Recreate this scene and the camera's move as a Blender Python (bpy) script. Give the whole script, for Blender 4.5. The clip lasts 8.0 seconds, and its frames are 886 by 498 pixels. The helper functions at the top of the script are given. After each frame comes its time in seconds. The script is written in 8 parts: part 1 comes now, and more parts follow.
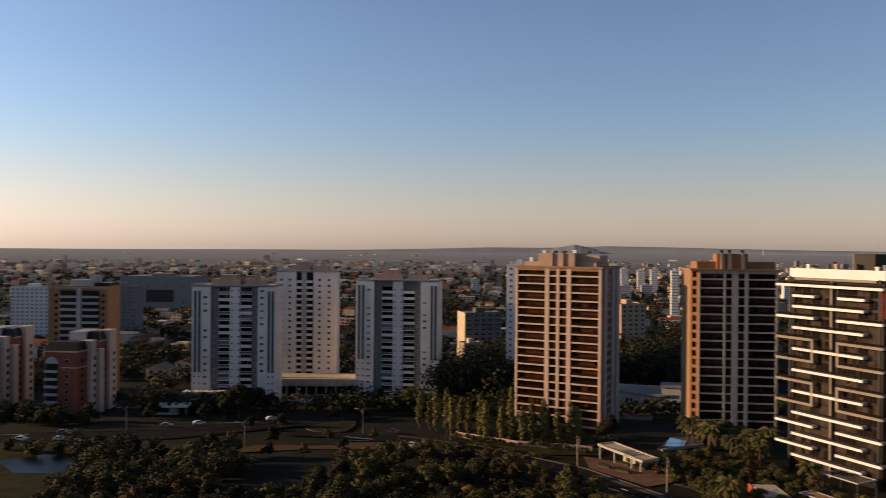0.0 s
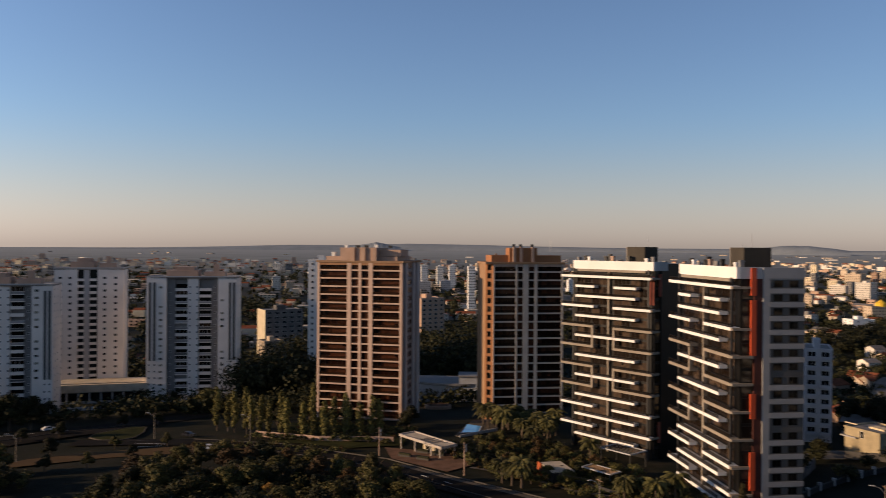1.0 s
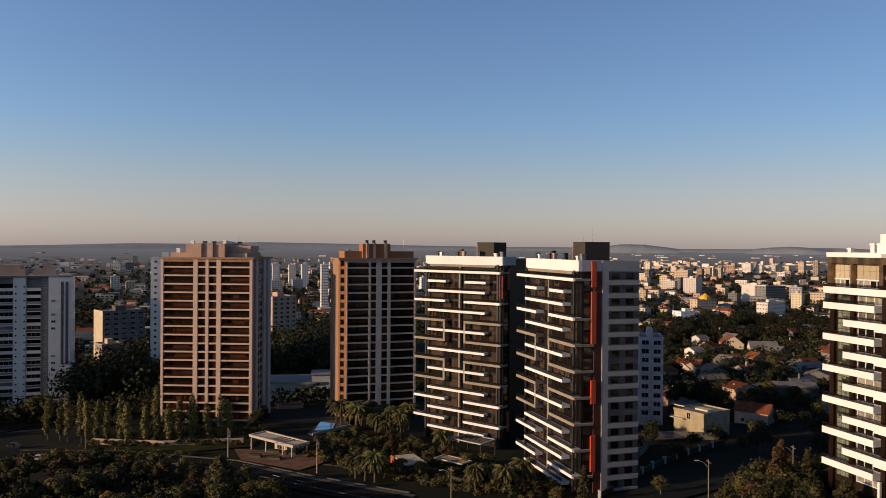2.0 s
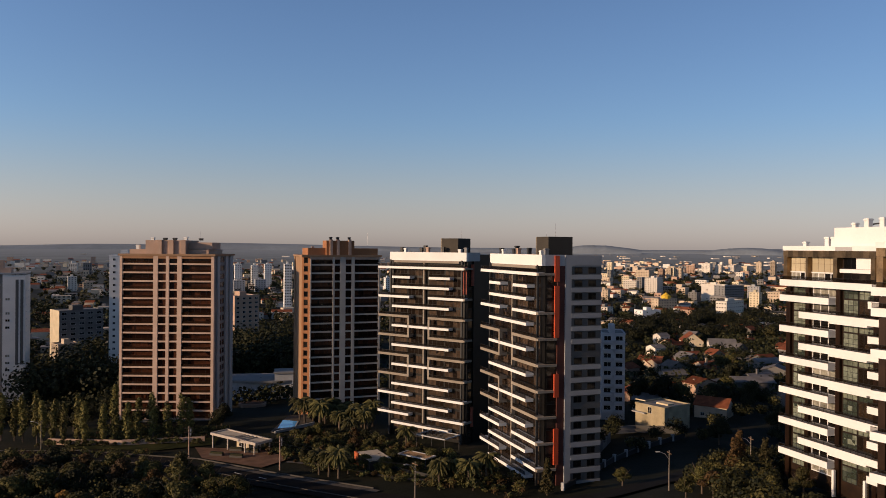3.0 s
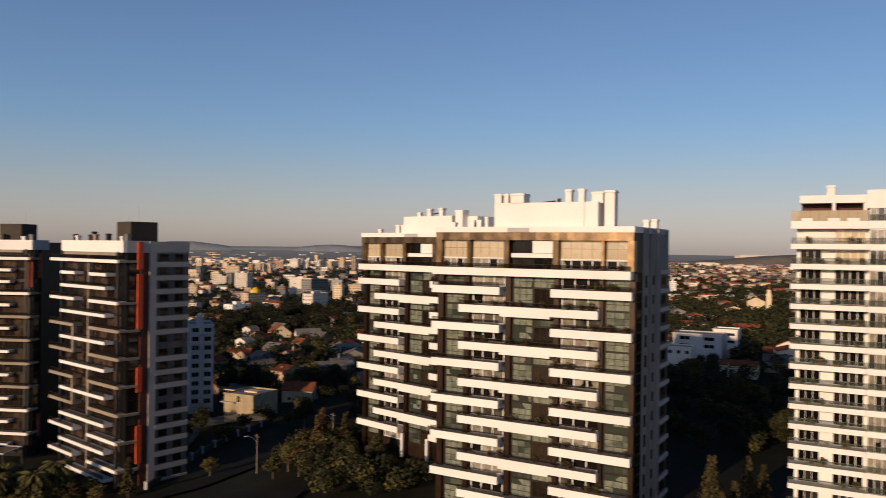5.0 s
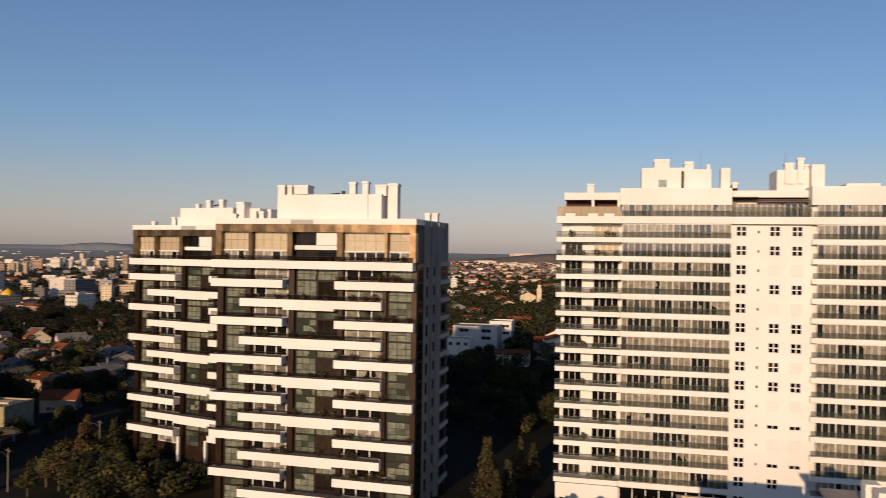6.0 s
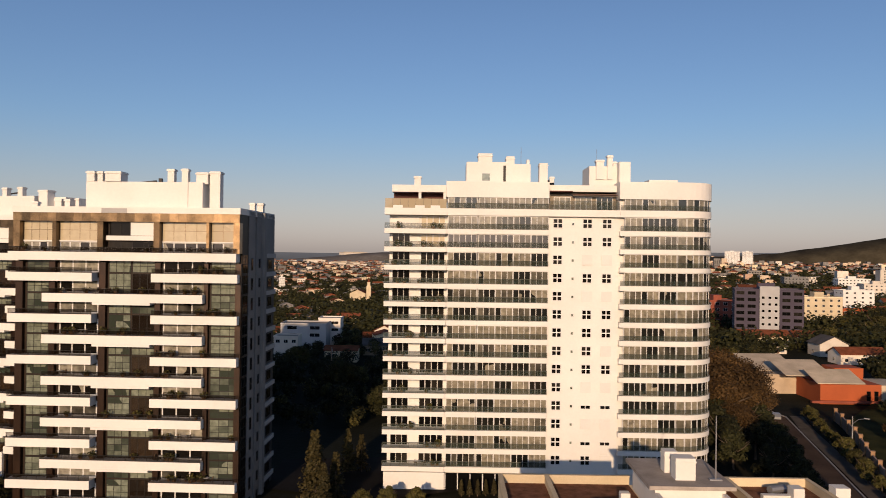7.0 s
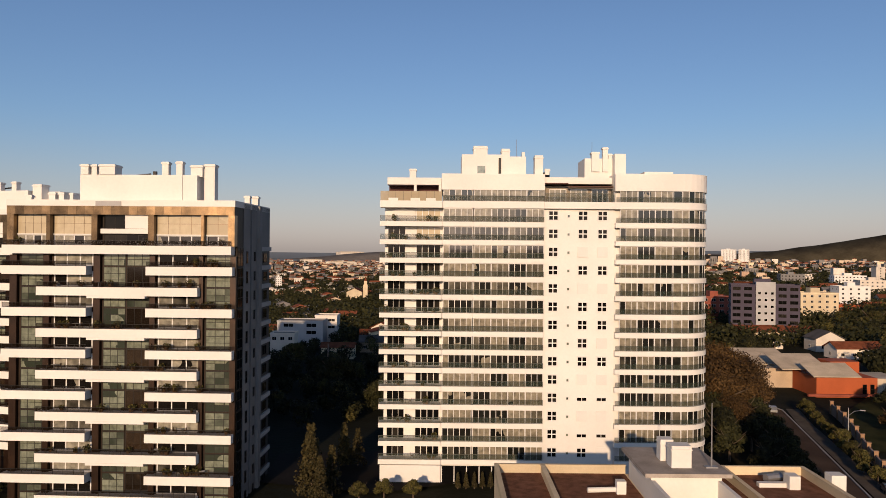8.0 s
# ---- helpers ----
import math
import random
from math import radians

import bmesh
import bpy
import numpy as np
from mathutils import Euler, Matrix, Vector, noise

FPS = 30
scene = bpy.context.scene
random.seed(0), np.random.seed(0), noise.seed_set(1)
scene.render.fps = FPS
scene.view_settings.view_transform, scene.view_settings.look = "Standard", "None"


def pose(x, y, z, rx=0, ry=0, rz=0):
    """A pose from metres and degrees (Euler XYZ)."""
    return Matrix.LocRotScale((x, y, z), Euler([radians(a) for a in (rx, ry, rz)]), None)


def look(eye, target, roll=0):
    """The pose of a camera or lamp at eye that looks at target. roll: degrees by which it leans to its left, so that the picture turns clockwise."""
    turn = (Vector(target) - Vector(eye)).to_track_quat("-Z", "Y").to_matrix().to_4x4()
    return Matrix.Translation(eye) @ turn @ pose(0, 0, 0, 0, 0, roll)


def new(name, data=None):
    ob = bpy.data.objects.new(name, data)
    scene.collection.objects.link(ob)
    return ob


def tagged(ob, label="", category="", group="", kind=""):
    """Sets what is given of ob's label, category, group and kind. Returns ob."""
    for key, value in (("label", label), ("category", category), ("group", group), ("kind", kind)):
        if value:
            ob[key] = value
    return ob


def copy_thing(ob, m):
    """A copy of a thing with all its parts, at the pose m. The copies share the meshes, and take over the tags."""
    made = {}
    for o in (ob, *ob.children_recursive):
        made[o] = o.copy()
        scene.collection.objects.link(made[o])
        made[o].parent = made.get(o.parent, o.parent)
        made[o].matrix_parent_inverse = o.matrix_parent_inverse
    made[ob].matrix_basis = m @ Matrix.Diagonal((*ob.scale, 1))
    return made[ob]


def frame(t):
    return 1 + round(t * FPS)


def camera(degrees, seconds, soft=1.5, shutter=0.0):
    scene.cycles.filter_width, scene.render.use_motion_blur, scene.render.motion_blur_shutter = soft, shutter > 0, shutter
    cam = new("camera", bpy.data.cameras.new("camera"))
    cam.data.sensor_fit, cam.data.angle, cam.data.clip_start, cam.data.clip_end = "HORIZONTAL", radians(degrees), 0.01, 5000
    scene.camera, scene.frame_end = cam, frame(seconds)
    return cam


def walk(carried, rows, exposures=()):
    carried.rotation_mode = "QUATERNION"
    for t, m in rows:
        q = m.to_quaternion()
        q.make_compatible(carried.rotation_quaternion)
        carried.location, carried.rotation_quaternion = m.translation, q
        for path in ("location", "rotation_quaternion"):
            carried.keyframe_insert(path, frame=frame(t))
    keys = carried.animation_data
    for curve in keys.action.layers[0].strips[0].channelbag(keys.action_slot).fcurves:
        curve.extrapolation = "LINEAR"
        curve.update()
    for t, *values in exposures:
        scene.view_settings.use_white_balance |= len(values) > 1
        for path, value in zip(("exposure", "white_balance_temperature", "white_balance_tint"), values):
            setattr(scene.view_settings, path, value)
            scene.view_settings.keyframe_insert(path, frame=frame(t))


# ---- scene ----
def aim(x, y, z, yaw, pitch, roll):
    """A camera pose: yaw to the left of +y, pitch up and roll, in degrees."""
    return pose(x, y, z, 0, 0, yaw) @ pose(0, 0, 0, 90 + pitch) @ pose(0, 0, 0, 0, 0, roll)


cam = camera(59.3, 8.0, soft=0.8, shutter=0.3)
PATH = [
    (0.0, aim(-0.18, 0.23, 61.56, 21.99, -0.15, 0.48)),
    (0.5, aim(-0.13, 0.15, 61.00, 14.52, -0.20, 0.43)),
    (1.0, aim(-0.07, 0.08, 60.41, 7.50, -0.21, 0.43)),
    (1.5, aim(0.00, 0.01, 60.00, 0.01, -0.23, 0.37)),
    (1.7, aim(0.02, 0.00, 59.80, -1.56, -0.24, 0.36)),
    (2.8, aim(0.10, -0.04, 58.13, -5.58, -0.13, 0.54)),
    (3.0, aim(0.11, -0.04, 57.87, -5.87, -0.13, 0.46)),
    (3.5, aim(0.11, -0.03, 57.28, -9.99, -0.16, 0.51)),
    (4.0, aim(0.13, -0.03, 56.70, -17.41, -0.16, 0.64)),
    (4.5, aim(0.22, -0.07, 56.02, -26.33, -0.09, 0.72)),
    (5.0, aim(0.37, -0.14, 55.55, -35.37, -0.06, 0.74)),
    (5.2, aim(0.43, -0.17, 55.35, -38.61, -0.08, 0.75)),
    (6.3, aim(0.77, -0.35, 54.11, -54.53, 0.10, 0.82)),
    (6.5, aim(0.83, -0.38, 53.85, -56.60, 0.09, 0.82)),
    (7.0, aim(0.99, -0.47, 53.19, -63.50, 0.16, 0.73)),
    (7.1, aim(1.02, -0.48, 53.06, -63.74, 0.17, 0.69)),
    (7.5, aim(1.13, -0.54, 52.55, -63.76, 0.18, 0.55)),
    (8.0, aim(1.24, -0.60, 52.03, -63.73, 0.13, 0.49)),
]
walk(cam, PATH, exposures=[(0.0, 0.44, 7900, 25), (1.5, 0.36, 6950, 22), (4.0, 0.22, 6800, 22), (5.0, 0.16, 6950, 22), (8.0, 0.15, 6900, 22)])

# ---- light ----
SUN_AZ, SUN_EL = 197.0, 12.5      # degrees: direction towards the sun from +x anticlockwise, and its height
world = bpy.data.worlds.new("world")
scene.world = world
world.use_nodes = True
wn = world.node_tree
sky = wn.nodes.new("ShaderNodeTexSky")
sky.sky_type, sky.sun_disc = "NISHITA", False
sky.sun_elevation = radians(SUN_EL)
sky.sun_rotation = radians(90 - SUN_AZ)
sky.air_density, sky.dust_density, sky.ozone_density = 1.0, 0.4, 4.2
wn.nodes["Background"].inputs[1].default_value = 0.1
# low haze: near the horizon the sky loses its colour to a dusty pink-grey
coord, split, low = wn.nodes.new("ShaderNodeTexCoord"), wn.nodes.new("ShaderNodeSeparateXYZ"), wn.nodes.new("ShaderNodeMapRange")
wn.links.new(coord.outputs["Generated"], split.inputs[0])
wn.links.new(split.outputs["Z"], low.inputs["Value"])
low.interpolation_type = "SMOOTHSTEP"
low.inputs["From Min"].default_value, low.inputs["From Max"].default_value = -0.02, 0.17
low.inputs["To Min"].default_value, low.inputs["To Max"].default_value = 0.7, 0.0
grey, dusty, veil = wn.nodes.new("ShaderNodeRGBToBW"), wn.nodes.new("ShaderNodeVectorMath"), wn.nodes.new("ShaderNodeMix")
wn.links.new(sky.outputs[0], grey.inputs[0])
dusty.operation = "MULTIPLY"
wn.links.new(grey.outputs[0], dusty.inputs[0])
dusty.inputs[1].default_value = (0.98, 0.89, 0.875)
veil.data_type = "RGBA"
wn.links.new(low.outputs["Result"], veil.inputs["Factor"])
wn.links.new(sky.outputs[0], veil.inputs["A"])
wn.links.new(dusty.outputs[0], veil.inputs["B"])
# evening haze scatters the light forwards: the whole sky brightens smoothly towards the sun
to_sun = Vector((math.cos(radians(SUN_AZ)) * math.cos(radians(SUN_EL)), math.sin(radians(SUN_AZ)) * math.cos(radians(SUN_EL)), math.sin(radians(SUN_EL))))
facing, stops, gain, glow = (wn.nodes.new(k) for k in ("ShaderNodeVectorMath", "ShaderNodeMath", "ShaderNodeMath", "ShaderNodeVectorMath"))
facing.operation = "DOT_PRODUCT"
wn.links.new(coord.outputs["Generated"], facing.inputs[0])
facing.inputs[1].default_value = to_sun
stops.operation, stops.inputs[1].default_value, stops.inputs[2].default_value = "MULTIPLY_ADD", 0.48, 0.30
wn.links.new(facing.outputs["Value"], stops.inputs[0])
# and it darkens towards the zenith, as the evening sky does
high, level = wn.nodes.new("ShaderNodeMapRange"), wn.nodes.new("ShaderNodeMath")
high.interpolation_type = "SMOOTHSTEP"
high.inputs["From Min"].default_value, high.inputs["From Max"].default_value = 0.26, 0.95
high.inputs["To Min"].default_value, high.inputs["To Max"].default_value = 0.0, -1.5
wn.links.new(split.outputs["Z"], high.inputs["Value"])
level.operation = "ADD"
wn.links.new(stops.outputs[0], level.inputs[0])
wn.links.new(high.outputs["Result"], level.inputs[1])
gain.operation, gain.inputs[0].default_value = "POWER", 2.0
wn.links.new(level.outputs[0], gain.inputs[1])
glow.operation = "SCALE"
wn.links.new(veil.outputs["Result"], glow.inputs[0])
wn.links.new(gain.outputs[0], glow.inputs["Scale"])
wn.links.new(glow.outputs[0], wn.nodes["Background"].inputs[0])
sun_data = bpy.data.lights.new("sun", "SUN")
sun_data.energy, sun_data.angle, sun_data.color = 3.9, radians(0.6), (1.0, 0.765, 0.48)
sun = new("sun", sun_data)
sun.matrix_world = look(to_sun * 500, (0, 0, 0))

# ---- materials ----
def surf(name, base, rough=0.75, var=0.12, coarse=0.25, fine=5.0, bump=0.15, metal=0.0, rand=0.0, alt=None, coat=0.0):
    """A rough or painted surface: stains at a coarse and grain at a fine scale, in metres, and a fine relief. rand: how far its objects differ; alt: a second colour."""
    m = bpy.data.materials.new(name)
    m.use_nodes = True
    t = m.node_tree
    bs = t.nodes["Principled BSDF"]
    geo = t.nodes.new("ShaderNodeNewGeometry")
    n1, n2 = t.nodes.new("ShaderNodeTexNoise"), t.nodes.new("ShaderNodeTexNoise")
    n1.inputs["Scale"].default_value, n1.inputs["Detail"].default_value = coarse, 5.0
    n2.inputs["Scale"].default_value, n2.inputs["Detail"].default_value = fine, 3.0
    for n in (n1, n2):
        t.links.new(geo.outputs["Position"], n.inputs["Vector"])
    mix = t.nodes.new("ShaderNodeMix")
    mix.data_type = "RGBA"
    mix.inputs["A"].default_value = (*[max(0.0, c * (1 - var)) for c in base], 1)
    mix.inputs["B"].default_value = (*(alt or [min(1.0, c * (1 + var)) for c in base]), 1)
    add = t.nodes.new("ShaderNodeMath")
    add.operation = "MULTIPLY_ADD"
    add.inputs[1].default_value, add.inputs[2].default_value = 0.35, 0.0
    t.links.new(n2.outputs["Fac"], add.inputs[0])
    ramp = t.nodes.new("ShaderNodeMapRange")
    ramp.inputs["From Min"].default_value, ramp.inputs["From Max"].default_value = 0.48, 0.88
    add2 = t.nodes.new("ShaderNodeMath")
    add2.operation = "ADD"
    t.links.new(n1.outputs["Fac"], add2.inputs[0])
    t.links.new(add.outputs[0], add2.inputs[1])
    t.links.new(add2.outputs[0], ramp.inputs["Value"])
    t.links.new(ramp.outputs["Result"], mix.inputs["Factor"])
    col = mix.outputs["Result"]
    if rand:
        info = t.nodes.new("ShaderNodeObjectInfo")
        hsv = t.nodes.new("ShaderNodeHueSaturation")
        r = t.nodes.new("ShaderNodeMapRange")
        r.inputs["To Min"].default_value, r.inputs["To Max"].default_value = 1 - rand, 1 + rand
        t.links.new(info.outputs["Random"], r.inputs["Value"])
        t.links.new(r.outputs["Result"], hsv.inputs["Value"])
        t.links.new(col, hsv.inputs["Color"])
        col = hsv.outputs["Color"]
    t.links.new(col, bs.inputs["Base Color"])
    bs.inputs["Roughness"].default_value, bs.inputs["Metallic"].default_value = rough, metal
    bs.inputs["Coat Weight"].default_value = coat
    bs.inputs["Specular IOR Level"].default_value = 0.5 if (metal or coat or rough < 0.3) else 0.18 if rough < 0.85 else 0.05
    if bump:
        b = t.nodes.new("ShaderNodeBump")
        b.inputs["Strength"].default_value, b.inputs["Distance"].default_value = bump, 0.05
        t.links.new(n2.outputs["Fac"], b.inputs["Height"])
        t.links.new(b.outputs["Normal"], bs.inputs["Normal"])
    return m


def pane_glass(name, dark, curtain, share=0.4, rough=0.06, gloss=0.4, ior=1.5):
    """Window glass before a dark room; in a share of the windows a drawn curtain shows through."""
    m = bpy.data.materials.new(name)
    m.use_nodes = True
    t = m.node_tree
    bs = t.nodes["Principled BSDF"]
    info, geo = t.nodes.new("ShaderNodeObjectInfo"), t.nodes.new("ShaderNodeNewGeometry")
    add = t.nodes.new("ShaderNodeMath")
    add.operation = "MULTIPLY_ADD"
    add.inputs[1].default_value = 0.35
    frac = t.nodes.new("ShaderNodeMath")
    frac.operation = "FRACT"
    cell = t.nodes.new("ShaderNodeTexNoise")
    cell.inputs["Scale"].default_value = 0.3
    t.links.new(geo.outputs["Position"], cell.inputs["Vector"])
    t.links.new(cell.outputs["Fac"], add.inputs[0])
    # each pane differs a little from the next, each window more
    pane = t.nodes.new("ShaderNodeMath")
    pane.operation, pane.inputs[1].default_value = "MULTIPLY_ADD", 0.32
    t.links.new(geo.outputs["Random Per Island"], pane.inputs[0])
    t.links.new(info.outputs["Random"], pane.inputs[2])
    t.links.new(pane.outputs[0], add.inputs[2])
    t.links.new(add.outputs[0], frac.inputs[0])
    ramp = t.nodes.new("ShaderNodeMapRange")
    ramp.inputs["From Min"].default_value, ramp.inputs["From Max"].default_value = 1 - share - 0.15, 1 - share + 0.15
    t.links.new(frac.outputs[0], ramp.inputs["Value"])
    folds = t.nodes.new("ShaderNodeTexNoise")
    folds.inputs["Scale"].default_value = 1.3
    t.links.new(geo.outputs["Position"], folds.inputs["Vector"])
    mul = t.nodes.new("ShaderNodeMath")
    mul.operation = "MULTIPLY"
    t.links.new(ramp.outputs["Result"], mul.inputs[0])
    t.links.new(folds.outputs["Fac"], mul.inputs[1])
    mix = t.nodes.new("ShaderNodeMix")
    mix.data_type = "RGBA"
    mix.inputs["A"].default_value, mix.inputs["B"].default_value = (*dark, 1), (*curtain, 1)
    t.links.new(mul.outputs[0], mix.inputs["Factor"])
    t.links.new(mix.outputs["Result"], bs.inputs["Base Color"])
    bs.inputs["Roughness"].default_value, bs.inputs["Specular IOR Level"].default_value = rough, gloss
    bs.inputs["IOR"].default_value = ior
    return m


def rail_glass(name, tint, alpha):
    m = bpy.data.materials.new(name)
    m.use_nodes = True
    bs = m.node_tree.nodes["Principled BSDF"]
    bs.inputs["Base Color"].default_value = (*tint, 1)
    bs.inputs["Roughness"].default_value, bs.inputs["Alpha"].default_value = 0.05, alpha
    bs.inputs["Specular IOR Level"].default_value = 0.15
    return m


def leaf(name, base, alt):
    """Foliage whose clumps differ in tone."""
    m = bpy.data.materials.new(name)
    m.use_nodes = True
    t = m.node_tree
    bs = t.nodes["Principled BSDF"]
    geo, info = t.nodes.new("ShaderNodeNewGeometry"), t.nodes.new("ShaderNodeObjectInfo")
    mix, hsv, r = t.nodes.new("ShaderNodeMix"), t.nodes.new("ShaderNodeHueSaturation"), t.nodes.new("ShaderNodeMapRange")
    mix.data_type = "RGBA"
    mix.inputs["A"].default_value, mix.inputs["B"].default_value = (*base, 1), (*alt, 1)
    t.links.new(geo.outputs["Random Per Island"], mix.inputs["Factor"])
    r.inputs["To Min"].default_value, r.inputs["To Max"].default_value = 0.6, 1.3
    t.links.new(info.outputs["Random"], r.inputs["Value"])
    t.links.new(r.outputs["Result"], hsv.inputs["Value"])
    t.links.new(mix.outputs["Result"], hsv.inputs["Color"])
    t.links.new(hsv.outputs["Color"], bs.inputs["Base Color"])
    bs.inputs["Roughness"].default_value = 0.75
    bs.inputs["Specular IOR Level"].default_value = 0.2
    return m


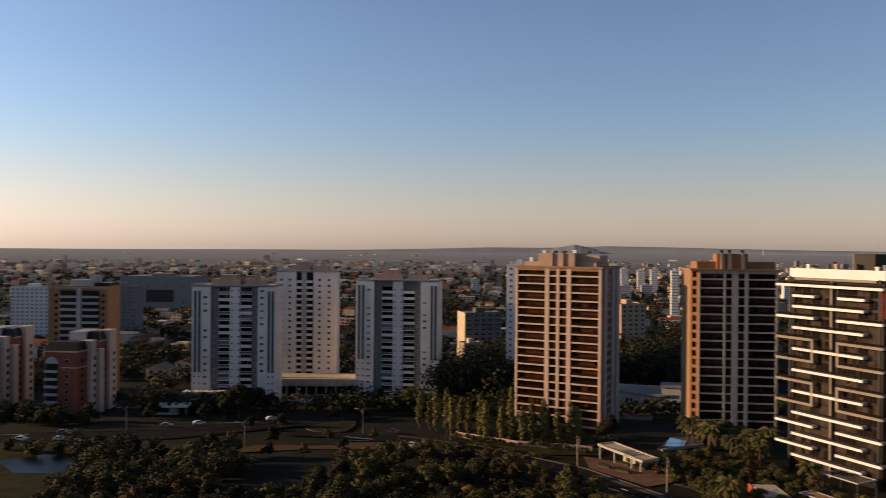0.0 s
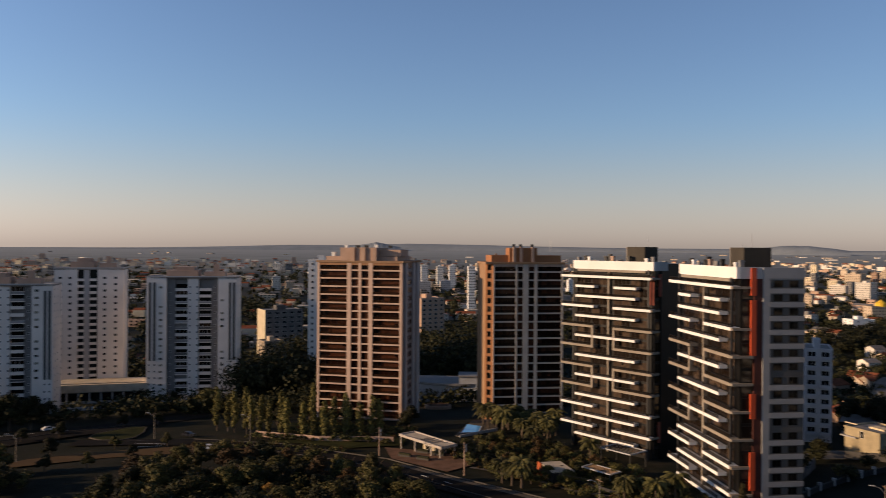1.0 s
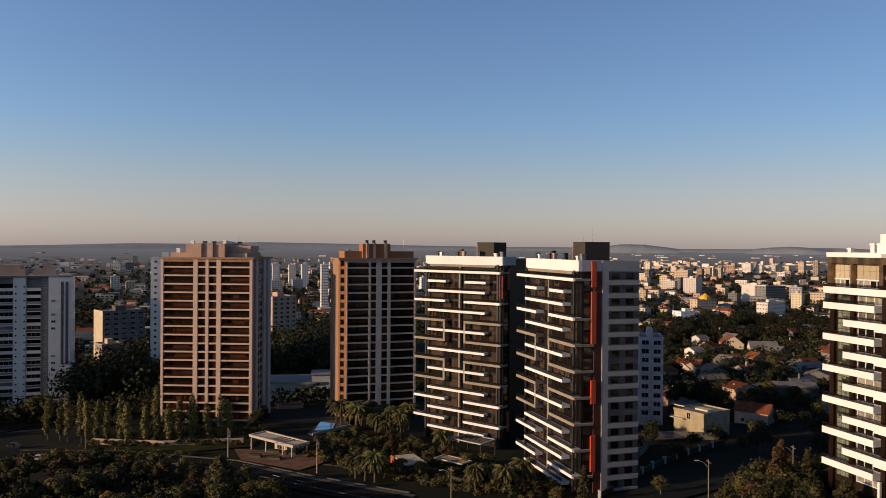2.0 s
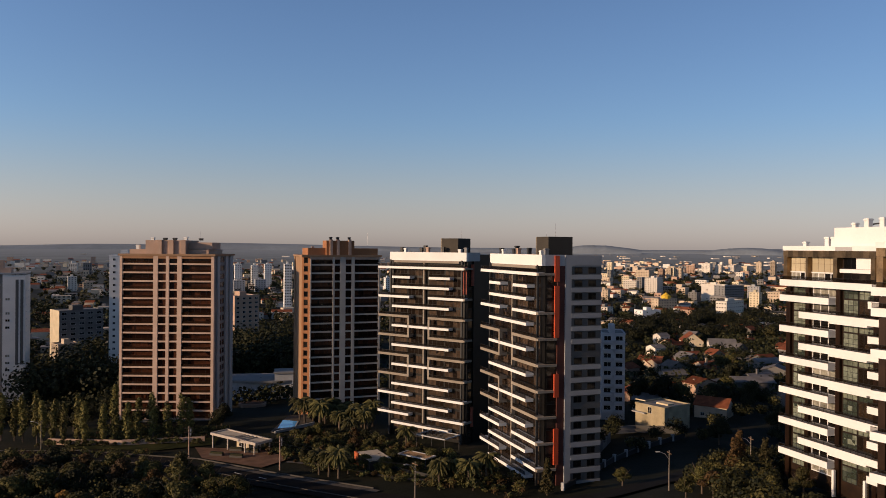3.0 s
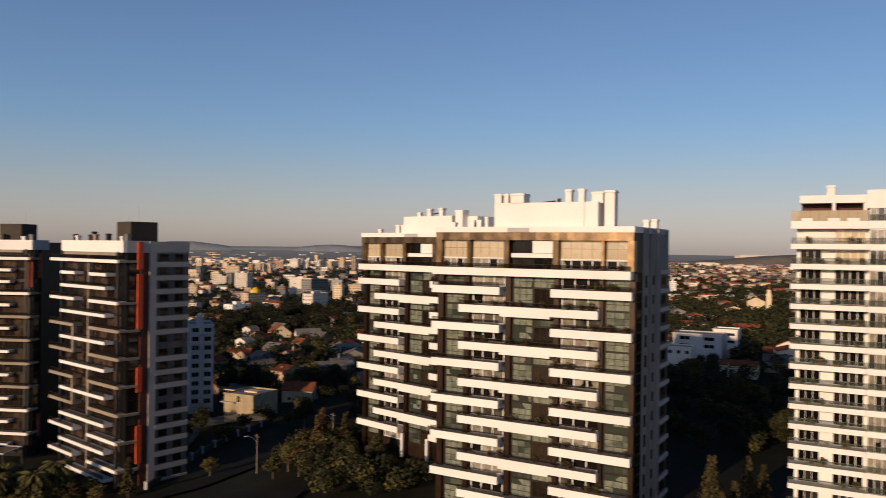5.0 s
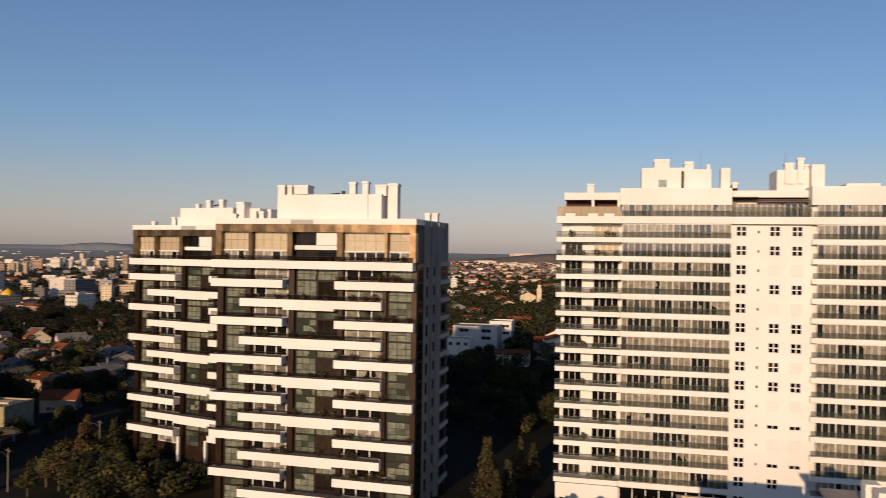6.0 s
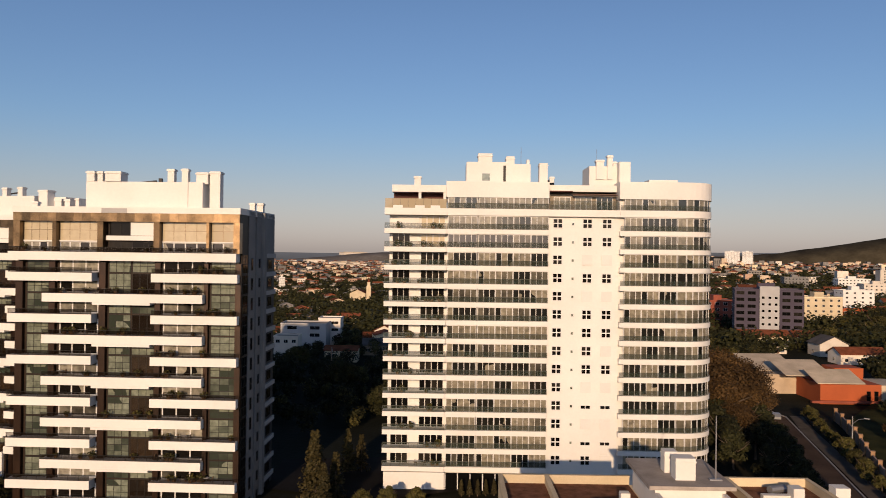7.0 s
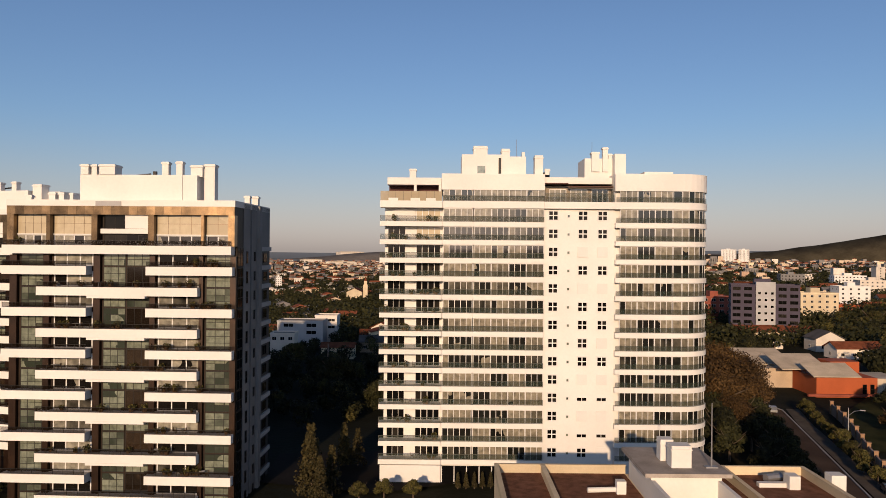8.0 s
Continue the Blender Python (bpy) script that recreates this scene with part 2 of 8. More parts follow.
M = {
    "white": surf("white_render", (0.66, 0.64, 0.60), var=0.06, coarse=0.12, fine=2.5),
    "whitet": surf("tower_white_render", (0.66, 0.605, 0.55), var=0.08, coarse=0.1, fine=2.0),
    "white2": surf("off_white_render", (0.36, 0.35, 0.34), var=0.10, coarse=0.1, fine=2.0),
    "oldcream": surf("weathered_cream_render", (0.31, 0.255, 0.165), var=0.25, coarse=0.4),
    "cream": surf("cream_render", (0.56, 0.46, 0.31), var=0.12, rand=0.2),
    "beige": surf("beige_concrete", (0.37, 0.25, 0.185), var=0.10),
    "sandband": surf("sand_concrete_band", (0.50, 0.35, 0.265), var=0.10),
    "tan": surf("tan_render", (0.27, 0.16, 0.09), var=0.10),
    "ochre": surf("ochre_render", (0.30, 0.155, 0.08), var=0.1),
    # tan render with the orange of the low sun put into it
    "orange": surf("sunlit_tan_render", (0.29, 0.125, 0.055), var=0.1),
    "grey": surf("grey_render", (0.17, 0.165, 0.16), var=0.08),
    "midgrey": surf("mid_grey_panel", (0.085, 0.083, 0.08), rough=0.6, var=0.12),
    "bandgrey": surf("grey_band_render", (0.27, 0.265, 0.26), var=0.08),
    "slabtop": surf("weathered_roof_slab", (0.33, 0.29, 0.255), rough=0.85, var=0.18, coarse=0.5),
    "salmonbay": surf("salmon_bay_render", (0.56, 0.42, 0.34), var=0.1),
    # light grey darkened for walls in shade; the shade is in the colour
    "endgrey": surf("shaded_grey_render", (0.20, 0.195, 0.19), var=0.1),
    "lgrey": surf("light_grey_render", (0.36, 0.355, 0.35), var=0.07),
    "dgrey": surf("dark_grey_panel", (0.032, 0.031, 0.030), rough=0.5, var=0.12),
    "stone": surf("grey_beige_concrete", (0.40, 0.345, 0.29), var=0.10),
    "plantwall": surf("dark_taupe_render", (0.045, 0.038, 0.029), rough=0.8, var=0.15),
    "taupe": surf("taupe_concrete", (0.235, 0.195, 0.15), var=0.12),
    "bronze": surf("bronze_cladding", (0.155, 0.10, 0.052), rough=0.3, var=0.45, coarse=0.5, metal=0.75, rand=0.4),
    "bronzep": surf("bronze_pilaster_cladding", (0.028, 0.013, 0.0065), rough=0.32, var=0.4, coarse=0.4, metal=0.5),
    "bronzed": surf("dark_bronze_cladding", (0.018, 0.0095, 0.005), rough=0.5, var=0.4, coarse=0.5),
    "black": surf("dark_cladding", (0.0065, 0.006, 0.0055), rough=0.4, var=0.3),
    "umber": surf("dark_red_brown_render", (0.075, 0.026, 0.02), rough=0.6, var=0.15),
    "red": surf("orange_red_panel", (0.50, 0.075, 0.03), rough=0.45, var=0.08),
    "brick": surf("red_brick_render", (0.24, 0.065, 0.04), var=0.2),
    "pink": surf("salmon_render", (0.36, 0.235, 0.165), var=0.12, rand=0.2),
    "house": surf("house_render", (0.40, 0.31, 0.22), var=0.15, rand=0.35),
    "housew": surf("whitewashed_wall", (0.58, 0.52, 0.44), var=0.10, rand=0.15),
    "houseg": surf("weathered_grey_wall", (0.14, 0.13, 0.12), var=0.2, rand=0.4),
    "terra": surf("terracotta_tiles", (0.17, 0.055, 0.028), rough=0.85, var=0.3, coarse=0.6, rand=0.35, bump=0.4),
    "slate": surf("fibre_cement_roof", (0.13, 0.12, 0.115), rough=0.85, var=0.25, rand=0.4),
    "shutter": surf("white_shutter", (0.62, 0.605, 0.57), var=0.05),
    "tinroof": surf("pale_sheet_roof", (0.47, 0.39, 0.29), rough=0.7, var=0.2),
    "roof": surf("roof_screed", (0.20, 0.185, 0.17), var=0.25),
    "gravel": surf("brown_gravel", (0.17, 0.08, 0.05), rough=0.95, var=0.35, coarse=0.8, fine=9, bump=0.6),
    "bluewall": surf("pale_blue_render", (0.38, 0.39, 0.41), var=0.1),
    "purple": surf("purple_grey_render", (0.06, 0.05, 0.07), var=0.1),
    "orangew": surf("bright_orange_render", (0.36, 0.085, 0.03), var=0.1),
    "yellow": surf("yellow_render", (0.65, 0.40, 0.04), var=0.1),
    "metal": surf("grey_metal", (0.30, 0.30, 0.31), rough=0.45, metal=0.6, var=0.1),
    "frame": surf("pale_window_frame", (0.60, 0.59, 0.57), rough=0.5, var=0.05, bump=0),
    "dframe": surf("dark_window_frame", (0.013, 0.012, 0.011), rough=0.5, var=0.05, bump=0),
    "wood": surf("weathered_timber", (0.16, 0.10, 0.06), var=0.25, fine=8),
    # near-black asphalt: the evening shade of the streets is put into the colour
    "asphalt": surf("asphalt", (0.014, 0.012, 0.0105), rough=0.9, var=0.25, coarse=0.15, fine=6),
    # brighter brown copy of the asphalt, with sunlight put into its colour
    "sunroad": surf("sunlit_brown_asphalt", (0.075, 0.05, 0.036), rough=0.9, var=0.25, coarse=0.15, fine=6),
    "paving": surf("concrete_paving", (0.10, 0.085, 0.07), rough=0.9, var=0.2, coarse=0.4),
    "redpave": surf("reddish_paving", (0.15, 0.085, 0.055), rough=0.9, var=0.25, coarse=0.3),
    "kerb": surf("kerb_stone", (0.07, 0.063, 0.055), rough=0.85, var=0.15),
    "line": surf("road_paint", (0.62, 0.61, 0.58), rough=0.7, var=0.1, bump=0),
    "soil": surf("dry_soil_and_grass", (0.13, 0.08, 0.042), rough=0.95, var=0.3, coarse=0.12, fine=1.5, alt=(0.10, 0.062, 0.03)),
    "lawn": surf("lawn", (0.022, 0.027, 0.009), rough=0.95, var=0.3, coarse=0.2, fine=3, alt=(0.045, 0.044, 0.014)),
    "trunk": surf("bark", (0.10, 0.075, 0.055), rough=0.95, var=0.3, fine=6, bump=0.5),
    "carw": surf("white_car_paint", (0.70, 0.70, 0.70), rough=0.3, var=0.03, coat=0.6, bump=0),
    "cars": surf("silver_car_paint", (0.32, 0.33, 0.34), rough=0.35, var=0.03, metal=0.5, bump=0),
    "card": surf("dark_car_paint", (0.04, 0.04, 0.045), rough=0.3, var=0.03, coat=0.6, bump=0),
    "rubber": surf("rubber", (0.02, 0.02, 0.02), rough=0.8, bump=0),
    "water": surf("pool_water", (0.12, 0.42, 0.80), rough=0.08, var=0.12, coarse=0.5, bump=0.05),
    "glass": pane_glass("window_glass", (0.010, 0.010, 0.008), (0.40, 0.35, 0.255), 0.53, rough=0.04, gloss=0.5, ior=1.6),
    "glassg": pane_glass("green_window_glass", (0.03, 0.038, 0.028), (0.29, 0.315, 0.24), 0.65, gloss=0.5, ior=1.8),
    "glassb": pane_glass("brown_window_glass", (0.014, 0.005, 0.003), (0.11, 0.04, 0.02), 0.45, rough=0.12, gloss=0.3),
    "glassk": pane_glass("dark_window_glass", (0.004, 0.004, 0.004), (0.035, 0.03, 0.024), 0.25, gloss=0.12),
    "glassd": pane_glass("balcony_door_glass", (0.008, 0.007, 0.006), (0.44, 0.41, 0.33), 0.42, gloss=0.4),
    "glassw": pane_glass("warm_window_glass", (0.012, 0.008, 0.006), (0.105, 0.07, 0.048), 0.4, gloss=0.3),
    "glassz": pane_glass("bronze_mirror_glass", (0.012, 0.008, 0.005), (0.045, 0.028, 0.016), 0.5, gloss=0.5, ior=2.0),
    "curtain": pane_glass("curtained_glass", (0.36, 0.295, 0.19), (0.50, 0.42, 0.285), 0.6),
    "railpost": surf("olive_grey_rail", (0.09, 0.09, 0.075), rough=0.5, bump=0),
    "rail": rail_glass("green_rail_glass", (0.05, 0.066, 0.052), 0.28),
    "screen": rail_glass("tan_terrace_screen", (0.42, 0.345, 0.225), 0.66),
    "railb": rail_glass("bronze_rail_glass", (0.03, 0.016, 0.01), 0.5),
    "raild": rail_glass("smoky_rail_glass", (0.01, 0.007, 0.005), 0.4),
    "leaf": leaf("green_leaves", (0.024, 0.025, 0.007), (0.088, 0.074, 0.019)),
    "leafs": leaf("shrub_leaves", (0.035, 0.040, 0.013), (0.11, 0.10, 0.03)),
    # far darker than foliage: shade under the crowns is put into the colour
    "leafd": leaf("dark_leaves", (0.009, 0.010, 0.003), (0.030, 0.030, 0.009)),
    "leafy": leaf("yellow_green_leaves", (0.036, 0.034, 0.010), (0.10, 0.082, 0.024)),
    "leafp": leaf("poplar_leaves", (0.065, 0.062, 0.017), (0.17, 0.14, 0.038)),
    "leafb": leaf("autumn_brown_leaves", (0.034, 0.020, 0.007), (0.088, 0.048, 0.016)),
    "leafc": leaf("olive_needles", (0.020, 0.018, 0.006), (0.056, 0.043, 0.014)),
    "leafo": leaf("orange_leaves", (0.22, 0.10, 0.02), (0.35, 0.19, 0.04)),
    "palm": leaf("palm_fronds", (0.032, 0.032, 0.010), (0.095, 0.082, 0.024)),
}


# ---- mesh helpers ----
class Geo:
    """Collects plain pieces into one mesh; each piece carries a material slot."""

    def __init__(self):
        self.v, self.f, self.m = [], [], []

    def add(self, verts, faces, slot=0):
        n = len(self.v)
        self.v += verts
        self.f += [tuple(n + i for i in f) for f in faces]
        self.m += [slot] * len(faces)
        return self

    def box(self, x0, x1, y0, y1, z0, z1, slot=0):
        v = [(x0, y0, z0), (x1, y0, z0), (x1, y1, z0), (x0, y1, z0), (x0, y0, z1), (x1, y0, z1), (x1, y1, z1), (x0, y1, z1)]
        return self.add(v, [(3, 2, 1, 0), (4, 5, 6, 7), (0, 1, 5, 4), (1, 2, 6, 5), (2, 3, 7, 6), (3, 0, 4, 7)], slot)

    def prism(self, outline, z0, z1, slot=0):
        n = len(outline)
        v = [(x, y, z0) for x, y in outline] + [(x, y, z1) for x, y in outline]
        f = [tuple(range(n - 1, -1, -1)), tuple(range(n, 2 * n))] + [(i, (i + 1) % n, n + (i + 1) % n, n + i) for i in range(n)]
        return self.add(v, f, slot)

    def tube(self, a, b, r0, r1, n=8, slot=0):
        a, b = Vector(a), Vector(b)
        q = (b - a).to_track_quat("Z", "Y")
        ring = [q @ Vector((math.cos(2 * math.pi * k / n), math.sin(2 * math.pi * k / n), 0)) for k in range(n)]
        v = [tuple(a + r0 * p) for p in ring] + [tuple(b + r1 * p) for p in ring]
        f = [(i, (i + 1) % n, n + (i + 1) % n, n + i) for i in range(n)] + [tuple(range(n - 1, -1, -1)), tuple(range(n, 2 * n))]
        return self.add(v, f, slot)

    def mesh(self, name, mats):
        me = bpy.data.meshes.new(name)
        me.from_pydata(self.v, [], self.f)
        for m in mats:
            me.materials.append(M[m] if isinstance(m, str) else m)
        me.polygons.foreach_set("material_index", self.m)
        me.update()
        return me


def thing(name, x, y, z, th=0.0, label="", category="", group="", kind=""):
    ob = new(name)
    ob.empty_display_size = 0.5
    ob.matrix_world = pose(x, y, z, 0, 0, th)
    return tagged(ob, label, category, group, kind)


def part(name, geo, mats, parent, label="", at=None, turn=0.0, kind=""):
    me = geo.mesh(name, mats) if isinstance(geo, Geo) else geo
    ob = new(name, me)
    ob.parent = parent
    if at is not None or turn:
        ob.matrix_basis = pose(*(at or (0, 0, 0)), 0, 0, turn)
    return tagged(ob, label, kind=kind)


def solid(name, geo, mats, label, category, group="", kind="", m=None):
    ob = new(name, geo.mesh(name, mats) if isinstance(geo, Geo) else geo)
    if m is not None:
        ob.matrix_world = m
    return tagged(ob, label, category, group, kind)


def window_geo(w, h, nx=2, ny=1, bar=0.06, deep=0.12, sill=False):
    """A window facing -y, its lower left corner at the origin: one frame whose bars stand before recessed panes."""
    def stops(length, n):
        out = [0.0]
        for i in range(n):
            a, b = length * i / n, length * (i + 1) / n
            out += [a + bar * (1.0 if i == 0 else 0.5), b - bar * (1.0 if i == n - 1 else 0.5)]
        return out + [length]
    xs, zs = stops(w, nx), stops(h, ny)
    v = [(x, 0.0, z) for z in zs for x in xs]
    f, slots, cols = [], [], len(xs)
    for j in range(len(zs) - 1):
        for i in range(cols - 1):
            q = (j * cols + i, j * cols + i + 1, (j + 1) * cols + i + 1, (j + 1) * cols + i)
            if i % 2 and j % 2:
                n = len(v)
                v += [(v[k][0], 0.03, v[k][2]) for k in q]
                v += [tuple(p) for p in v[n:n + 4]]
                f += [(n + 4, n + 5, n + 6, n + 7)] + [(q[k], q[(k + 1) % 4], n + (k + 1) % 4, n + k) for k in range(4)]
                slots += [1, 0, 0, 0, 0]
            else:
                f.append(q)
                slots.append(0)
    n = len(v)
    rim = [0, cols - 1, len(zs) * cols - 1, (len(zs) - 1) * cols]
    v += [(v[k][0], deep, v[k][2]) for k in rim]
    f += [(n + k, n + (k + 1) % 4, rim[(k + 1) % 4], rim[k]) for k in range(4)]
    slots += [0] * 4
    g = Geo()
    g.v, g.f, g.m = v, f, slots
    return g


WINDOWS = {}


def window_mesh(w, h, nx=2, ny=1, frame="frame", glass="glass", bar=0.06, sill=False):
    key = (round(w, 2), round(h, 2), nx, ny, frame, glass, bar, sill)
    if key not in WINDOWS:
        WINDOWS[key] = window_geo(w, h, nx, ny, bar, sill=sill).mesh("window", [frame, glass])
    return WINDOWS[key]


# ---- ground ----
TS = [-3000, -600, -150, -40, 8, 40, 62, 105, 149, 292, 377, 600, 1500, 9000]
TZ = [30, 17, 14.5, 14.4, 12.9, 12.9, 13.6, 10, 2, -5, -13, -14, -10, -10]


def gz(x, y):
    """The height of the ground: it falls from the hill in the east to the plain, and rises a little in the far distance."""
    s, r = -0.35 * x + 0.94 * y, math.hypot(x, y)
    return float(np.interp(s, TS, TZ)) + 45 * min(max((r - 1500) / 3200, 0), 1) ** 1.3
def ground_material():
    m = bpy.data.materials.new("ground_cover")
    m.use_nodes = True
    t = m.node_tree
    bs = t.nodes["Principled BSDF"]
    geo = t.nodes.new("ShaderNodeNewGeometry")
    def noise_at(scale, detail=6.0):
        n = t.nodes.new("ShaderNodeTexNoise")
        n.inputs["Scale"].default_value, n.inputs["Detail"].default_value = scale, detail
        t.links.new(geo.outputs["Position"], n.inputs["Vector"])
        return n
    n1, n2, n3 = noise_at(0.012), noise_at(0.09), noise_at(1.2)
    r1 = t.nodes.new("ShaderNodeValToRGB")
    r1.color_ramp.elements[0].position, r1.color_ramp.elements[0].color = 0.36, (0.006, 0.007, 0.003, 1)
    r1.color_ramp.elements[1].position, r1.color_ramp.elements[1].color = 0.68, (0.028, 0.021, 0.012, 1)
    e = r1.color_ramp.elements.new(0.52)
    e.color = (0.011, 0.012, 0.006, 1)
    mixv = t.nodes.new("ShaderNodeMath")
    mixv.operation = "MULTIPLY_ADD"
    mixv.inputs[1].default_value = 0.55
    t.links.new(n2.outputs["Fac"], mixv.inputs[0])
    half = t.nodes.new("ShaderNodeMath")
    half.operation = "MULTIPLY"
    half.inputs[1].default_value = 0.45
    t.links.new(n1.outputs["Fac"], half.inputs[0])
    t.links.new(half.outputs[0], mixv.inputs[2])
    t.links.new(mixv.outputs[0], r1.inputs["Fac"])
    # open plain far off: fields and settlements, haze put into their colour
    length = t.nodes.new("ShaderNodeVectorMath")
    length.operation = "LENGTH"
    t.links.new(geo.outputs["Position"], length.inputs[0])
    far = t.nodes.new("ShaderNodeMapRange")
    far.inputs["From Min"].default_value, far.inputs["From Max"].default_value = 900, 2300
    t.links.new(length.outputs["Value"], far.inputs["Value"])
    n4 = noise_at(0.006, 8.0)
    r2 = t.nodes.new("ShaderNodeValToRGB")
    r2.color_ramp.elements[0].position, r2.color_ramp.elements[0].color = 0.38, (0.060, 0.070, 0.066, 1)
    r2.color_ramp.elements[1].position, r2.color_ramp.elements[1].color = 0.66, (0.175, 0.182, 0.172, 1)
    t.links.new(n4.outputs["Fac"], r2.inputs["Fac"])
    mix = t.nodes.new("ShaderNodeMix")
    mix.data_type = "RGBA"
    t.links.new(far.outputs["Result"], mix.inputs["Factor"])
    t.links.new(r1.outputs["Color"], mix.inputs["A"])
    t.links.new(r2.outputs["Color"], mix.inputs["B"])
    # the furthest plain is paler still, with more haze in its colour
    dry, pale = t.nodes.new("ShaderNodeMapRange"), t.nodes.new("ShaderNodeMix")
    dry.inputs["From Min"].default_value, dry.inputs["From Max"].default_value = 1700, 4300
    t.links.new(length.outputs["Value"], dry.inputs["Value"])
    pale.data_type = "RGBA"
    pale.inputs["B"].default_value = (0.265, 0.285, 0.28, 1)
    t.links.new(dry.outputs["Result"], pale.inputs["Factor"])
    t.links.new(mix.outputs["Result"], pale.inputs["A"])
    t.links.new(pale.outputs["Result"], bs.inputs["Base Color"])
    bs.inputs["Roughness"].default_value = 0.95
    bs.inputs["Specular IOR Level"].default_value = 0.1
    b = t.nodes.new("ShaderNodeBump")
    b.inputs["Strength"].default_value, b.inputs["Distance"].default_value = 0.6, 0.2
    t.links.new(n3.outputs["Fac"], b.inputs["Height"])
    t.links.new(b.outputs["Normal"], bs.inputs["Normal"])
    return m


def ground_sheet():
    g, turns = Geo(), 120
    rings = [4 * 1.06 ** k for k in range(122) if 4 * 1.06 ** k < 4600] + [4800]
    v, f = [(0.0, 0.0, gz(0, 0))], []
    for r in rings:
        for k in range(turns):
            x, y = r * math.cos(2 * math.pi * k / turns), r * math.sin(2 * math.pi * k / turns)
            v.append((x, y, gz(x, y) + 0.25 * noise.noise((x * 0.03, y * 0.03, 0))))
    f += [(0, 1 + k, 1 + (k + 1) % turns) for k in range(turns)]
    for i in range(len(rings) - 1):
        a, b = 1 + i * turns, 1 + (i + 1) * turns
        f += [(a + k, b + k, b + (k + 1) % turns, a + (k + 1) % turns) for k in range(turns)]
    g.add(v, f)
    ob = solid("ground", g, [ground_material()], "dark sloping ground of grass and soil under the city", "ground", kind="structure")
    for p in ob.data.polygons:
        p.use_smooth = True


ground_sheet()


def ridge(name, yaw0, yaw1, far, base, tops, mat, label, seed):
    """A distant range of hills: a solid ridge along an arc. Yaw in degrees to the right of +y; tops: crest heights at even steps."""
    g, n = Geo(), 90
    v = []
    for i in range(n + 1):
        a = radians(yaw0 + (yaw1 - yaw0) * i / n)
        h = float(np.interp(i / n, np.linspace(0, 1, len(tops)), tops)) + 1.6 * noise.noise((i * 0.22, seed, 0)) * min(1.0, far / 2500)
        for r, z in ((far, base), (far + 60, base + (h - base) * 0.6), (far + 150, h), (far + 320, base)):
            v.append((r * math.sin(a), r * math.cos(a), z))
    f = [(4 * i + j, 4 * i + 4 + j, 4 * i + 5 + j, 4 * i + 1 + j) for i in range(n) for j in range(3)]
    g.add(v, f)
    ob = solid(name, g, [mat], label, "hill", kind="structure")
    for p in ob.data.polygons:
        p.use_smooth = True
# haze is put into the base colour of these distant hills
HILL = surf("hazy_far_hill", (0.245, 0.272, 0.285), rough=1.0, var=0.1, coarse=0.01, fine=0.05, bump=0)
WOOD_HILL = surf("wooded_hill", (0.06, 0.05, 0.032), rough=1.0, var=0.35, coarse=0.02, fine=0.15, bump=0.4)
# lighter than the wooded hill: haze is mixed into its colour
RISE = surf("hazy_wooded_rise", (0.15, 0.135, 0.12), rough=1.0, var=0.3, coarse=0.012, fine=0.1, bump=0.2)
# ---- towers ----
def arc(cx, cy, r, a0, a1, n=8):
    return [(cx + r * math.cos(radians(a0 + (a1 - a0) * i / n)), cy + r * math.sin(radians(a0 + (a1 - a0) * i / n))) for i in range(n + 1)]


def chimney(parent, x, y, z, h, s=0.9, mat="white", cap=True):
    g = Geo().box(x - s / 2, x + s / 2, y - s / 2, y + s / 2, z, z + h)
    if cap:
        g.box(x - s / 2 - 0.12, x + s / 2 + 0.12, y - s / 2 - 0.12, y + s / 2 + 0.12, z + h - 0.35, z + h - 0.1)
    part("chimney", g, [mat], parent)


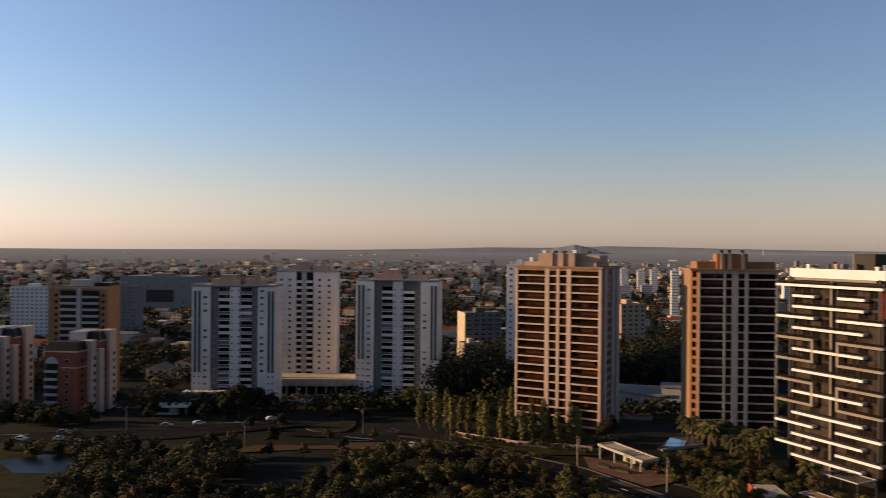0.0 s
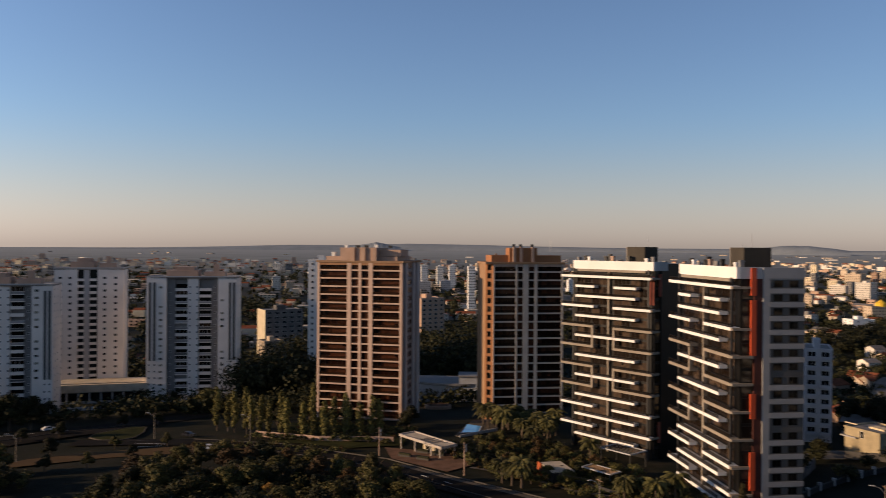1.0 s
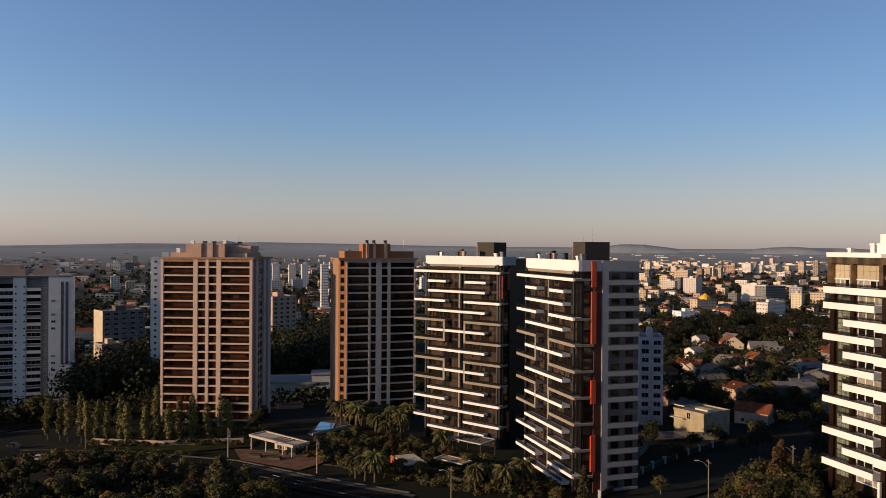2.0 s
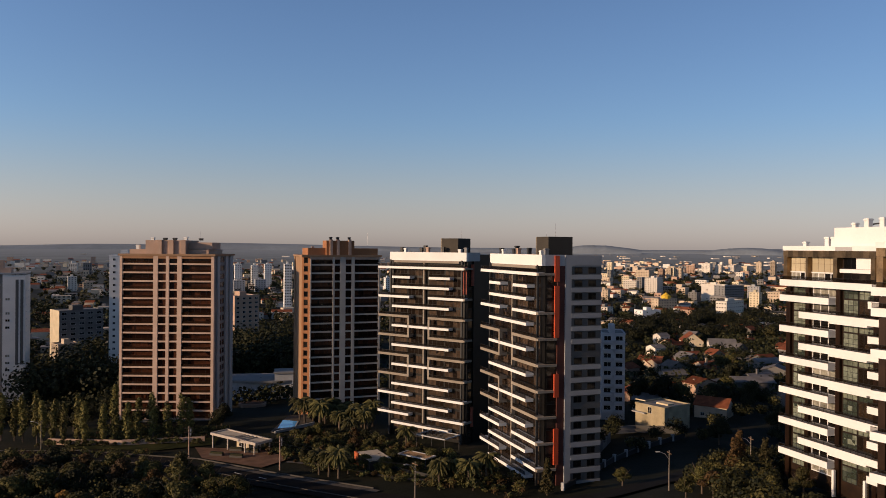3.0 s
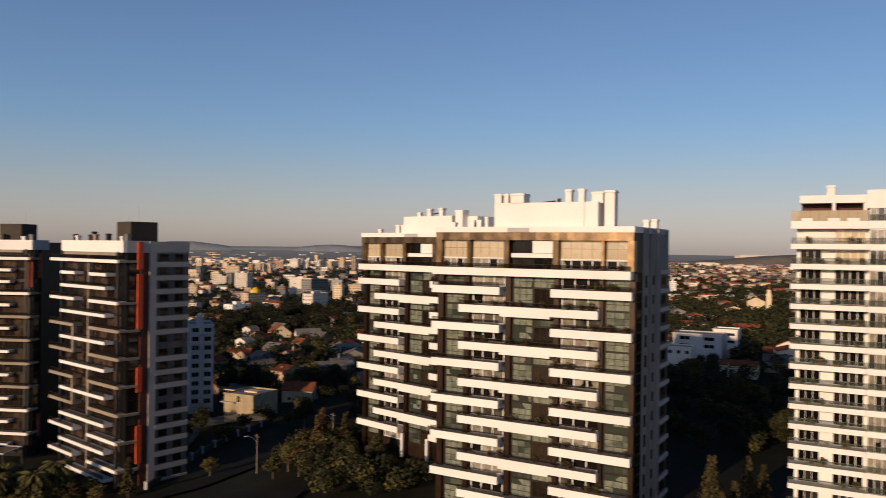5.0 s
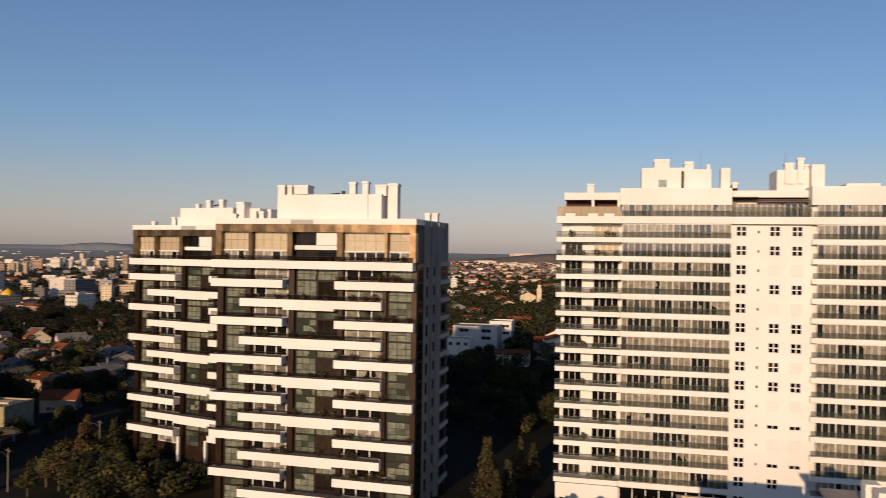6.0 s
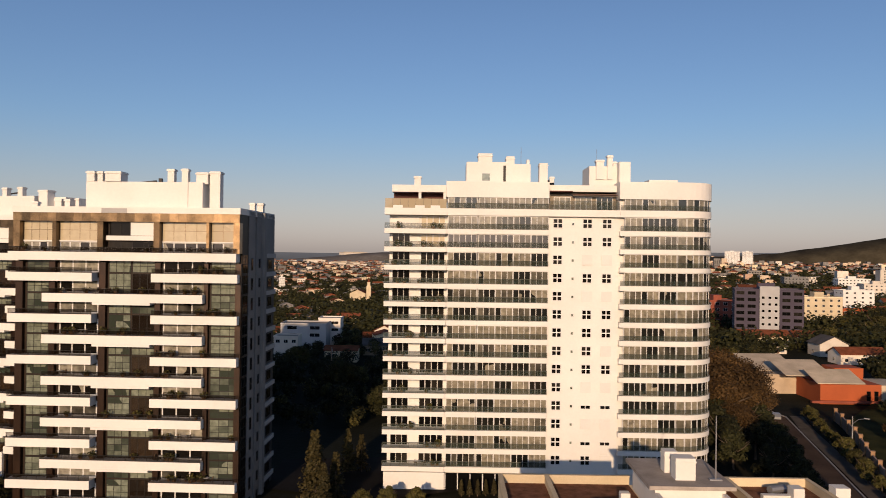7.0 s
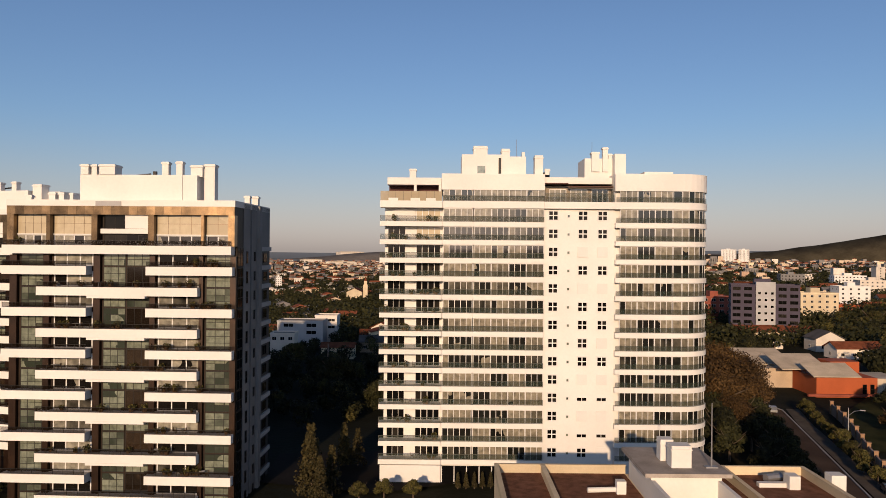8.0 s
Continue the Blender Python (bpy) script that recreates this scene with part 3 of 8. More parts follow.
def round_ended_tower():
    """The white tower with glazed balconies and a rounded end."""
    Z = 13.0
    root = thing("apartment_tower", 113.86, 66.04, Z, -64, "white sixteen-storey apartment tower with glazed balconies and a rounded end", "apartment tower")
    top = 62.4 - Z
    body = [(0, 2.2), (9.8, 2.2), (9.8, 1.3), (26.9, 1.3), (26.9, 0.9), (38.8, 0.9), (38.8, 1.3), (50.05, 1.3)] + arc(50.05, 5.5, 4.2, -85, 0) + [(54.25, 16), (0, 16)]
    part("wall", Geo().prism(body, 0, 60.35 - Z), ["white"], root)
    part("wall", Geo().box(9.8, 26.9, 1.3, 16, 60.36 - Z, top), ["white"], root)
    part("wall", Geo().prism([(38.8, 1.3), (50.05, 1.3)] + arc(50.05, 5.5, 4.2, -85, 0) + [(54.25, 16), (38.8, 16)], 60.36 - Z, top), ["white"], root)
    part("base_wall", Geo().box(-0.4, 9.8, 0.0, 2.15, 0, 3.05), ["white"], root, "plain white wall at the foot")
    lobby = Geo().box(9.9, 26.7, 0.3, 0.5, 0, 2.9, 1)
    for i in range(9):
        lobby.box(9.9 + i * 2.1, 10.05 + i * 2.1, 0.2, 0.4, 0, 2.9, 0)
    part("lobby_glazing", lobby, ["frame", "glassk"], root, "dark lobby glazing between white posts")
    bands = [(60.4 - Z, 1.15)] + [(56.93 - Z - 3.07 * k, 0.8) for k in range(14)]
    right = [(38.8, 0)] + [(50.05, 0)] + arc(50.05, 5.5, 5.5, -85, 0) + [(55.55, 16), (54.26, 16), (54.26, 5.5)] + [(50.05 + 4.22 * math.cos(radians(-a)), 5.5 - 4.22 * math.sin(radians(a))) for a in range(10, 91, 10)] + [(38.8, 1.28)]
    rail_r = [(38.9, 0.06)] + [(50.05, 0.06)] + arc(50.05, 5.5, 5.44, -85, 0) + [(55.49, 15.9)]
    rail_ro = rail_r + [(x - 0.03 * (x > 50.05), y + 0.03) for x, y in reversed(rail_r)]
    m_left = {h: Geo().box(-0.7, 9.75, -0.1, 2.2, 0, h).mesh("balcony", ["white"]) for h in (1.15, 0.8)}
    m_mid = {h: Geo().box(9.8, 26.85, 0, 1.3, 0, h).mesh("balcony", ["white"]) for h in (1.15, 0.8)}
    m_right = {h: Geo().prism(right, 0, h).mesh("balcony", ["white"]) for h in (1.15, 0.8)}
    def rail(x0, x1, y, h=0.9):
        g = Geo().box(x0, x1, y, y + 0.03, 0, h, 1)
        n = round((x1 - x0) / 1.48)
        for i in range(n + 1):
            x = x0 + (x1 - x0) * i / n
            g.box(x - 0.025, x + 0.025, y - 0.01, y + 0.05, 0, h, 0)
        g.box(x0, x1, y - 0.02, y + 0.06, h, h + 0.05, 0)
        return g.mesh("balustrade", ["railpost", "rail"])
    r_high = Geo()
    for i in range(8):
        r_high.box(-0.65 + 1.295 * i, 0.6 + 1.295 * i, 0.0, 0.05, 0, 1.6, 1).box(0.6 + 1.295 * i, 0.64 + 1.295 * i, -0.02, 0.08, 0, 1.64)
    r_high = r_high.mesh("terrace_screen", ["railpost", "screen"])
    r_left, r_mid = rail(-0.65, 9.7, 0.0), rail(9.85, 26.8, 0.05)
    r_right = Geo().prism(rail_ro, 0, 0.9, 0).mesh("balustrade", ["rail"])
    r_top = rail(27.0, 38.7, 0.1, 1.45)
    five, pair, one = window_mesh(4.95, 2.26, 5, 1, bar=0.10), window_mesh(2.93, 2.26, 3, 1, bar=0.09), window_mesh(1.5, 2.26, 1, 1, bar=0.09)
    bow = window_mesh(1.13, 2.26, 1, 1, bar=0.08)
    door_a, door_b = window_mesh(3.0, 2.26, 3, 1, glass="glassk", bar=0.07), window_mesh(4.2, 2.26, 4, 1, glass="glassk", bar=0.12)
    core, shut = window_mesh(1.75, 1.75, 2, 2, glass="glassk", bar=0.17), Geo().box(0, 1.75, -0.04, 0.05, 0, 1.75).mesh("shutter", ["shutter"])
    half = window_mesh(1.75, 0.7, 2, 1, glass="glassk", bar=0.1)
    vent = window_mesh(0.5, 0.55, 1, 1, glass="glassg", bar=0.08)
    rng = random.Random(4)
    for k, (zt, h) in enumerate(bands):
        for slab, guard in ((m_left[h], r_left), (m_mid[h], r_mid), (m_right[h], r_right)):
            b = part("balcony", slab, None, root, at=(0, 0, zt - h))
            part("balustrade", r_high if k == 0 and guard is r_left else guard, None, b, at=(0, 0, h))
        if k == 0:
            part("balustrade", r_top, None, root, at=(0, 0, zt))
            part("balcony", Geo().box(26.87, 38.78, 0, 0.89, 0, h), ["white"], root, at=(0, 0, zt - h))
        elif k == 1:
            part("blind", Geo().box(1.4, 5.1, 1.9, 2.15, 0, 2.2), ["shutter"], root, "lowered cream blind", at=(0, 0, zt))
        else:
            part("window", door_a, None, root, at=(0.5, 2.1, zt))
        if k:
            part("window", window_mesh(4.2, 2.26, 4, 1, glass="curtain", bar=0.12) if k in (1, 2) else door_b, None, root, at=(5.3, 2.1, zt))
        part("window", five, None, root, at=(9.95, 0.22, zt))
        for i in range(4):
            part("window", pair, None, root, at=(15.1 + 2.94 * i, 0.22, zt))
        for i in range(3):
            part("window", pair, None, root, at=(39.6 + 2.94 * i, 0.22, zt))
        part("window", one, None, root, at=(48.5, 0.22, zt))
        for i in range(7):
            a = -90 + i * 12.4
            part("window", bow, None, root, at=(50.05 + 5.26 * math.cos(radians(a)), 5.5 + 5.26 * math.sin(radians(a)), zt), turn=a + 96.2)
        for i in range(3):
            part("window", pair, None, root, at=(55.3, 5.8 + 3.1 * i, zt), turn=90)
    for k in range(15):
        z = 57.25 - Z - 3.07 * k
        for j, x in enumerate((27.6, 32.6, 35.9)):
            kind = core if j == 0 else half if k in (10, 12) else shut if k in (2, 4, 9, 11) or (j == 2 and k in (7, 13)) or (j == 1 and k == 14) else core
            part("shutter" if kind is shut else "window", kind, None, root, at=(x, 0.80, z - (0 if kind is not half else -0.3)))
        part("window", vent, None, root, at=(30.8, 0.80, z + 0.5))
    # roof
    part("parapet", Geo().box(9.6, 26.9, 0.0, 15.9, 62.3 - Z, 65.0 - Z), ["white"], root)
    part("parapet", Geo().prism([(38.7, 0.0), (50.05, 0.0)] + arc(50.05, 5.5, 5.5, -85, 0) + [(55.55, 16), (38.7, 16)], 62.3 - Z, 65.2 - Z), ["white"], root)
    part("roof_slab", Geo().box(0.4, 9.55, 1.4, 15.9, 63.2 - Z, 64.4 - Z), ["white"], root, "white slab over the roof terrace")
    part("roof_slab", Geo().box(27.0, 38.6, 2.0, 15.9, 63.6 - Z, 64.7 - Z), ["white"], root)
    part("awning", Geo().box(27.1, 30.9, 0.4, 2.0, 63.45 - Z, 63.6 - Z).box(31.0, 38.5, 0.7, 2.0, 62.95 - Z, 63.1 - Z), ["umber"], root, "dark folded awning over the terrace")
    part("terrace_wall", Geo().box(27.0, 38.6, 2.8, 15.8, 60.4 - Z, 63.3 - Z), ["taupe"], root)
    for x in (28.0, 31.6, 35.2):
        part("window", window_mesh(2.9, 2.3, 3, 1, "frame", "glass", 0.12), None, root, at=(x, 2.7, 60.45 - Z))
    # shade of the terrace recess is put into this wall's dark colour
    part("terrace_wall", Geo().box(0.5, 9.5, 4.2, 15.8, 60.4 - Z, 63.2 - Z), ["umber"], root, "recessed roof terrace wall with shade put into its colour")
    for x in (0.7, 4.4, 7.0):
        part("plinth", Geo().box(x, x + 1.6, -0.05, -0.003, 60.41 - Z, 60.85 - Z), ["white"], root)
    for x in (4.9, 9.1):
        part("post", Geo().box(x, x + 0.45, 1.5, 1.95, 60.4 - Z, 63.2 - Z), ["white"], root)
    for name, x0, x1, y0, y1, z0, z1 in (("penthouse", 13, 20, 3, 12, 65, 68.6), ("penthouse", 20.003, 24, 3.1, 12, 65, 68.3), ("flue", 15, 17.4, 3.2, 6, 68.6, 70.1), ("flue", 19.8, 21.2, 2.9, 5, 65, 69.6), ("flue", 23.4, 23.9, 4, 5, 68.3, 69.2), ("flue", 25.4, 26.8, 2, 4, 65, 68.4)):
        g = Geo().box(x0, x1, y0, y1, z0 - Z, z1 - Z)
        if name == "flue" and x1 - x0 > 1:
            g.box(x0 - 0.1, x1 + 0.1, y0 - 0.1, y1 + 0.1, z1 - 0.5 - Z, z1 - 0.35 - Z)
        part(name, g, ["white"], root)
    part("window", window_mesh(1.5, 1.4, 1, 1, glass="glassg", bar=0.08), None, root, at=(15.6, 2.95, 65.3 - Z))
    part("louvre", Geo().box(19.3, 19.75, 2.9, 3.02, 65.1 - Z, 68.0 - Z), ["dgrey"], root)
    part("penthouse", Geo().box(34.4, 41.1, 5, 12, 64.2 - Z, 68.3 - Z), ["white"], root)
    part("flue", Geo().box(39.2, 41.1, 3, 4.99, 64.5 - Z, 68.9 - Z), ["white"], root)
    part("flue", Geo().box(27.0, 28.0, 2.5, 4, 64.3 - Z, 65.6 - Z), ["dgrey"], root)
    for x, y, z, h, s in ((4.7, 2, 64.4, 1.5, 1.1), (36.2, 5.2, 66.0, 3.4, 1.3), (37.9, 5.0, 66.0, 4.2, 0.9), (38.9, 5.6, 68.3, 0.9, 0.6), (27.4, 1.2, 65.0, 1.0, 0.7)):
        chimney(root, x, y, z - Z, h, s)
    part("roof_slab", Geo().box(44.3, 49.2, 3, 8, 65.2 - Z, 65.85 - Z), ["white"], root)
    for x, y in ((22.6, 6), (36.2, 8)):
        part("antenna", Geo().tube((x, y, 67 - Z), (x, y, 71.6 - Z), 0.05, 0.03, 5), ["metal"], root)


def staggered_tower(ox, oy, th, label, canopy=False, drop=0.0):
    """One of the two broad towers whose long white balconies shift from storey to storey."""
    Z = 12.0
    W, D = 34.66, 20.0
    root = thing("apartment_tower", ox, oy, Z - drop, th, label, "apartment tower", "pair of staggered balcony towers")
    T = 57.0 - Z
    part("wall", Geo().box(0.0, W - 0.1, 1.9, 5.0, 0, 58.6 - Z), ["bronzed"], root, "dark bronze cladding")
    part("rear_wall", Geo().box(0.6, W - 0.6, 5.0, D - 0.1, 0, 58.9 - Z), ["grey"], root)
    # end wall in the darkened grey, its shade put into the render colour
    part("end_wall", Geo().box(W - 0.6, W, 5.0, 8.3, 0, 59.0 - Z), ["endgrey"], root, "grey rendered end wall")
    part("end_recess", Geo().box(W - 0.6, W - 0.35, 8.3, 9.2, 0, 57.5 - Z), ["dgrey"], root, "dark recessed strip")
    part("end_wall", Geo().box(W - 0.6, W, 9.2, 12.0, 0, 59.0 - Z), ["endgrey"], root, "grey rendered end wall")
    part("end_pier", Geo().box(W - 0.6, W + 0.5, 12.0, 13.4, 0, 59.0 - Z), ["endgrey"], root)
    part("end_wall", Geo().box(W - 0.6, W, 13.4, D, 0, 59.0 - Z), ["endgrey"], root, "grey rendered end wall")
    for x, w in ((0.0, 1.1), (5.2, 0.9), (12.9, 1.0), (21.5, 0.8), (29.0, 0.6), (W - 0.95, 0.85)):
        part("pilaster", Geo().box(x, x + w, 1.25, 1.9, 0, 50.9 - Z), ["bronzep"], root, "dark bronze-clad pilaster")
    bar = {}
    def band(x0, x1, zt, y0=0.0, y1=1.85, h=1.28, wrap=False):
        key = (x0, x1, h, wrap)
        if key not in bar:
            g = Geo().box(x0, x1, y0, y1, -h, 0)
            if wrap:
                g = Geo().prism([(x0, y0), (x1, y0), (x1, y1 + 2.2), (x1 - 0.5, y1 + 2.2), (x1 - 0.5, y1), (x0, y1)], -h, 0)
            r = Geo().box(x0 + 0.05, x1 - 0.05, y0 + 0.1, y0 + 0.13, 0, 0.72, 1)
            n = max(2, round((x1 - x0) / 1.6))
            for i in range(n + 1):
                x = x0 + 0.08 + (x1 - x0 - 0.16) * i / n
                r.box(x - 0.02, x + 0.02, y0 + 0.08, y0 + 0.15, 0, 0.72, 0)
            r.box(x0, x1, y0 + 0.07, y0 + 0.16, 0.72, 0.77, 0)
            bar[key] = (g.mesh("balcony", ["white"]), r.mesh("balustrade", ["dframe", "raild"]))
        b = part("balcony", bar[key][0], None, root, at=(0, 0, zt))
        part("balustrade", bar[key][1], None, b)
    tall = lambda w, n: window_mesh(w, 2.95, n, 3, frame="dframe", glass="glassg", bar=0.08)
    mirror = lambda w, n: window_mesh(w, 2.95, n, 1, frame="dframe", glass="glassz", bar=0.06)
    door = lambda w, n: window_mesh(w, 2.3, n, 1, frame="frame", glass="glassd", bar=0.17)
    for k in range(13):
        z = 52.4 - Z - 3.11 * k
        if z < (5.0 if canopy else 1.0):
            break
        if k == 0:
            band(-0.5, 34.2, z, wrap=True)
        elif k % 2:
            band(-0.5, 12.4, z)
            band(21.4, 34.4, z, wrap=True)
        else:
            band(4.8, 29.2, z)
            part("balcony", Geo().box(12.5, 21.3, 0.0, 1.85, -1.65, -1.29), ["white"], root, at=(0, 0, z))
        z0 = z - 3.11
        for x, w, n, kind in ((1.5, 3.4, 3, tall), (6.6, 6.0, 3, door), (14.2, 3.4, 3, tall), (17.8, 3.5, 3, mirror if k % 2 else tall), (22.6, 6.6, 3, door), (29.9, 4.3, 3, tall)):
            part("window", kind(w, n), None, root, at=(x, 1.80, z0 + (0.05 if kind is not door else 0.02)))
        part("window", window_mesh(2.6, 2.95, 2, 2, "dframe", "glassk", 0.1), None, root, at=(W - 0.04, 2.1, z0 + 0.05), turn=90)
        part("window", window_mesh(0.8, 1.9, 1, 2, "dframe", "glassk"), None, root, at=(W + 0.1, 6.2, z0 + 0.5), turn=90)
        part("window", window_mesh(0.7, 1.5, 1, 1, "dframe", "glassk"), None, root, at=(W + 0.1, 10.4, z0 + 0.8), turn=90)
        part("panel", Geo().box(W, W + 0.08, 14.6, D - 0.3, 0.1, 2.35), ["dgrey"], root, at=(0, 0, z0))
        part("window", window_mesh(2.2, 1.6, 2, 1, "dframe", "glassk", 0.08), None, root, at=(W + 0.18, 15.6, z0 + 0.5), turn=90)
        part("wall_band", Geo().box(W, W + 0.3, 13.41, D + 0.1, -0.7, 0), ["lgrey"], root, at=(0, 0, z0 + 3.11))
    # penthouse storey: bronze posts and beam before curtained glass
    for x, w in ((0.0, 1.0), (6.0, 0.6), (12.9, 0.9), (21.5, 0.9), (29.5, 0.4), (33.6, 0.95)):
        part("post", Geo().box(x, x + w, 0.5, 1.88, 52.4 - Z, T), ["bronze"], root)
    part("beam", Geo().box(0.0, W - 0.1, 0.44, 1.88, T, T + 1.27), ["bronzed"], root, "dark roof beam under bronze sheets")
    sheet = Geo().box(0, (W - 0.1) / 26 - 0.02, 0.4, 0.436, 0, 1.26).mesh("beam_panel", ["bronze"])
    for i in range(26):
        part("beam_panel", sheet, None, root, at=((W - 0.1) / 26 * i, 0, T + 0.01))
    for x, w, n in ((1.05, 4.9, 2), (6.65, 6.2, 2), (22.45, 7.0, 2), (29.95, 3.6, 1)):
        part("window", window_mesh(w, 3.3, n * 2, 2, "bronze", "curtain", 0.05), None, root, at=(x, 1.5, 54.05 - Z))
        part("window", window_mesh(w, 1.55, n * 2, 1, "frame", "glassd", 0.16), None, root, at=(x, 1.6, 52.45 - Z))
        part("sill", Geo().box(x, x + w, 1.3, 1.6, 53.95 - Z, 54.12 - Z), ["white"], root)
    part("balcony", Geo().box(14.1, 21.4, 0.9, 1.85, 54.2 - Z, 54.9 - Z), ["white"], root)
    part("white_panel", Geo().box(17.8, 21.4, 1.0, 1.86, 54.95 - Z, 57.1 - Z), ["white"], root)
    part("window", window_mesh(3.5, 2.2, 2, 1, "dframe", "glassk"), None, root, at=(14.2, 1.75, 54.95 - Z))
    part("window", window_mesh(7.1, 1.6, 4, 1, "dframe", "glassk"), None, root, at=(14.2, 1.75, 52.45 - Z))
    # roof
    part("parapet", Geo().box(-0.1, W, 0.35, D - 0.1, T + 1.28, T + 2.2), ["white"], root)
    # thin greyer wedge puts the shade of a parapet recess on its front
    part("fascia", Geo().prism([(13.6, 0.28), (17.5, 0.28), (16, 0.34), (13.6, 0.34)], T + 1.3, T + 2.0), ["white2"], root)
    if canopy:
        part("penthouse", Geo().box(10.7, 24.6, 2.9, 12, T + 2.0, 62.7 - Z), ["white"], root, "white roof plant room")
        part("penthouse", Geo().box(26.6, 29.6, 5.0, 12, T + 2.0, 62.6 - Z), ["white"], root, "white roof plant room")
        stacks = ((17.6, 4.0, 62.7, 1.6, 1.0), (21.0, 4.0, 62.7, 1.7, 1.0), (14.6, 4.0, 62.7, 0.9, 0.8), (26.2, 4.2, 59.2, 4.6, 1.9), (30.6, 7.0, 59.2, 3.3, 0.7), (3.0, 3.4, 59.2, 0.9, 0.8), (8.2, 4, 59.2, 1.8, 1.0), (9.6, 4, 59.2, 1.8, 0.8))
    else:
        part("penthouse", Geo().box(9.9, 28.0, 2.9, 12, T + 2.0, 63.2 - Z), ["white"], root, "white roof plant room")
        stacks = ((10.6, 3.4, 63.2, 1.6, 1.2), (11.9, 3.6, 63.2, 1.6, 0.8), (14.2, 3.8, 63.2, 1.55, 2.4), (23.1, 3.3, 63.2, 2.0, 1.0), (25.3, 3.2, 59.2, 6.05, 0.95), (27.6, 4.6, 63.0, 1.8, 1.8), (29.45, 5.0, 59.2, 5.8, 1.6),
                  (34.0, 9.0, 59.2, 1.3, 0.8), (33.6, 15.0, 59.2, 1.6, 1.0), (1.5, 4, 59.2, 0.9, 0.8), (5.2, 4, 59.2, 1.3, 1.0), (6.6, 4, 59.2, 1.3, 0.8))
    for x, y, z, h, s in stacks:
        chimney(root, x, y, z - Z, h, s, "white")
    part("roof_pipes", Geo().tube((17, 5, 63.2 - Z), (20, 5, 63.5 - Z), 0.15, 0.15, 6).box(20.5, 21.0, 4.5, 5.0, 63.2 - Z, 63.9 - Z), ["dgrey"], root)
    if canopy:
        for x in (13.2, 20.4, 27.8):
            part("entrance_post", Geo().box(x, x + 0.5, 0.3, 0.8, 0, 5.0), ["white"], root)


def shifted_slab_tower(x, y, Z, th, W, D, end_wall, top_z, row_z, label):
    """One of the two dark towers with thin white balcony edges, some joined into open frames."""
    root = thing("apartment_tower", x, y, Z, th, label, "apartment tower", "pair of dark balcony towers")
    t = top_z - Z
    part("wall", Geo().box(0.5, W - 0.5, 2.2, D - 0.5, 0, t - 0.6), ["black"], root, "dark cladding behind the balconies")
    part("column", Geo().box(14.35, 14.85, 1.2, 2.3, 0, t - 2.4), ["taupe"], root, "pale concrete column")
    part("column", Geo().box(29.0, 29.5, 0.8, 1.3, 0, t - 2.4), ["dgrey"], root)
    part("column", Geo().box(1.0, 1.5, 0.8, 1.3, 0, t - 2.4), ["dgrey"], root)
    cache = {}
    def band(x0, x1, z, mat="white", h=0.74, y0=0.0, y1=2.2, wrap=0.0):
        key = (x0, x1, mat, wrap)
        if key not in cache:
            g = Geo().box(x0, x1, y0, y1, -h, 0)
            r = Geo().box(x0 + 0.05, x1 - 0.05, y0 + 0.1, y0 + 0.13, 0, 0.8, 1)
            for i in range(round((x1 - x0) / 1.8) + 1):
                xx = min(x1 - 0.05, x0 + 0.05 + 1.8 * i)
                r.box(xx - 0.02, xx + 0.02, y0 + 0.08, y0 + 0.15, 0, 0.8, 0)
            r.box(x0, x1, y0 + 0.08, y0 + 0.15, 0.8, 0.86, 0)
            cache[key] = g.mesh("balcony", [mat]), r.mesh("balustrade", ["dframe", "raild"])
            if wrap:
                cache[key] += (Geo().box(x1, W + 0.2, y0 + 0.05, wrap, -h + 0.1, -0.1).mesh("return_slab", ["taupe"]),)
        b = part("balcony", cache[key][0], None, root, at=(0, 0, z))
        part("balustrade", cache[key][1], None, b)
        if wrap:
            part("return_slab", cache[key][2], None, root, at=(0, 0, z))
    wrap = 5.0 if end_wall else 4.0
    for k in range(17):
        z = row_z - Z - 3.06 * k
        if z < 1.5:
            break
        framed = k in (5, 7, 9, 11)
        if k == 0:
            band(-3.2, 9.8, z)
            band(9.9, 30.6, z, wrap=wrap)
        elif k == 1:
            band(2.7, 10.0, z)
            band(17.5, 25.5, z)
        elif k % 2 == 0:
            band(2.7, 25.2, z)
        else:
            band(-3.0, 9.8, z, "taupe" if framed else "white")
            band(17.2, 30.6, z, "taupe" if framed else "white", wrap=wrap)
        if k in (5, 9):
            part("frame_upright", Geo().box(9.1, 9.8, 0, 0.8, -6.12, -0.85), ["taupe"], root, at=(0, 0, z))
            part("frame_upright", Geo().box(17.2, 17.9, 0, 0.8, -6.12, -0.85), ["taupe"], root, at=(0, 0, z))
        for xx, w, n in ((1.7, 5.6, 4), (7.6, 5.8, 4), (16.0, 6.0, 4), (22.3, 6.2, 4)):
            part("window", window_mesh(w, 2.5, n, 1, "dframe", "glassw", 0.08), None, root, at=(xx, 2.12, z - 2.9))
        part("window", window_mesh(4.2, 2.5, 2, 1, "dframe", "glassw", 0.1), None, root, at=(W - 0.42, 2.6, z - 2.9), turn=90)
    # roof storey
    part("parapet", Geo().box(0.9, W, 1.0, 1.9, t - 2.6, t), ["white"], root)
    # return of the white parapet, greyed to put its shade into the colour
    part("parapet", Geo().box(W - 0.9, W, 1.91, D * 0.45, t - 2.6, t), ["lgrey"], root)
    part("soffit", Geo().box(3, W - 2.5, 0.6, 2.1, t - 3.3, t - 2.62), ["taupe"], root)
    bx = W - 8.9 if end_wall else W - 11.6
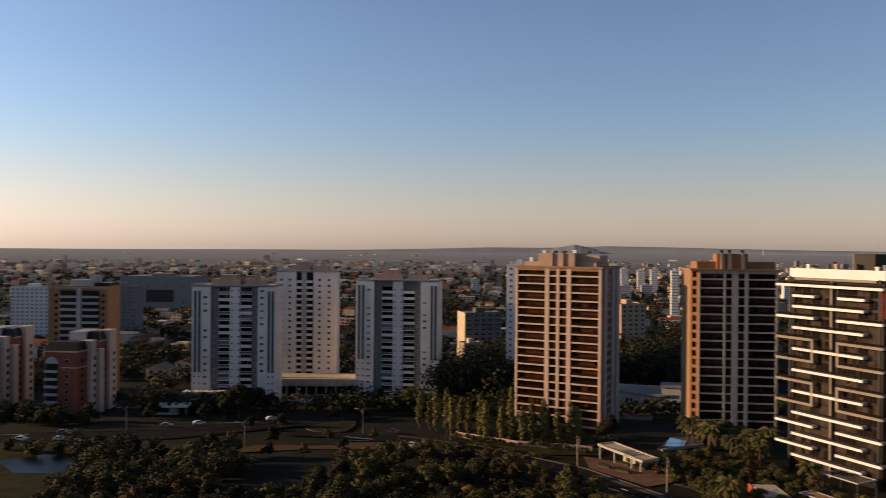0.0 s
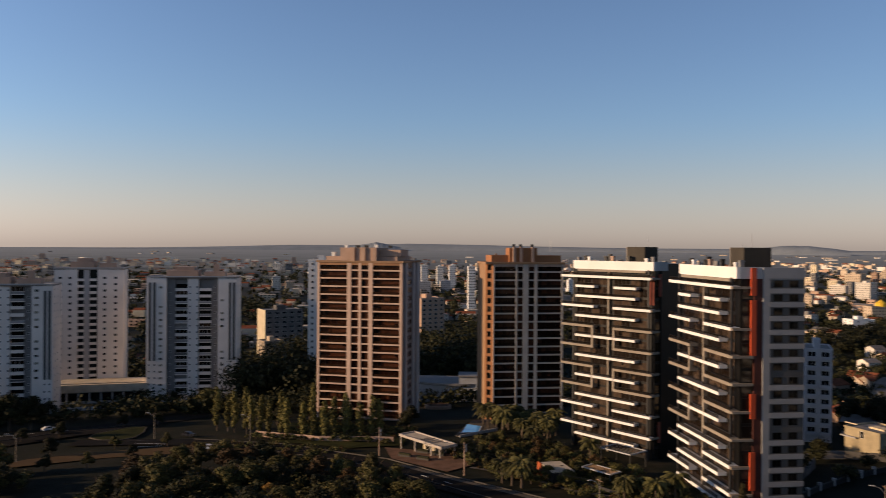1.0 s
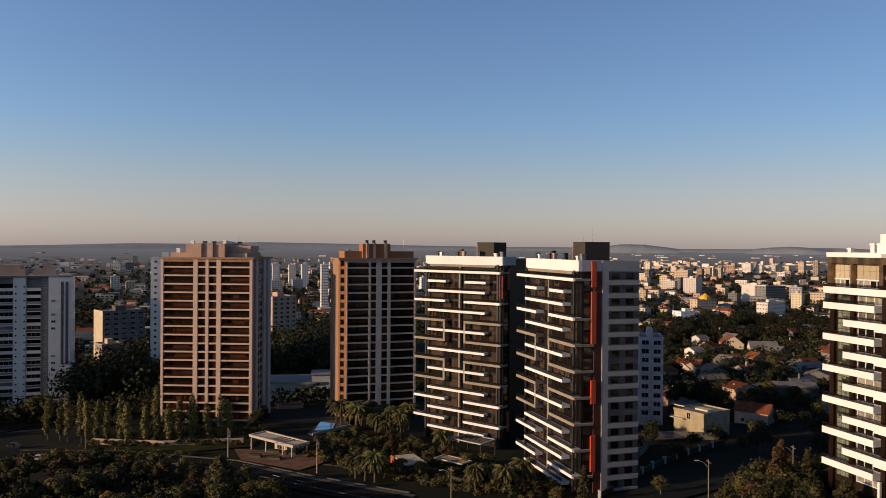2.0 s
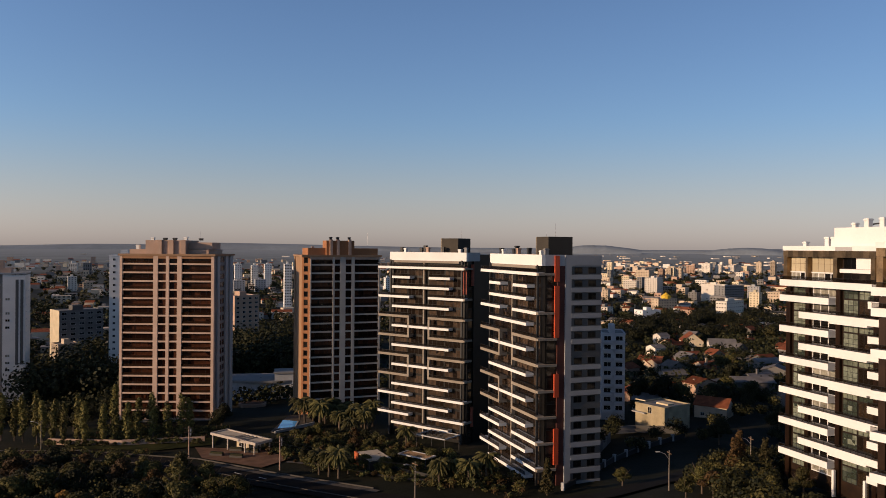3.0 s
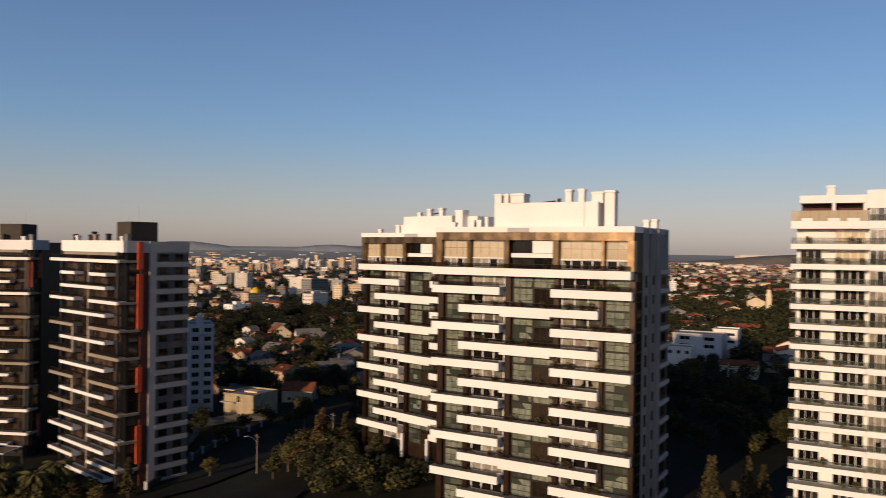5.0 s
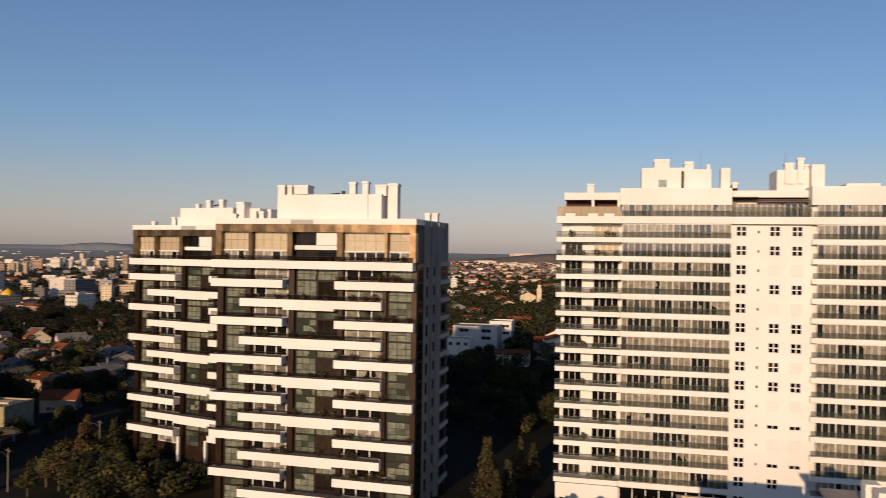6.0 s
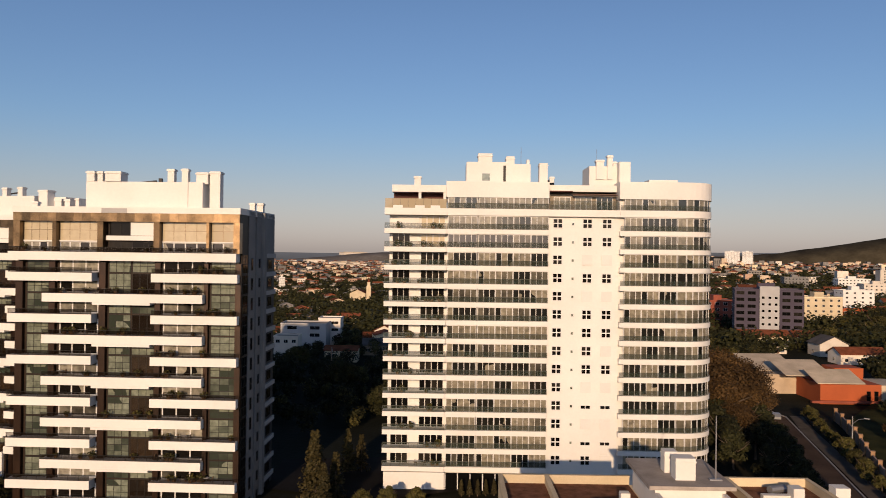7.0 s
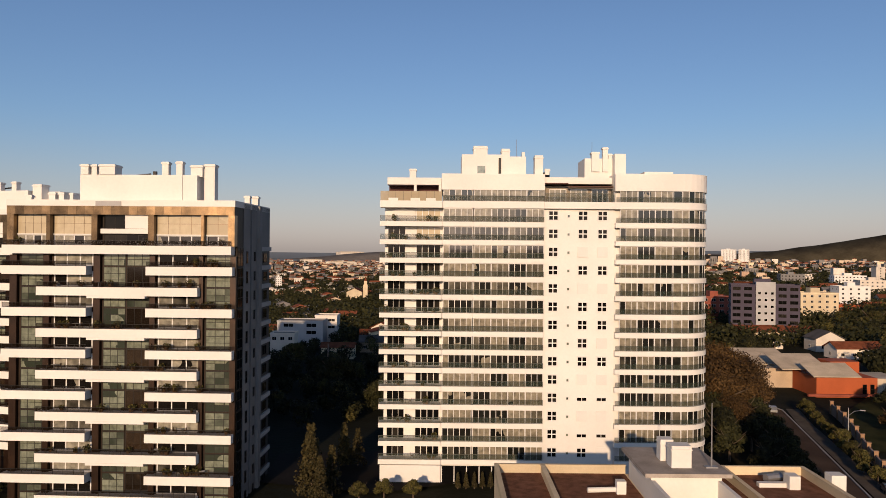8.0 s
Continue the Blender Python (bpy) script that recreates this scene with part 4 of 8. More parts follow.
    part("plant_room", Geo().box(bx, bx + 6.3, 4.0, 10.5, t - 0.6, t + 4.3), ["plantwall"], root, "dark taupe roof plant room")
    # paler sheet on the left face: sunlight put in as colour
    part("plant_room_wall", Geo().box(bx - 0.25, bx, 4.0, 10.5, t - 0.6, t + 4.3), ["taupe"], root)
    for xx, h, m in ((4.5, 1.5, "dgrey"), (6.0, 1.2, "white"), (12.5, 1.4, "dgrey"), (14.0, 2.1, "dgrey"), (15.0, 1.5, "beige"), (21.0, 1.6, "dgrey"), (W - 1.4, 1.5, "grey"), (W - 3.6, 1.0, "white")):
        chimney(root, xx, 2.8, t - 0.3, h + 0.3, 0.9, m)
    part("antenna", Geo().tube((bx + 6, 6, t + 4.3), (bx + 6, 6, t + 7.6), 0.06, 0.03, 5), ["metal"], root)
    part("antenna", Geo().tube((bx + 1.5, 6, t + 4.3), (bx + 1.5, 6, t + 5.4), 0.06, 0.03, 5), ["metal"], root)
    if not end_wall:
        part("end_wall", Geo().box(W - 0.5, W - 0.1, 5.0, D - 0.5, 0, t - 1), ["black"], root)
        part("brick_panel", Geo().box(W - 0.48, W + 0.1, 4.1, 4.98, t - 10, t - 3.5), ["brick"], root)
        part("brick_panel", Geo().box(W - 0.48, W + 0.1, 4.1, 4.98, 6, 12), ["brick"], root)
        part("brick_panel", Geo().box(W - 2.6, W - 0.5, 1.9, 2.18, t - 12.5, t - 4.2), ["brick"], root, "sunlit brick-red panel")
        return
    # end wall in grey with white bands, beside the red and dark brown strips
    part("brown_strip", Geo().box(W - 0.6, W - 0.05, 5.2, 7.1, 0, t - 0.6), ["umber"], root, "dark red-brown wall strip")
    for z0, z1 in ((50.0, 56.1), (36.8, 49.0), (22.8, 28.3), (7.0, 15.4)):
        part("red_fin", Geo().box(W - 0.1, W + 0.35, 4.3, 5.5, z0 - Z, z1 - Z), ["red"], root, "orange-red panel")
    part("end_wall", Geo().box(W - 3.0, W + 0.25, 7.12, 8.75, 0, t - 0.1).box(W - 3.0, W + 0.25, 8.75, 16.9, t - 2.5, t - 0.1).box(W - 3.0, W + 0.0, 8.75, 16.9, 0, t - 2.5), ["bandgrey"], root, "light grey end wall")
    for k in range(17):
        z = 51.6 - Z - 3.06 * k
        if z < 0.6:
            break
        skip = k in (6, 10)
        if not skip:
            part("wall_band", Geo().box(W + 0.0, W + 0.28, 8.76, 16.92, z - 1.1, z), ["bandgrey"], root)
        part("panel", Geo().box(W, W + 0.08, 8.8, 16.85, z + (0.02 if k else 0), z + 1.94), ["midgrey"], root)
        if skip:
            part("panel", Geo().box(W, W + 0.08, 8.8, 16.85, z - 1.1, z + 0.01), ["midgrey"], root)
        for yy in (9.6, 13.3):
            part("window", window_mesh(2.1, 1.5, 2, 1, "dframe", "glassk", 0.07), None, root, at=(W + 0.16, yy, z + 0.25), turn=90)


def banded_tower(x, y, Z, th, W, D, piers, top_z, rows, label, lit_side):
    """One of the two tan towers: storey bands between piers before brown glass."""
    root = thing("apartment_tower", x, y, Z, th, label, "apartment tower", "pair of tan towers")
    t = top_z - Z
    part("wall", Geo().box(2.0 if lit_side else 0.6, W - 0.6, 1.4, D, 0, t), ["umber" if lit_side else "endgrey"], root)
    # band colours carry the light: greyer stone in shade, brighter sand in sun
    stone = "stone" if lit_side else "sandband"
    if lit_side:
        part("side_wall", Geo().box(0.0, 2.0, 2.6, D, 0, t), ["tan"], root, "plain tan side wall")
        # sunlight on this corner is put into its orange colour
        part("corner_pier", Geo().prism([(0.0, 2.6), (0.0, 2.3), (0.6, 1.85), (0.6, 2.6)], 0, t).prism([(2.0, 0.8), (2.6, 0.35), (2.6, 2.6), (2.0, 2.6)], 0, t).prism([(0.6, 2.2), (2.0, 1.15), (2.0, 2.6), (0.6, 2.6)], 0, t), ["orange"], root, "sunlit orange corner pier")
    for x0, x1 in piers:
        part("pier", Geo().box(x0, x1, 0.0, 1.5, 0, t), [stone], root)
    edges = [b for p in piers for b in p]
    bays = [(edges[i], edges[i + 1]) for i in range(1, len(edges) - 1, 2)]
    for k in range(rows):
        z = t - 2.6 - 3.06 * k
        if z < 0.4:
            break
        for x0, x1 in bays:
            wide = x1 - x0 > 5
            key = (round(x0, 2), round(x1, 2), Z)
            if key not in WINDOWS:
                WINDOWS[key] = (Geo().box(x0, x1, 0.12, 1.4, -0.55, 0.02).mesh("floor_band", [stone]),
                                Geo().box(x0, x1, 0.3, 0.34, 0, 0.95).mesh("balustrade", ["railb"]))
            part("floor_band", WINDOWS[key][0], None, root, at=(0, 0, z))
            if wide:
                part("balustrade", WINDOWS[key][1], None, root, at=(0, 0, z))
            part("window", window_mesh(x1 - x0, 2.42, 5 if wide else 2, 1, "dframe", "glassb", 0.07), None, root, at=(x0, 1.34 if wide else 0.7, z + 0.01))
        for yy in ((1.6,) if lit_side else (9.0, 12.4)):
            if lit_side:
                part("window", window_mesh(1.5, 1.9, 1, 1, "dframe", "glassk", 0.1), None, root, at=(0.68, 2.02, z + 0.35), turn=-37)
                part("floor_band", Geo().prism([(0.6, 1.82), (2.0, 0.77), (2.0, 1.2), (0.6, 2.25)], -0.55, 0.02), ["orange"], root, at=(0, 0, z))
            else:
                part("window", window_mesh(2.4, 2.0, 2, 1, "umber", "glassb", 0.2), None, root, at=(W - 0.55, yy, z + 0.2), turn=90)
    # side walls
    sx = (0.1, 0.6) if lit_side else (W - 0.6, W - 0.1)
    for y0, y1, m in (() if lit_side else ((5.2, 8.2, "lgrey"), (15.4, 18.6, "lgrey"), (21.5, D, "lgrey"))):
        part("side_pier", Geo().box(*sx, y0, y1, 0, t), [m], root)
    if lit_side:
        part("side_pier", Geo().box(-0.25, -0.003, D - 2.2, D, 0, t), ["tan"], root)
    part("cornice", Geo().box(-0.5, W + 0.5, -0.3, D + 0.3, t, t + 0.7), ["tan"], root)
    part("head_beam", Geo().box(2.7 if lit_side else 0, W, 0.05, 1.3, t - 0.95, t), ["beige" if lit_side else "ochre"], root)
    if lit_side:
        part("penthouse", Geo().box(2.5, W, 4, D - 2, t + 0.7, t + 3.2).box(9.0, 19.5, 2.4, D - 8, t + 0.7, t + 6.0), ["orange"], root, "tan roof storey with sunlight put into its orange")
        for x0 in (10.2, 12.8, 17.2):
            part("pier", Geo().box(x0, x0 + 1.0, 1.6, 2.6, t + 0.7, t + 6.4), ["beige"], root)
            chimney(root, x0 + 0.5, 3.2, t + 6.0, 1.3, 0.9, "dgrey")
        chimney(root, 5, 8, t + 3.2, 0.6, 0.8, "beige")
    else:
        part("penthouse", Geo().box(1.5, 30.0, 5, D - 3, t + 0.7, t + 2.3).box(8.0, 22.5, 3, D - 8, t + 0.7, t + 5.6).box(22.5, 31.0, 6, D - 9, t + 2.4, t + 4.9), ["beige"], root, "pale salmon roof storey")
        for x0 in (12.4, 16.6, 21.0):
            part("pier", Geo().box(x0, x0 + 1.6, 2.2, 3.4, t + 0.7, t + 5.7), ["beige"], root)
        for xx, h, m in ((9.5, 1.0, "white"), (14.0, 0.9, "dgrey"), (17.5, 0.9, "dgrey"), (21.5, 1.2, "white"), (27.0, 0.8, "dgrey"), (4.2, 1.6, "white")):
            chimney(root, xx, 6, t + (5.6 if xx > 5 else 2.3), h, 1.2, m)
    part("antenna", Geo().tube((26, 8, t + 4), (26, 8, t + 9), 0.06, 0.03, 5), ["metal"], root)


def stepped_white_tower(x, y, Z, th, W, D, H, label, narrow=False):
    """A white residential tower with balcony columns between window columns."""
    root = thing("apartment_tower", x, y, Z, th, label, "apartment tower", "white towers by the avenue")
    s = W / 40.0
    if narrow:
        cols = [(0, 0.33, 0, "whitet"), (0.33, 0.42, 1.2, "black"), (0.42, 0.50, 0.5, "white2"), (0.50, 0.62, 1.2, "black"), (0.62, 1.0, 0, "whitet")]
    else:
        cols = [(0, 0.22, 0, "whitet"), (0.22, 0.31, 1.6, "grey"), (0.31, 0.45, 2.4, "grey"), (0.45, 0.57, 0.6, "whitet"), (0.57, 0.71, 2.4, "grey"), (0.71, 0.79, 1.6, "grey"), (0.79, 1.0, 0, "whitet")]
    for a, b, y0, m in cols:
        part("wall", Geo().box(a * W + 0.003, b * W - 0.003, y0, D, 0, H - (0 if m != "grey" else 0.5)), [m], root)
    rows = int((H - 2) / 3.03)
    bw = 0.14 * W - 0.05
    bal = [Geo().box(0, bw, 0, 1.4, -0.25, 0.08).box(0.003, bw - 0.003, 0.06, 0.16, 0.08, 1.0, 1).box(0, bw, 0.02, 0.2, 1.0, 1.12).mesh("balcony", ["whitet", front]) for front in ("whitet", "endgrey", "bandgrey", "midgrey")]
    nbal = Geo().box(0, 0.1 * W, 0, 1.0, -0.2, 1.0).mesh("balcony", ["whitet"])
    small, wide, glaz = window_mesh(0.9, 0.9, 1, 1, "frame", "glassk", 0.12), window_mesh(1.8, 1.15, 2, 1, "frame", "glass", 0.1), window_mesh(0.13 * W, 2.0, 3, 1, "dframe", "glassk")
    glazl, flat = window_mesh(0.13 * W, 2.0, 3, 1, "frame", "glassw"), window_mesh(1.5, 1.1, 2, 1, "frame", "glassk", 0.06)
    rng = random.Random(int(abs(x)))
    for k in range(rows):
        z = 1.2 + 3.03 * k
        if narrow:
            for c in (0.06, 0.2, 0.70, 0.86):
                part("window", flat, None, root, at=(c * W, -0.05, z + 0.8))
            for c in (0.325, 0.505):
                part("balcony", nbal, None, root, at=(c * W, 0.1, z))
            continue
        for c in (0.315, 0.575):
            part("balcony", rng.choice(bal), None, root, at=(c * W, 0.5, z))
            if rng.random() < 0.88:
                part("window", glaz if rng.random() < 0.6 else glazl, None, root, at=(c * W, 2.3, z + 0.95))
        for c, y0 in ((0.24, 1.55), (0.465, 0.55), (0.545, 0.55), (0.74, 1.55)):
            part("window", small, None, root, at=(c * W, y0, z + 1.2))
        for c in (0.135, 0.815):
            if rng.random() < 0.7:
                part("window", wide, None, root, at=(c * W, -0.05, z + 0.9))
        if k < 6:
            for c in (0.02, 0.08, 0.91, 0.96):
                part("window", small, None, root, at=(c * W, -0.05, z + 1.2))
        part("window", small, None, root, at=(W + 0.05, 4, z + 1.2), turn=90)
        part("window", small, None, root, at=(W + 0.05, 9, z + 1.2), turn=90)
    if not narrow:
        for c in (0.025, 0.075, 0.91, 0.955):
            part("dark_strip", Geo().box(c * W, c * W + 1.15, -0.12, 0.02, 20, H - 2.5), ["midgrey"], root, "dark grey upright strip")
    part("parapet", Geo().box(-0.2, W + 0.2, -0.2, 0.3, H, H + 0.5).box(-0.2, W + 0.2, D - 0.3, D + 0.2, H, H + 0.5).box(-0.2, 0.3, 0.3, D - 0.3, H, H + 0.5).box(W - 0.3, W + 0.2, 0.3, D - 0.3, H, H + 0.5), ["white2"], root)
    part("roof", Geo().box(0, W, 0, D, H - 0.6, H - 0.02), ["roof"], root)
    part("penthouse", Geo().box(0.2 * W, 0.55 * W, 4, D - 3, H, H + 3.0).box(0.3 * W, 0.5 * W, 5, D - 4, H + 3, H + 4.8).box(0.62 * W, 0.85 * W, 4, D - 4, H, H + 2.4).box(0.72 * W, 0.78 * W, 4.5, 8, H + 2.4, H + 5.8), ["beige"], root, "pale beige roof storey")
    part("lobby", Geo().box(0.1 * W, 0.9 * W, -2.0, -0.1, 0, 3.6), ["white2"], root)
round_ended_tower()
staggered_tower(76.54, 109.59, -66, "broad tower with staggered white balconies before green glass")
staggered_tower(85.67 - 1.7 * 0.208, 149.56 + 1.7 * 0.978, -78, "further broad tower with staggered white balconies and entrance canopy", True, 0.5)
shifted_slab_tower(33.11, 208.45, 0.5, -76, 31.4, 17.0, True, 56.3, 52.1, "dark tower with long white balconies and a red strip")
shifted_slab_tower(7.37, 249.04, -2.0, -43, 30.9, 18.0, False, 56.3, 51.8, "dark apartment tower with thin white balconies joined into frames")
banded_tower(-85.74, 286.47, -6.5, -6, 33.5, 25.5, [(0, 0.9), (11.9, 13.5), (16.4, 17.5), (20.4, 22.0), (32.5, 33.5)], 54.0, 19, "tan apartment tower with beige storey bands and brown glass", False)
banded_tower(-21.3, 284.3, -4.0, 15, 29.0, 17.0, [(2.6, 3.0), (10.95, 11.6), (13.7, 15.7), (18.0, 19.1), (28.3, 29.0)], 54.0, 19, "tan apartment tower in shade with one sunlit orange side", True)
stepped_white_tower(-184.0, 341.0, -14, 15, 41.0, 16, 59.0, "tall white tower with two balcony columns and dark strips")
stepped_white_tower(-239.1, 286.6, -16.5, 22, 38.0, 16, 59.6, "tall white tower beside a glazed entrance hall")
stepped_white_tower(-229.0, 339.0, -13, 22, 30.5, 15, 61.5, "slimmer white tower with central dark balcony strips", narrow=True)
# ---- far hills ----
def crest(far, elevations):
    return [60 + far * math.tan(radians(e)) for e in elevations]


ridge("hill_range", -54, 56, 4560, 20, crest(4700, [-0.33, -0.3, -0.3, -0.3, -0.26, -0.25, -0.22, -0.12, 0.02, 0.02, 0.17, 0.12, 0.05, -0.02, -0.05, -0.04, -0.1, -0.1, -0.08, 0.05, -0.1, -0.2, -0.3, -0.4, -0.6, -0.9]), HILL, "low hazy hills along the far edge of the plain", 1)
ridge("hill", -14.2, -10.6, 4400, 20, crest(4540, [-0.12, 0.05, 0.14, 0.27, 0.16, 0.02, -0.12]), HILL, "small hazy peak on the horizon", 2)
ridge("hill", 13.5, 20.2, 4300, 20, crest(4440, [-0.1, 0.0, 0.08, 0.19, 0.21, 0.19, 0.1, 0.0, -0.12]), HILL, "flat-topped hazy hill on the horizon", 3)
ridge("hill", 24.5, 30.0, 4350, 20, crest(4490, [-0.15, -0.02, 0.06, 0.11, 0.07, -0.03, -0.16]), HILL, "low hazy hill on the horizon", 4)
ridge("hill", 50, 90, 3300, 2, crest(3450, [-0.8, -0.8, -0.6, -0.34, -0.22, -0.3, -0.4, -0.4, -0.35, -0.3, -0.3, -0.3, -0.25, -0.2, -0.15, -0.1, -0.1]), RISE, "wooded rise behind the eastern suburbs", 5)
ridge("hill", 80, 110, 2500, -8, crest(2650, [-0.35, -0.3, 0.0, 0.5, 1.1, 1.5, 1.8, 2.0, 2.0, 1.8]), WOOD_HILL, "brown wooded hill behind the suburbs", 6)

def west_shade_rise():
    """A wooded rise added unseen in the west; its long evening shadow covers the avenue."""
    g, n = Geo(), 40
    v = []
    for i in range(n + 1):
        y = 20 + 270 * i / n
        h = 34 + 5 * noise.noise((i * 0.4, 7, 0)) - 34 * abs(2 * i / n - 1) ** 6
        for dx, z in ((60, -10), (30, -10 + (h + 10) * 0.6), (0, h), (-40, h * 0.8), (-120, -10)):
            v.append((-440 + dx, y, z))
    g.add(v, [(5 * i + j, 5 * i + 1 + j, 5 * i + 6 + j, 5 * i + 5 + j) for i in range(n) for j in range(4)])
    solid("hill", g, [WOOD_HILL], "unseen wooded rise added to shade the avenue", "hill", kind="structure")


west_shade_rise()

# ---- roads and paving ----
def strip(name, points, half, mat, label, category="road", lift=0.05, step=4.0):
    """A road or path laid on the ground along a line of points."""
    g, v, f = Geo(), [], []
    pts = []
    for (x0, y0), (x1, y1) in zip(points, points[1:]):
        n = max(1, round(math.hypot(x1 - x0, y1 - y0) / step))
        pts += [(x0 + (x1 - x0) * i / n, y0 + (y1 - y0) * i / n) for i in range(n)]
    pts.append(points[-1])
    for i, (x, y) in enumerate(pts):
        a, b = pts[max(0, i - 1)], pts[min(len(pts) - 1, i + 1)]
        d = Vector((b[0] - a[0], b[1] - a[1])).normalized()
        for s in (-1, -0.33, 0.33, 1):
            px, py = x - d.y * half * s, y + d.x * half * s
            v.append((px, py, gz(px, py) + 0.28 + lift))
    for i in range(len(pts) - 1):
        f += [(4 * i + j, 4 * i + j + 1, 4 * i + j + 5, 4 * i + j + 4) for j in range(3)]
    g.add(v, [tuple(reversed(q)) for q in f])
    return solid(name, g, [mat], label, category, kind="structure")


def kerb_line(points, label="pale kerb stones along the road", h=0.18, w=0.25, mat="kerb"):
    g = Geo()
    for (x0, y0), (x1, y1) in zip(points, points[1:]):
        n = max(1, round(math.hypot(x1 - x0, y1 - y0) / 3))
        for i in range(n):
            a = (x0 + (x1 - x0) * i / n, y0 + (y1 - y0) * i / n)
            b = (x0 + (x1 - x0) * (i + 1) / n, y0 + (y1 - y0) * (i + 1) / n)
            d = Vector((b[0] - a[0], b[1] - a[1])).normalized() * w / 2
            za, zb = gz(*a) + 0.2, gz(*b) + 0.2
            v = [(a[0] - d.y, a[1] + d.x, za), (a[0] + d.y, a[1] - d.x, za), (b[0] + d.y, b[1] - d.x, zb), (b[0] - d.y, b[1] + d.x, zb)]
            v += [(p[0], p[1], p[2] + h + 0.15) for p in v]
            g.add(v, [(4, 5, 6, 7), (0, 1, 5, 4), (1, 2, 6, 5), (2, 3, 7, 6), (3, 0, 4, 7)])
    return solid("kerb", g, [mat], label, "kerb", kind="structure")


def patch(name, outline, mat, label, category, lift=0.03):
    """A level or sloping patch of ground cover, fanned from its middle."""
    cx, cy = sum(p[0] for p in outline) / len(outline), sum(p[1] for p in outline) / len(outline)
    v, f, n, rings = [(cx, cy, gz(cx, cy) + 0.28 + lift)], [], len(outline), 6
    for r in range(1, rings + 1):
        for x, y in outline:
            px, py = cx + (x - cx) * r / rings, cy + (y - cy) * r / rings
            v.append((px, py, gz(px, py) + 0.28 + lift))
    f += [(0, 1 + i, 1 + (i + 1) % n) for i in range(n)]
    for r in range(rings - 1):
        a, b = 1 + r * n, 1 + (r + 1) * n
        f += [(a + i, b + i, b + (i + 1) % n, a + (i + 1) % n) for i in range(n)]
    return solid(name, Geo().add(v, f), [mat], label, category, kind="structure")
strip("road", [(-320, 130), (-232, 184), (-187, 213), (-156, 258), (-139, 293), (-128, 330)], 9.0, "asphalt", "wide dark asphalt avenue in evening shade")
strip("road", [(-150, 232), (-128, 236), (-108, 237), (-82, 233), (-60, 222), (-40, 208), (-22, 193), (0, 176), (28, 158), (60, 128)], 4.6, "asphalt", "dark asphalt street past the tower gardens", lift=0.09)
strip("road", [(224, 35), (214, 20), (202, 11.9), (170, 4.5), (138, -3.1), (110, -9.6), (90, -14)], 3.4, "sunroad", "sunlit asphalt street beside the white tower")
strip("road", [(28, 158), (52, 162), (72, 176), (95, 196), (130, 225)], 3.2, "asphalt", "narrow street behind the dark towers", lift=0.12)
for line in ([(-133, 236), (-114, 242.5), (-83, 238.5), (-63.5, 229.5), (-45, 221.5), (-24, 203.5), (-11, 193.5), (3, 183)], [(-82, 227.5), (-56, 217), (-36, 203), (-18, 188), (4, 171)]):
    kerb_line(line)
kerb_line([(206, 18), (199, 14.8), (170, 8.0), (138, 0.4), (118, -4.3)])
kerb_line([(208, 12), (203, 8.7), (170, 0.9), (138, -6.6), (118, -11.2)], mat="white2")
kerb_line([(-225, 197), (-180, 226), (-149, 268)], "kerb of the avenue")
strip("pavement", [(206, 6.6), (190, 3.6), (172, -0.8), (150, -6.0), (128, -11.2)], 1.5, "paving", "concrete pavement under street trees", "pavement")
patch("verge", [(-152, 203), (-149, 209), (-131, 222), (-112, 232), (-90, 235), (-88, 230), (-106, 223), (-128, 213), (-147, 199)], "soil", "dry sunlit grass and soil beside the street", "verge", 0.02)
patch("forecourt", [(-49, 237), (-30, 232), (-19, 218), (-26, 208), (-44, 222)], "redpave", "reddish paved entrance court", "forecourt", 0.06)
strip("pavement", [(-40, 214.5), (-24, 201), (-10, 190.5), (4, 180)], 0.9, "paving", "narrow concrete pavement beside the garden", "pavement", lift=0.1)
strip("path", [(-20, 214), (-6, 206), (8, 192), (22, 186)], 0.8, "paving", "pale garden path between low beds", "path", lift=0.06)
patch("forecourt", [(108, 64), (122, 52), (134, 72), (120, 92), (104, 84)], "asphalt", "dark paved drive between the white towers", "drive", 0.04)
patch("lawn", [(170, -9), (205, -4), (240, -12), (230, -40), (180, -38)], "lawn", "shaded lawn behind a garden wall", "lawn", 0.02)
patch("lawn", [(-12, 205), (14, 192), (34, 176), (26, 200), (8, 228), (-14, 240)], "lawn", "dark garden lawn between the dark towers and the street", "lawn", 0.02)
patch("lawn", [(-88, 243), (-60, 235), (-44, 241), (-46, 272), (-92, 276)], "lawn", "lawn at the foot of the tan tower", "lawn", 0.02)
patch("lawn", [(-260, 120), (-236, 172), (-190, 200), (-152, 202), (-136, 178), (-140, 120), (-190, 90)], "lawn", "dark shaded park lawn round the pond", "lawn", 0.0)
ISLE = [(-151, 246), (-149.3, 240.2), (-143.6, 236.9), (-137.3, 237.4), (-134.6, 242.5), (-136.5, 252), (-140.5, 261), (-146, 262)]
patch("traffic_island", ISLE, "lawn", "planted island where the street meets the avenue", "traffic island", 0.22)
kerb_line(ISLE + ISLE[:1], "pale kerb round the traffic island", mat="paving")
for line in ([(-129.6, 233.4), (-119, 233.2)], [(-126, 228.4), (-119, 230.5)], [(-185.2, 235.5), (-172.3, 244.8)], [(-300, 148), (-255, 175), (-228, 192)]):
    strip("road_marking", line, 0.14, "line", "thin white line along the avenue", "road marking", lift=0.17)
